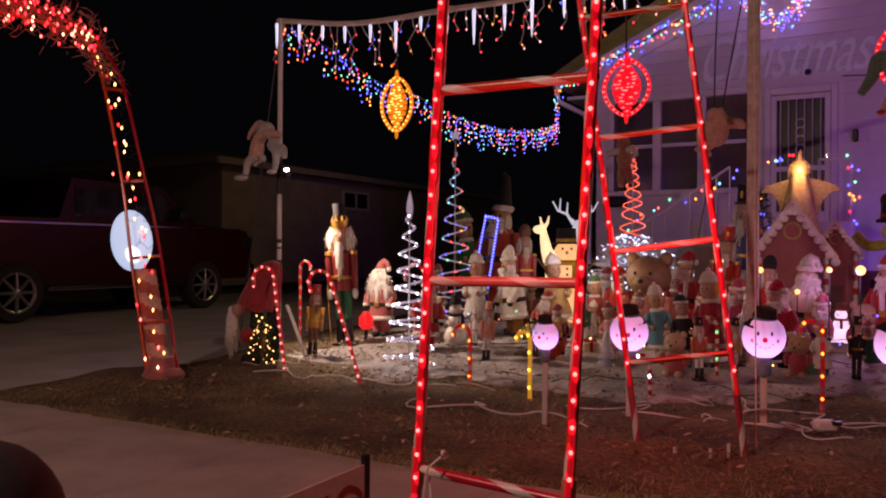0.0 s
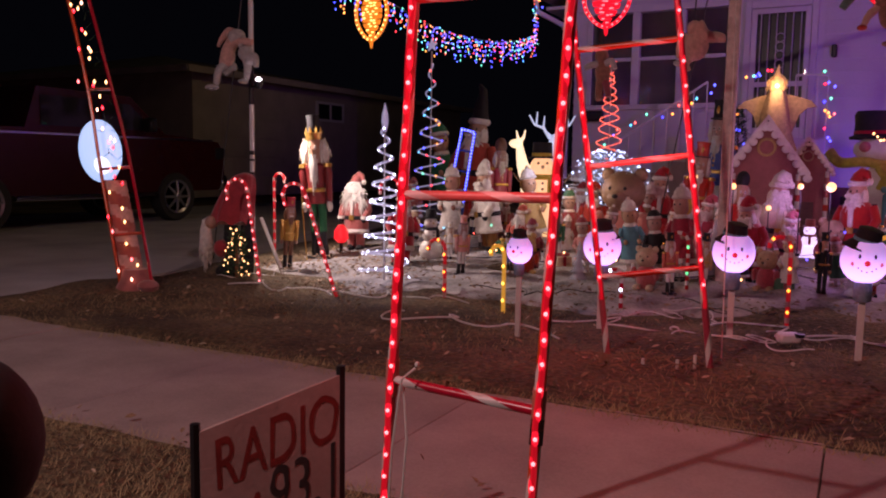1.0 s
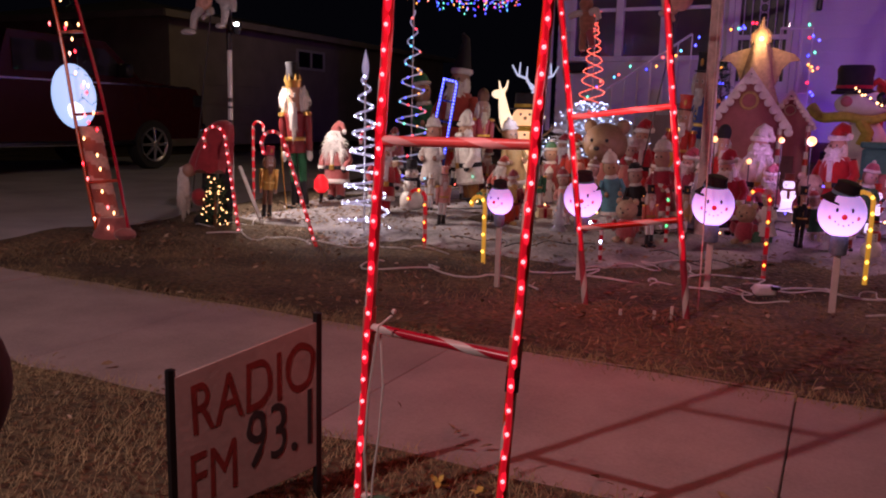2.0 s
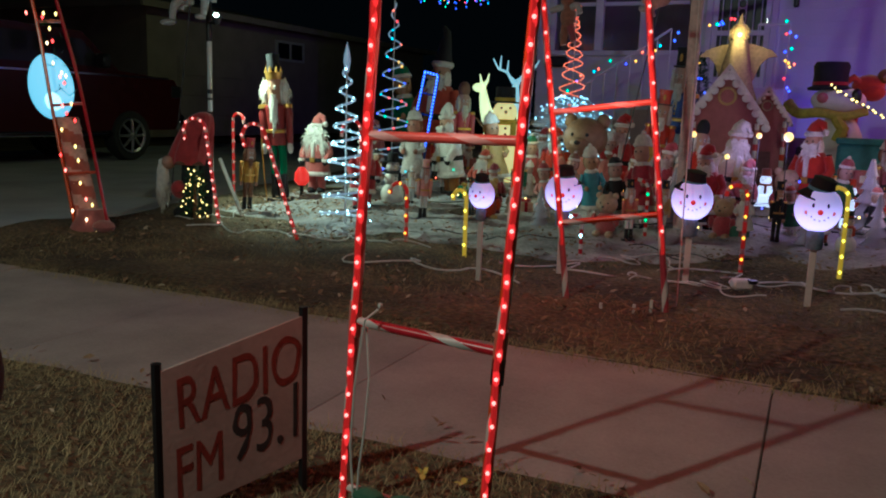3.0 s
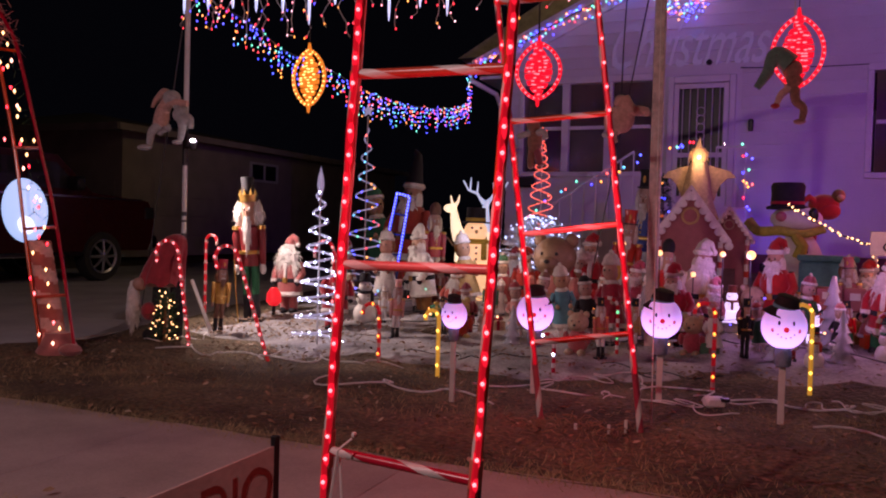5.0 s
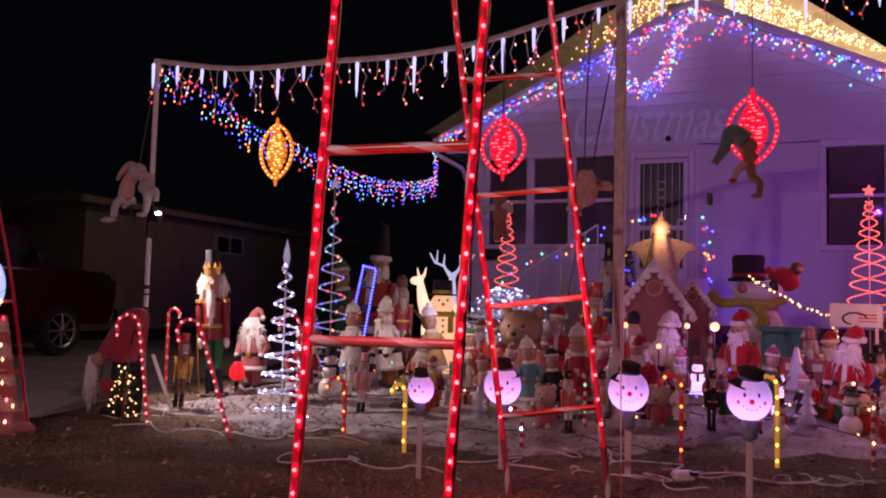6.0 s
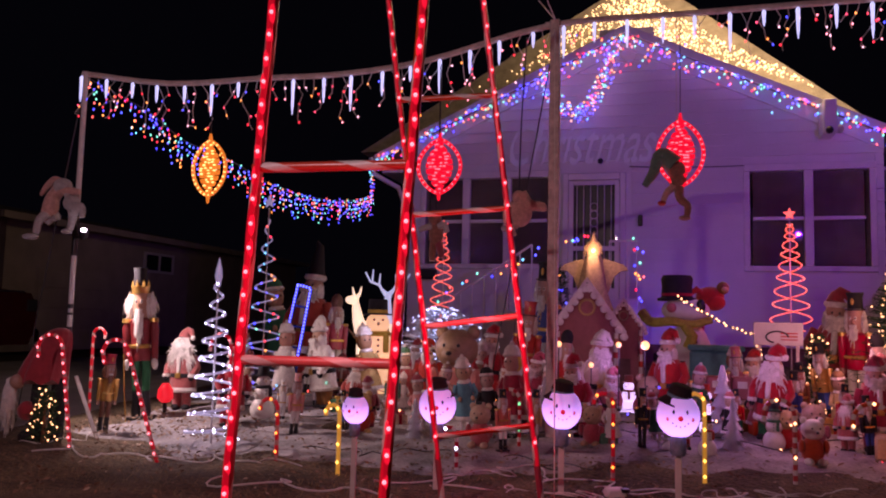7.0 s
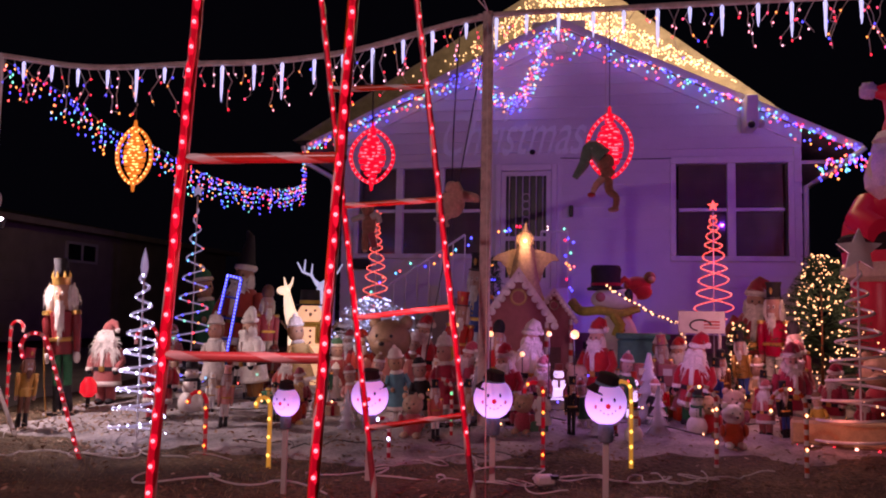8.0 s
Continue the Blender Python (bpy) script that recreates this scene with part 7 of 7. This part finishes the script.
thing("fallen_leaves", "dry brown leaves scattered over lawn and pavement", "leaves", shape=lv, kind="stuff")
gr = Shape()
for i in range(28000):
    if i < 19000:
        x, y = rnd.uniform(-4.2, 1.2), rnd.uniform(0.95, 2.06)
    elif i < 22000:
        x, y = rnd.uniform(-5.4, 3.0), 3.2 + 0.05 * rnd.gauss(0, 1)
    else:
        x, y = rnd.uniform(-5.4, 3.0), 3.2 + 2.4 * rnd.random() ** 1.5
    h, a = rnd.uniform(0.012, 0.042), rnd.uniform(0, 6.28)
    dx, dy = h * math.cos(a), h * math.sin(a)
    gr.add([(x - 0.002, y, 0.0), (x + 0.002, y, 0.0), (x + dx, y + dy, 0.02 + h * rnd.uniform(0.2, 0.9))], [(0, 1, 2)], straw)
thing("dead_grass", "short dead grass blades on the lawn and verge", "grass", shape=gr, kind="stuff")
for k in range(7):
    x, y = -4.6 + 0.95 * k, 4.9 + 0.3 * math.sin(k * 2.1)
    pts = []
    for i in range(34):
        x += 0.035 + 0.06 * math.cos(i * 0.55 + k)
        y += 0.05 * math.sin(i * 0.45 + k * 1.7) * (1 + 0.5 * math.sin(i * 0.2))
        pts.append((x, y, lift(x, y) + 0.035 + 0.012 * math.sin(i * 0.9)))
    thing("extension_cord", "white extension cord lying in loops on the lawn", "cord", "extension cords", shape=Shape().tube(pts, 0.006, wire_white, 5))
for k, (x, y, mat, n) in enumerate(((-1.5, 5.1, wire_white, 44), (-0.95, 4.75, wire_white, 40), (-0.5, 5.15, wire_white, 46), (-2.7, 5.6, wire_dark, 40), (-1.2, 5.75, wire_dark, 44), (0.3, 5.4, wire_white, 40), (-4.9, 5.2, wire_white, 36))):
    pts = []
    for i in range(n):
        a = 0.9 * math.sin(i * 0.31 + k * 1.9) + 0.7 * math.sin(i * 0.13 + k) + (2.2 if i % 23 > 17 else 0)
        x, y = x + 0.04 * math.cos(a), y + 0.028 * math.sin(a)
        pts.append((x, y, lift(x, y) + 0.045 + 0.02 * (y > 5.4) + 0.012 * math.sin(i * 0.7)))
    thing("extension_cord", "thin white cord tangled on the lawn" if mat is wire_white else "thin dark cord lying on the snow blanket", "cord", "extension cords", shape=Shape().tube(smooth_line(pts, 2), 0.0042, mat, 5))
for x, y, h in ((-0.78, 4.12, 0.05), (-0.7, 4.16, 0.075), (-0.95, 4.1, 0.04)):
    thing("plastic_peg", "short white plastic peg pushed into the lawn", "peg", "lawn pegs", (x, y, 0.0), 0, Shape().box((-0.008, -0.005, -0.04), (0.008, 0.005, h), white_plastic, 0.002))
plug = thing("timer_box", "pale outdoor plug box with a black outlet", "plug box", at=(-0.32, 4.95, 0.03), rz=25)
part("case", Shape().box((-0.06, -0.04, 0), (0.06, 0.04, 0.06), white_plastic, 0.012), plug)
part("outlet", Shape().lathe([(0.03, 0), (0.03, 0.02)], black_plastic, (0.05, -0.03, 0.04), 10), plug, "black outlet")

ds = Shape()
for i in range(70):
    x, y, a = rnd.gauss(-0.85, 0.3), rnd.gauss(4.1, 0.12), rnd.uniform(0, 6.28)
    d = Vector((math.cos(a), math.sin(a), rnd.uniform(-0.05, 0.25))) * rnd.uniform(0.03, 0.12)
    ds.tube([(x, y, 0.02), Vector((x, y, 0.03)) + d * 0.5 + Vector((0, 0.01, 0.01)), Vector((x, y, 0.025)) + d], rnd.uniform(0.0015, 0.004), leaf_mat, 4)
thing("dry_stalks", "heap of dry plant stalks at the foot of the arch", "stalks", shape=ds, kind="stuff")

yellow_leaf = surface("yellow_leaf", (0.62, 0.5, 0.10), 0.7, 0, 0.3, 14, 0.2)
for x, y, n in ((-0.880, 1.841, 4), (-0.767, 1.846, 4)):
    yl = Shape()
    for i in range(n):
        m = pose(x, y, 0.032 + 0.004 * i, rnd.uniform(-25, 25), rnd.uniform(-25, 25), 90 * i + rnd.uniform(-20, 20))
        yl.add([m @ Vector(p) for p in ((0, 0, 0), (0.012, -0.009, 0.003), (0.026, -0.006, 0.006), (0.032, 0, 0.003), (0.026, 0.007, 0.006), (0.012, 0.009, 0.003))], [(0, 1, 2, 3), (0, 3, 4, 5)], yellow_leaf)
    thing("fallen_leaf", "yellow lobed leaf lying at the foot of the arch", "leaf", "yellow leaves", shape=yl)

# ---- radio sign on the verge ----
u = Vector((0.2265, 0.2961, 0.1109))
wd = u.length
u.normalize()
nrm = Vector((0.315, -0.241, 0)).normalized()
vv = Vector((0, 0, 1))
base = Vector((-1.366, 1.363, 0.094))
sm = Matrix.Translation(base) @ Matrix((u, vv, nrm)).transposed().to_4x4()
radio = thing("radio_sign", "hand-lettered wooden radio sign between two dark stakes", "sign", shape=None)
part("board", Shape(sm).box((0.02, -0.1, -0.008), (wd, 0.285, 0), sign_board, 0.003), radio, "pale painted board")
for f, top in ((0.012, 0.305), (wd - 0.001, 0.305)):
    a, b = sm @ Vector((f, top, -0.01)), sm @ Vector((f, 0, -0.01))
    b = Vector((a.x, a.y, -0.05))
    part("stake", Shape().tube([b, a], 0.0125, black_plastic, 6), radio, "dark stake")


def lettering(body, size, m, mat, name, parent=None, deep=0.0015, label="", fit=None):
    cu = bpy.data.curves.new("letters", "FONT")
    cu.body, cu.size, cu.extrude, cu.align_x = body, size, deep, "LEFT"
    tmp = bpy.data.objects.new("letters", cu)
    scene.collection.objects.link(tmp)
    me = bpy.data.meshes.new_from_object(tmp.evaluated_get(bpy.context.evaluated_depsgraph_get()))
    bpy.data.objects.remove(tmp)
    me.materials.clear()
    me.materials.append(mat)
    if fit:  # stretched to fill a field (left, foot, right, top)
        xs, ys = [w.co.x for w in me.vertices], [w.co.y for w in me.vertices]
        sx, sy = (fit[2] - fit[0]) / (max(xs) - min(xs)), (fit[3] - fit[1]) / (max(ys) - min(ys))
        me.transform(Matrix.Translation((fit[0] - sx * min(xs), fit[1] - sy * min(ys), 0)) @ Matrix.Diagonal((sx, sy, 1, 1)))
    for w in me.vertices:  # an unsteady brush
        w.co.x += 0.035 * size * noise.noise((w.co.x * 30, w.co.y * 30, 1.7))
        w.co.y += 0.035 * size * noise.noise((w.co.x * 30, w.co.y * 30, 6.1))
    me.transform(m)
    ob = new(name, me)
    ob.parent = parent
    return tagged(ob, label)


flat = sm @ pose(0, 0, 0.0008)
lettering("RADIO", 0.122, flat, sign_red, "lettering", radio, 0.0004, "red-brown painted word", (0.06, 0.122, 0.376, 0.249))
lettering("FM", 0.115, flat, sign_red, "lettering", radio, 0.0004, "red-brown painted word", (0.054, -0.055, 0.168, 0.074))
lettering("93.1", 0.155, flat, sign_black, "lettering", radio, 0.0004, "black painted number", (0.196, -0.03, 0.368, 0.12))
# projected word, built as thin letters that glow faintly by themselves
lettering("Christmas", 0.74, pose(-2.95, 14.165, 3.92, 90, 0, 0) @ Matrix(((0.86, 0.4, 0, 0), (0, 1.5, 0, 0), (0, 0, 1, 0), (0, 0, 0, 1))), glow("projected_script", (0.55, 0.5, 1.0), 0.045, (0.75, 0.75, 0.78)), "lettering", house, 0.006, "projected script, made as pale glowing letters on the gable")

# ---- parked car that the view is taken from, street lamp, neighbour, pickup ----
car = thing("car", "dark parked car at the kerb with a black side mirror", "car", at=(0, 0, -0.14))
part("body", Shape().prism([(-3.0, 0.25), (-3.0, 0.5), (-2.85, 0.62), (-1.35, 0.7), (-1.1, 0.66), (1.3, 0.66), (1.95, 0.62), (2.05, 0.5), (2.05, 0.25)], -1.3, 0.42, black_plastic), car, "dark body below the windows")
part("seat", Shape().box((-0.35, -0.55, 0.66), (0.35, 0.15, 0.74), black_cloth, 0.03), car, "dark seat")
part("bumper", Shape().box((-3.1, -1.25, 0.28), (-2.98, 0.37, 0.46), black_plastic, 0.04), car)
part("headlight", Shape().ball((-2.98, 0.2, 0.54), (0.06, 0.12, 0.06), white_plastic, 10, 7), car)
part("headlight", Shape().ball((-2.98, -1.1, 0.54), (0.06, 0.12, 0.06), white_plastic, 10, 7), car)
part("mirror", Shape().ball((-1.085, 0.66, 0.77), (0.115, 0.1, 0.125), black_cloth, 20, 14).tube([(-1.06, 0.6, 0.72), (-1.02, 0.38, 0.68), (-1.02, 0.3, 0.6)], 0.035, black_plastic, 10), car, "rounded black side mirror")
for x in (-2.2, 0.95):
    for y in (-1.2, 0.36):
        wh = part("wheel", Shape().lathe([(0.2, -0.08), (0.3, -0.09), (0.32, -0.05), (0.32, 0.05), (0.3, 0.09), (0.2, 0.08)], rubber, (x, y, 0.32), 20, turn=Matrix.Rotation(radians(90), 3, "X")), car)
        part("rim", Shape().lathe([(0.2, -0.07), (0.2, 0.07)], grey_metal, (x, y, 0.32), 16, turn=Matrix.Rotation(radians(90), 3, "X")), wh)
sl = thing("street_lamp", "tall street lamp with a warm lit head", "street lamp", at=(-2.63, -2.6, -0.14))
part("pole", Shape().tube([(0, 0, 0), (0, 0, 4.3), (0, 0.1, 4.4), (0, 0.4, 4.42)], 0.05, grey_metal, 10, 0.035), sl)
part("head", Shape().box((-0.12, 0.2, 4.36), (0.12, 0.6, 4.46), grey_metal, 0.03), sl)
nb = thing("neighbour_house", "dark single-storey house beyond the driveway", "house", at=(0, 0, 0))
part("wall", Shape().box((-16.65, 16.5, 0), (-16.4, 33, 3.5), neighbour_wall).box((-30, 16.5, 0), (-16.66, 16.75, 3.5), neighbour_wall), nb, "dim stucco wall")
part("roof", Shape().add([(-31, 15.9, 3.45), (-15.9, 15.9, 3.45), (-15.9, 34, 3.45), (-31, 34, 3.45), (-23.5, 22, 4.9), (-23.5, 28, 4.9)], [(0, 1, 4), (1, 2, 5, 4), (2, 3, 5), (3, 0, 4, 5), (3, 2, 1, 0)], roof_mat), nb, "low dark hipped roof", smooth=False)
part("fascia", Shape().box((-15.93, 15.88, 3.38), (-15.88, 34, 3.56), neighbour_wall).box((-31, 15.86, 3.38), (-15.93, 15.91, 3.56), neighbour_wall), nb, "pale eaves board")
w = part("window", Shape().box((-16.44, 22.2, 2.5), (-16.38, 23.6, 3.0), glass_dark), nb, "small high window with two panes")
for y, z0, z1, y1 in ((22.1, 2.42, 3.08, 22.2), (22.86, 2.5, 3.0, 22.94), (23.6, 2.42, 3.08, 23.7), (22.2, 2.42, 2.5, 23.6), (22.2, 3.0, 3.08, 23.6)):
    part("frame", Shape().box((-16.42, y, z0), (-16.35, y1, z1), white_paint), w)
gd = part("garage_door", Shape().box((-16.42, 17.6, 0), (-16.38, 20.4, 2.3), neighbour_wall), nb, "dim garage door")
for i in range(4):
    part("panel", Shape().box((-16.38, 17.65, 0.05 + 0.56 * i), (-16.35, 20.35, 0.57 + 0.56 * i), neighbour_wall, 0.01), gd)


alloy = surface("alloy_rim", (0.36, 0.36, 0.38), 0.3, 0.8, 0.1, 10, 0)


def pickup():
    p = thing("pickup_truck", "dark red pickup truck parked on the driveway", "truck", at=(-11.4, 8.4, -0.0))
    side = [(-2.75, 0.5), (2.7, 0.5), (2.85, 0.75), (2.85, 1.15), (2.7, 1.36), (1.45, 1.46), (0.75, 2.02), (-0.9, 2.05), (-1.1, 1.46), (-2.8, 1.44)]
    turn = Matrix.Rotation(radians(90), 4, "Z")
    part("body", Shape(turn).prism(side, -0.98, 0.98, car_red), p, "dark red paintwork")
    for a, b in ((-0.85, 0.12), (0.2, 1.2)):
        top = 1.93 if b < 1 else 1.9
        part("side_window", Shape(turn).prism([(a, 1.5), (b, 1.5), (b if b < 1 else 0.72, top), (a, top)], -0.995, -0.982, glass_dark), p)
    part("bumper", Shape(turn).box((2.82, -0.95, 0.5), (3.0, 0.95, 0.76), chrome, 0.04), p, "chrome bumper")
    part("bumper", Shape(turn).box((-2.95, -0.9, 0.5), (-2.76, 0.9, 0.72), chrome, 0.04), p, "chrome bumper")
    part("headlight", Shape(turn).box((2.62, -1.0, 1.05), (2.86, -0.7, 1.26), glass_dark, 0.02), p)
    part("tail_light", Shape(turn).box((-2.82, -0.95, 0.9), (-2.79, -0.8, 1.25), red_paint, 0.01), p)
    part("trim", Shape(turn).box((-2.7, -0.995, 1.37), (2.55, -0.982, 1.395), chrome), p, "chrome side trim")
    part("sill", Shape(turn).box((-1.3, -1.06, 0.42), (1.2, -0.96, 0.5), chrome, 0.02), p, "chrome side step")
    part("mirror", Shape(turn).box((0.95, -1.22, 1.48), (1.1, -1.0, 1.7), black_plastic, 0.03), p, "black door mirror")
    for y in (-1.75, 1.67):
        for sx in (-1, 1):
            wh = part("wheel", Shape(turn).lathe([(0.27, -0.1), (0.39, -0.12), (0.42, -0.06), (0.42, 0.06), (0.39, 0.12), (0.27, 0.1)], rubber, (y, sx * 0.9, 0.41), 28, turn=Matrix.Rotation(radians(90), 3, "X")), p)
            rim = Shape(turn).lathe([(0.25, -0.1), (0.285, -0.125), (0.285, 0.125), (0.25, 0.1)], alloy, (y, sx * 0.9, 0.41), 28, turn=Matrix.Rotation(radians(90), 3, "X"))
            for k in range(8):
                a = 2 * math.pi * k / 8
                rim.tube([(y + 0.05 * math.cos(a), sx * 1.02, 0.41 + 0.05 * math.sin(a)), (y + 0.27 * math.cos(a), sx * 1.0, 0.41 + 0.27 * math.sin(a))], 0.03, alloy, 6, 0.022)
            part("rim", rim.ball((y, sx * 1.02, 0.41), (0.075, 0.03, 0.075), alloy, 12, 8), wh, "bright spoked alloy rim")


pickup()
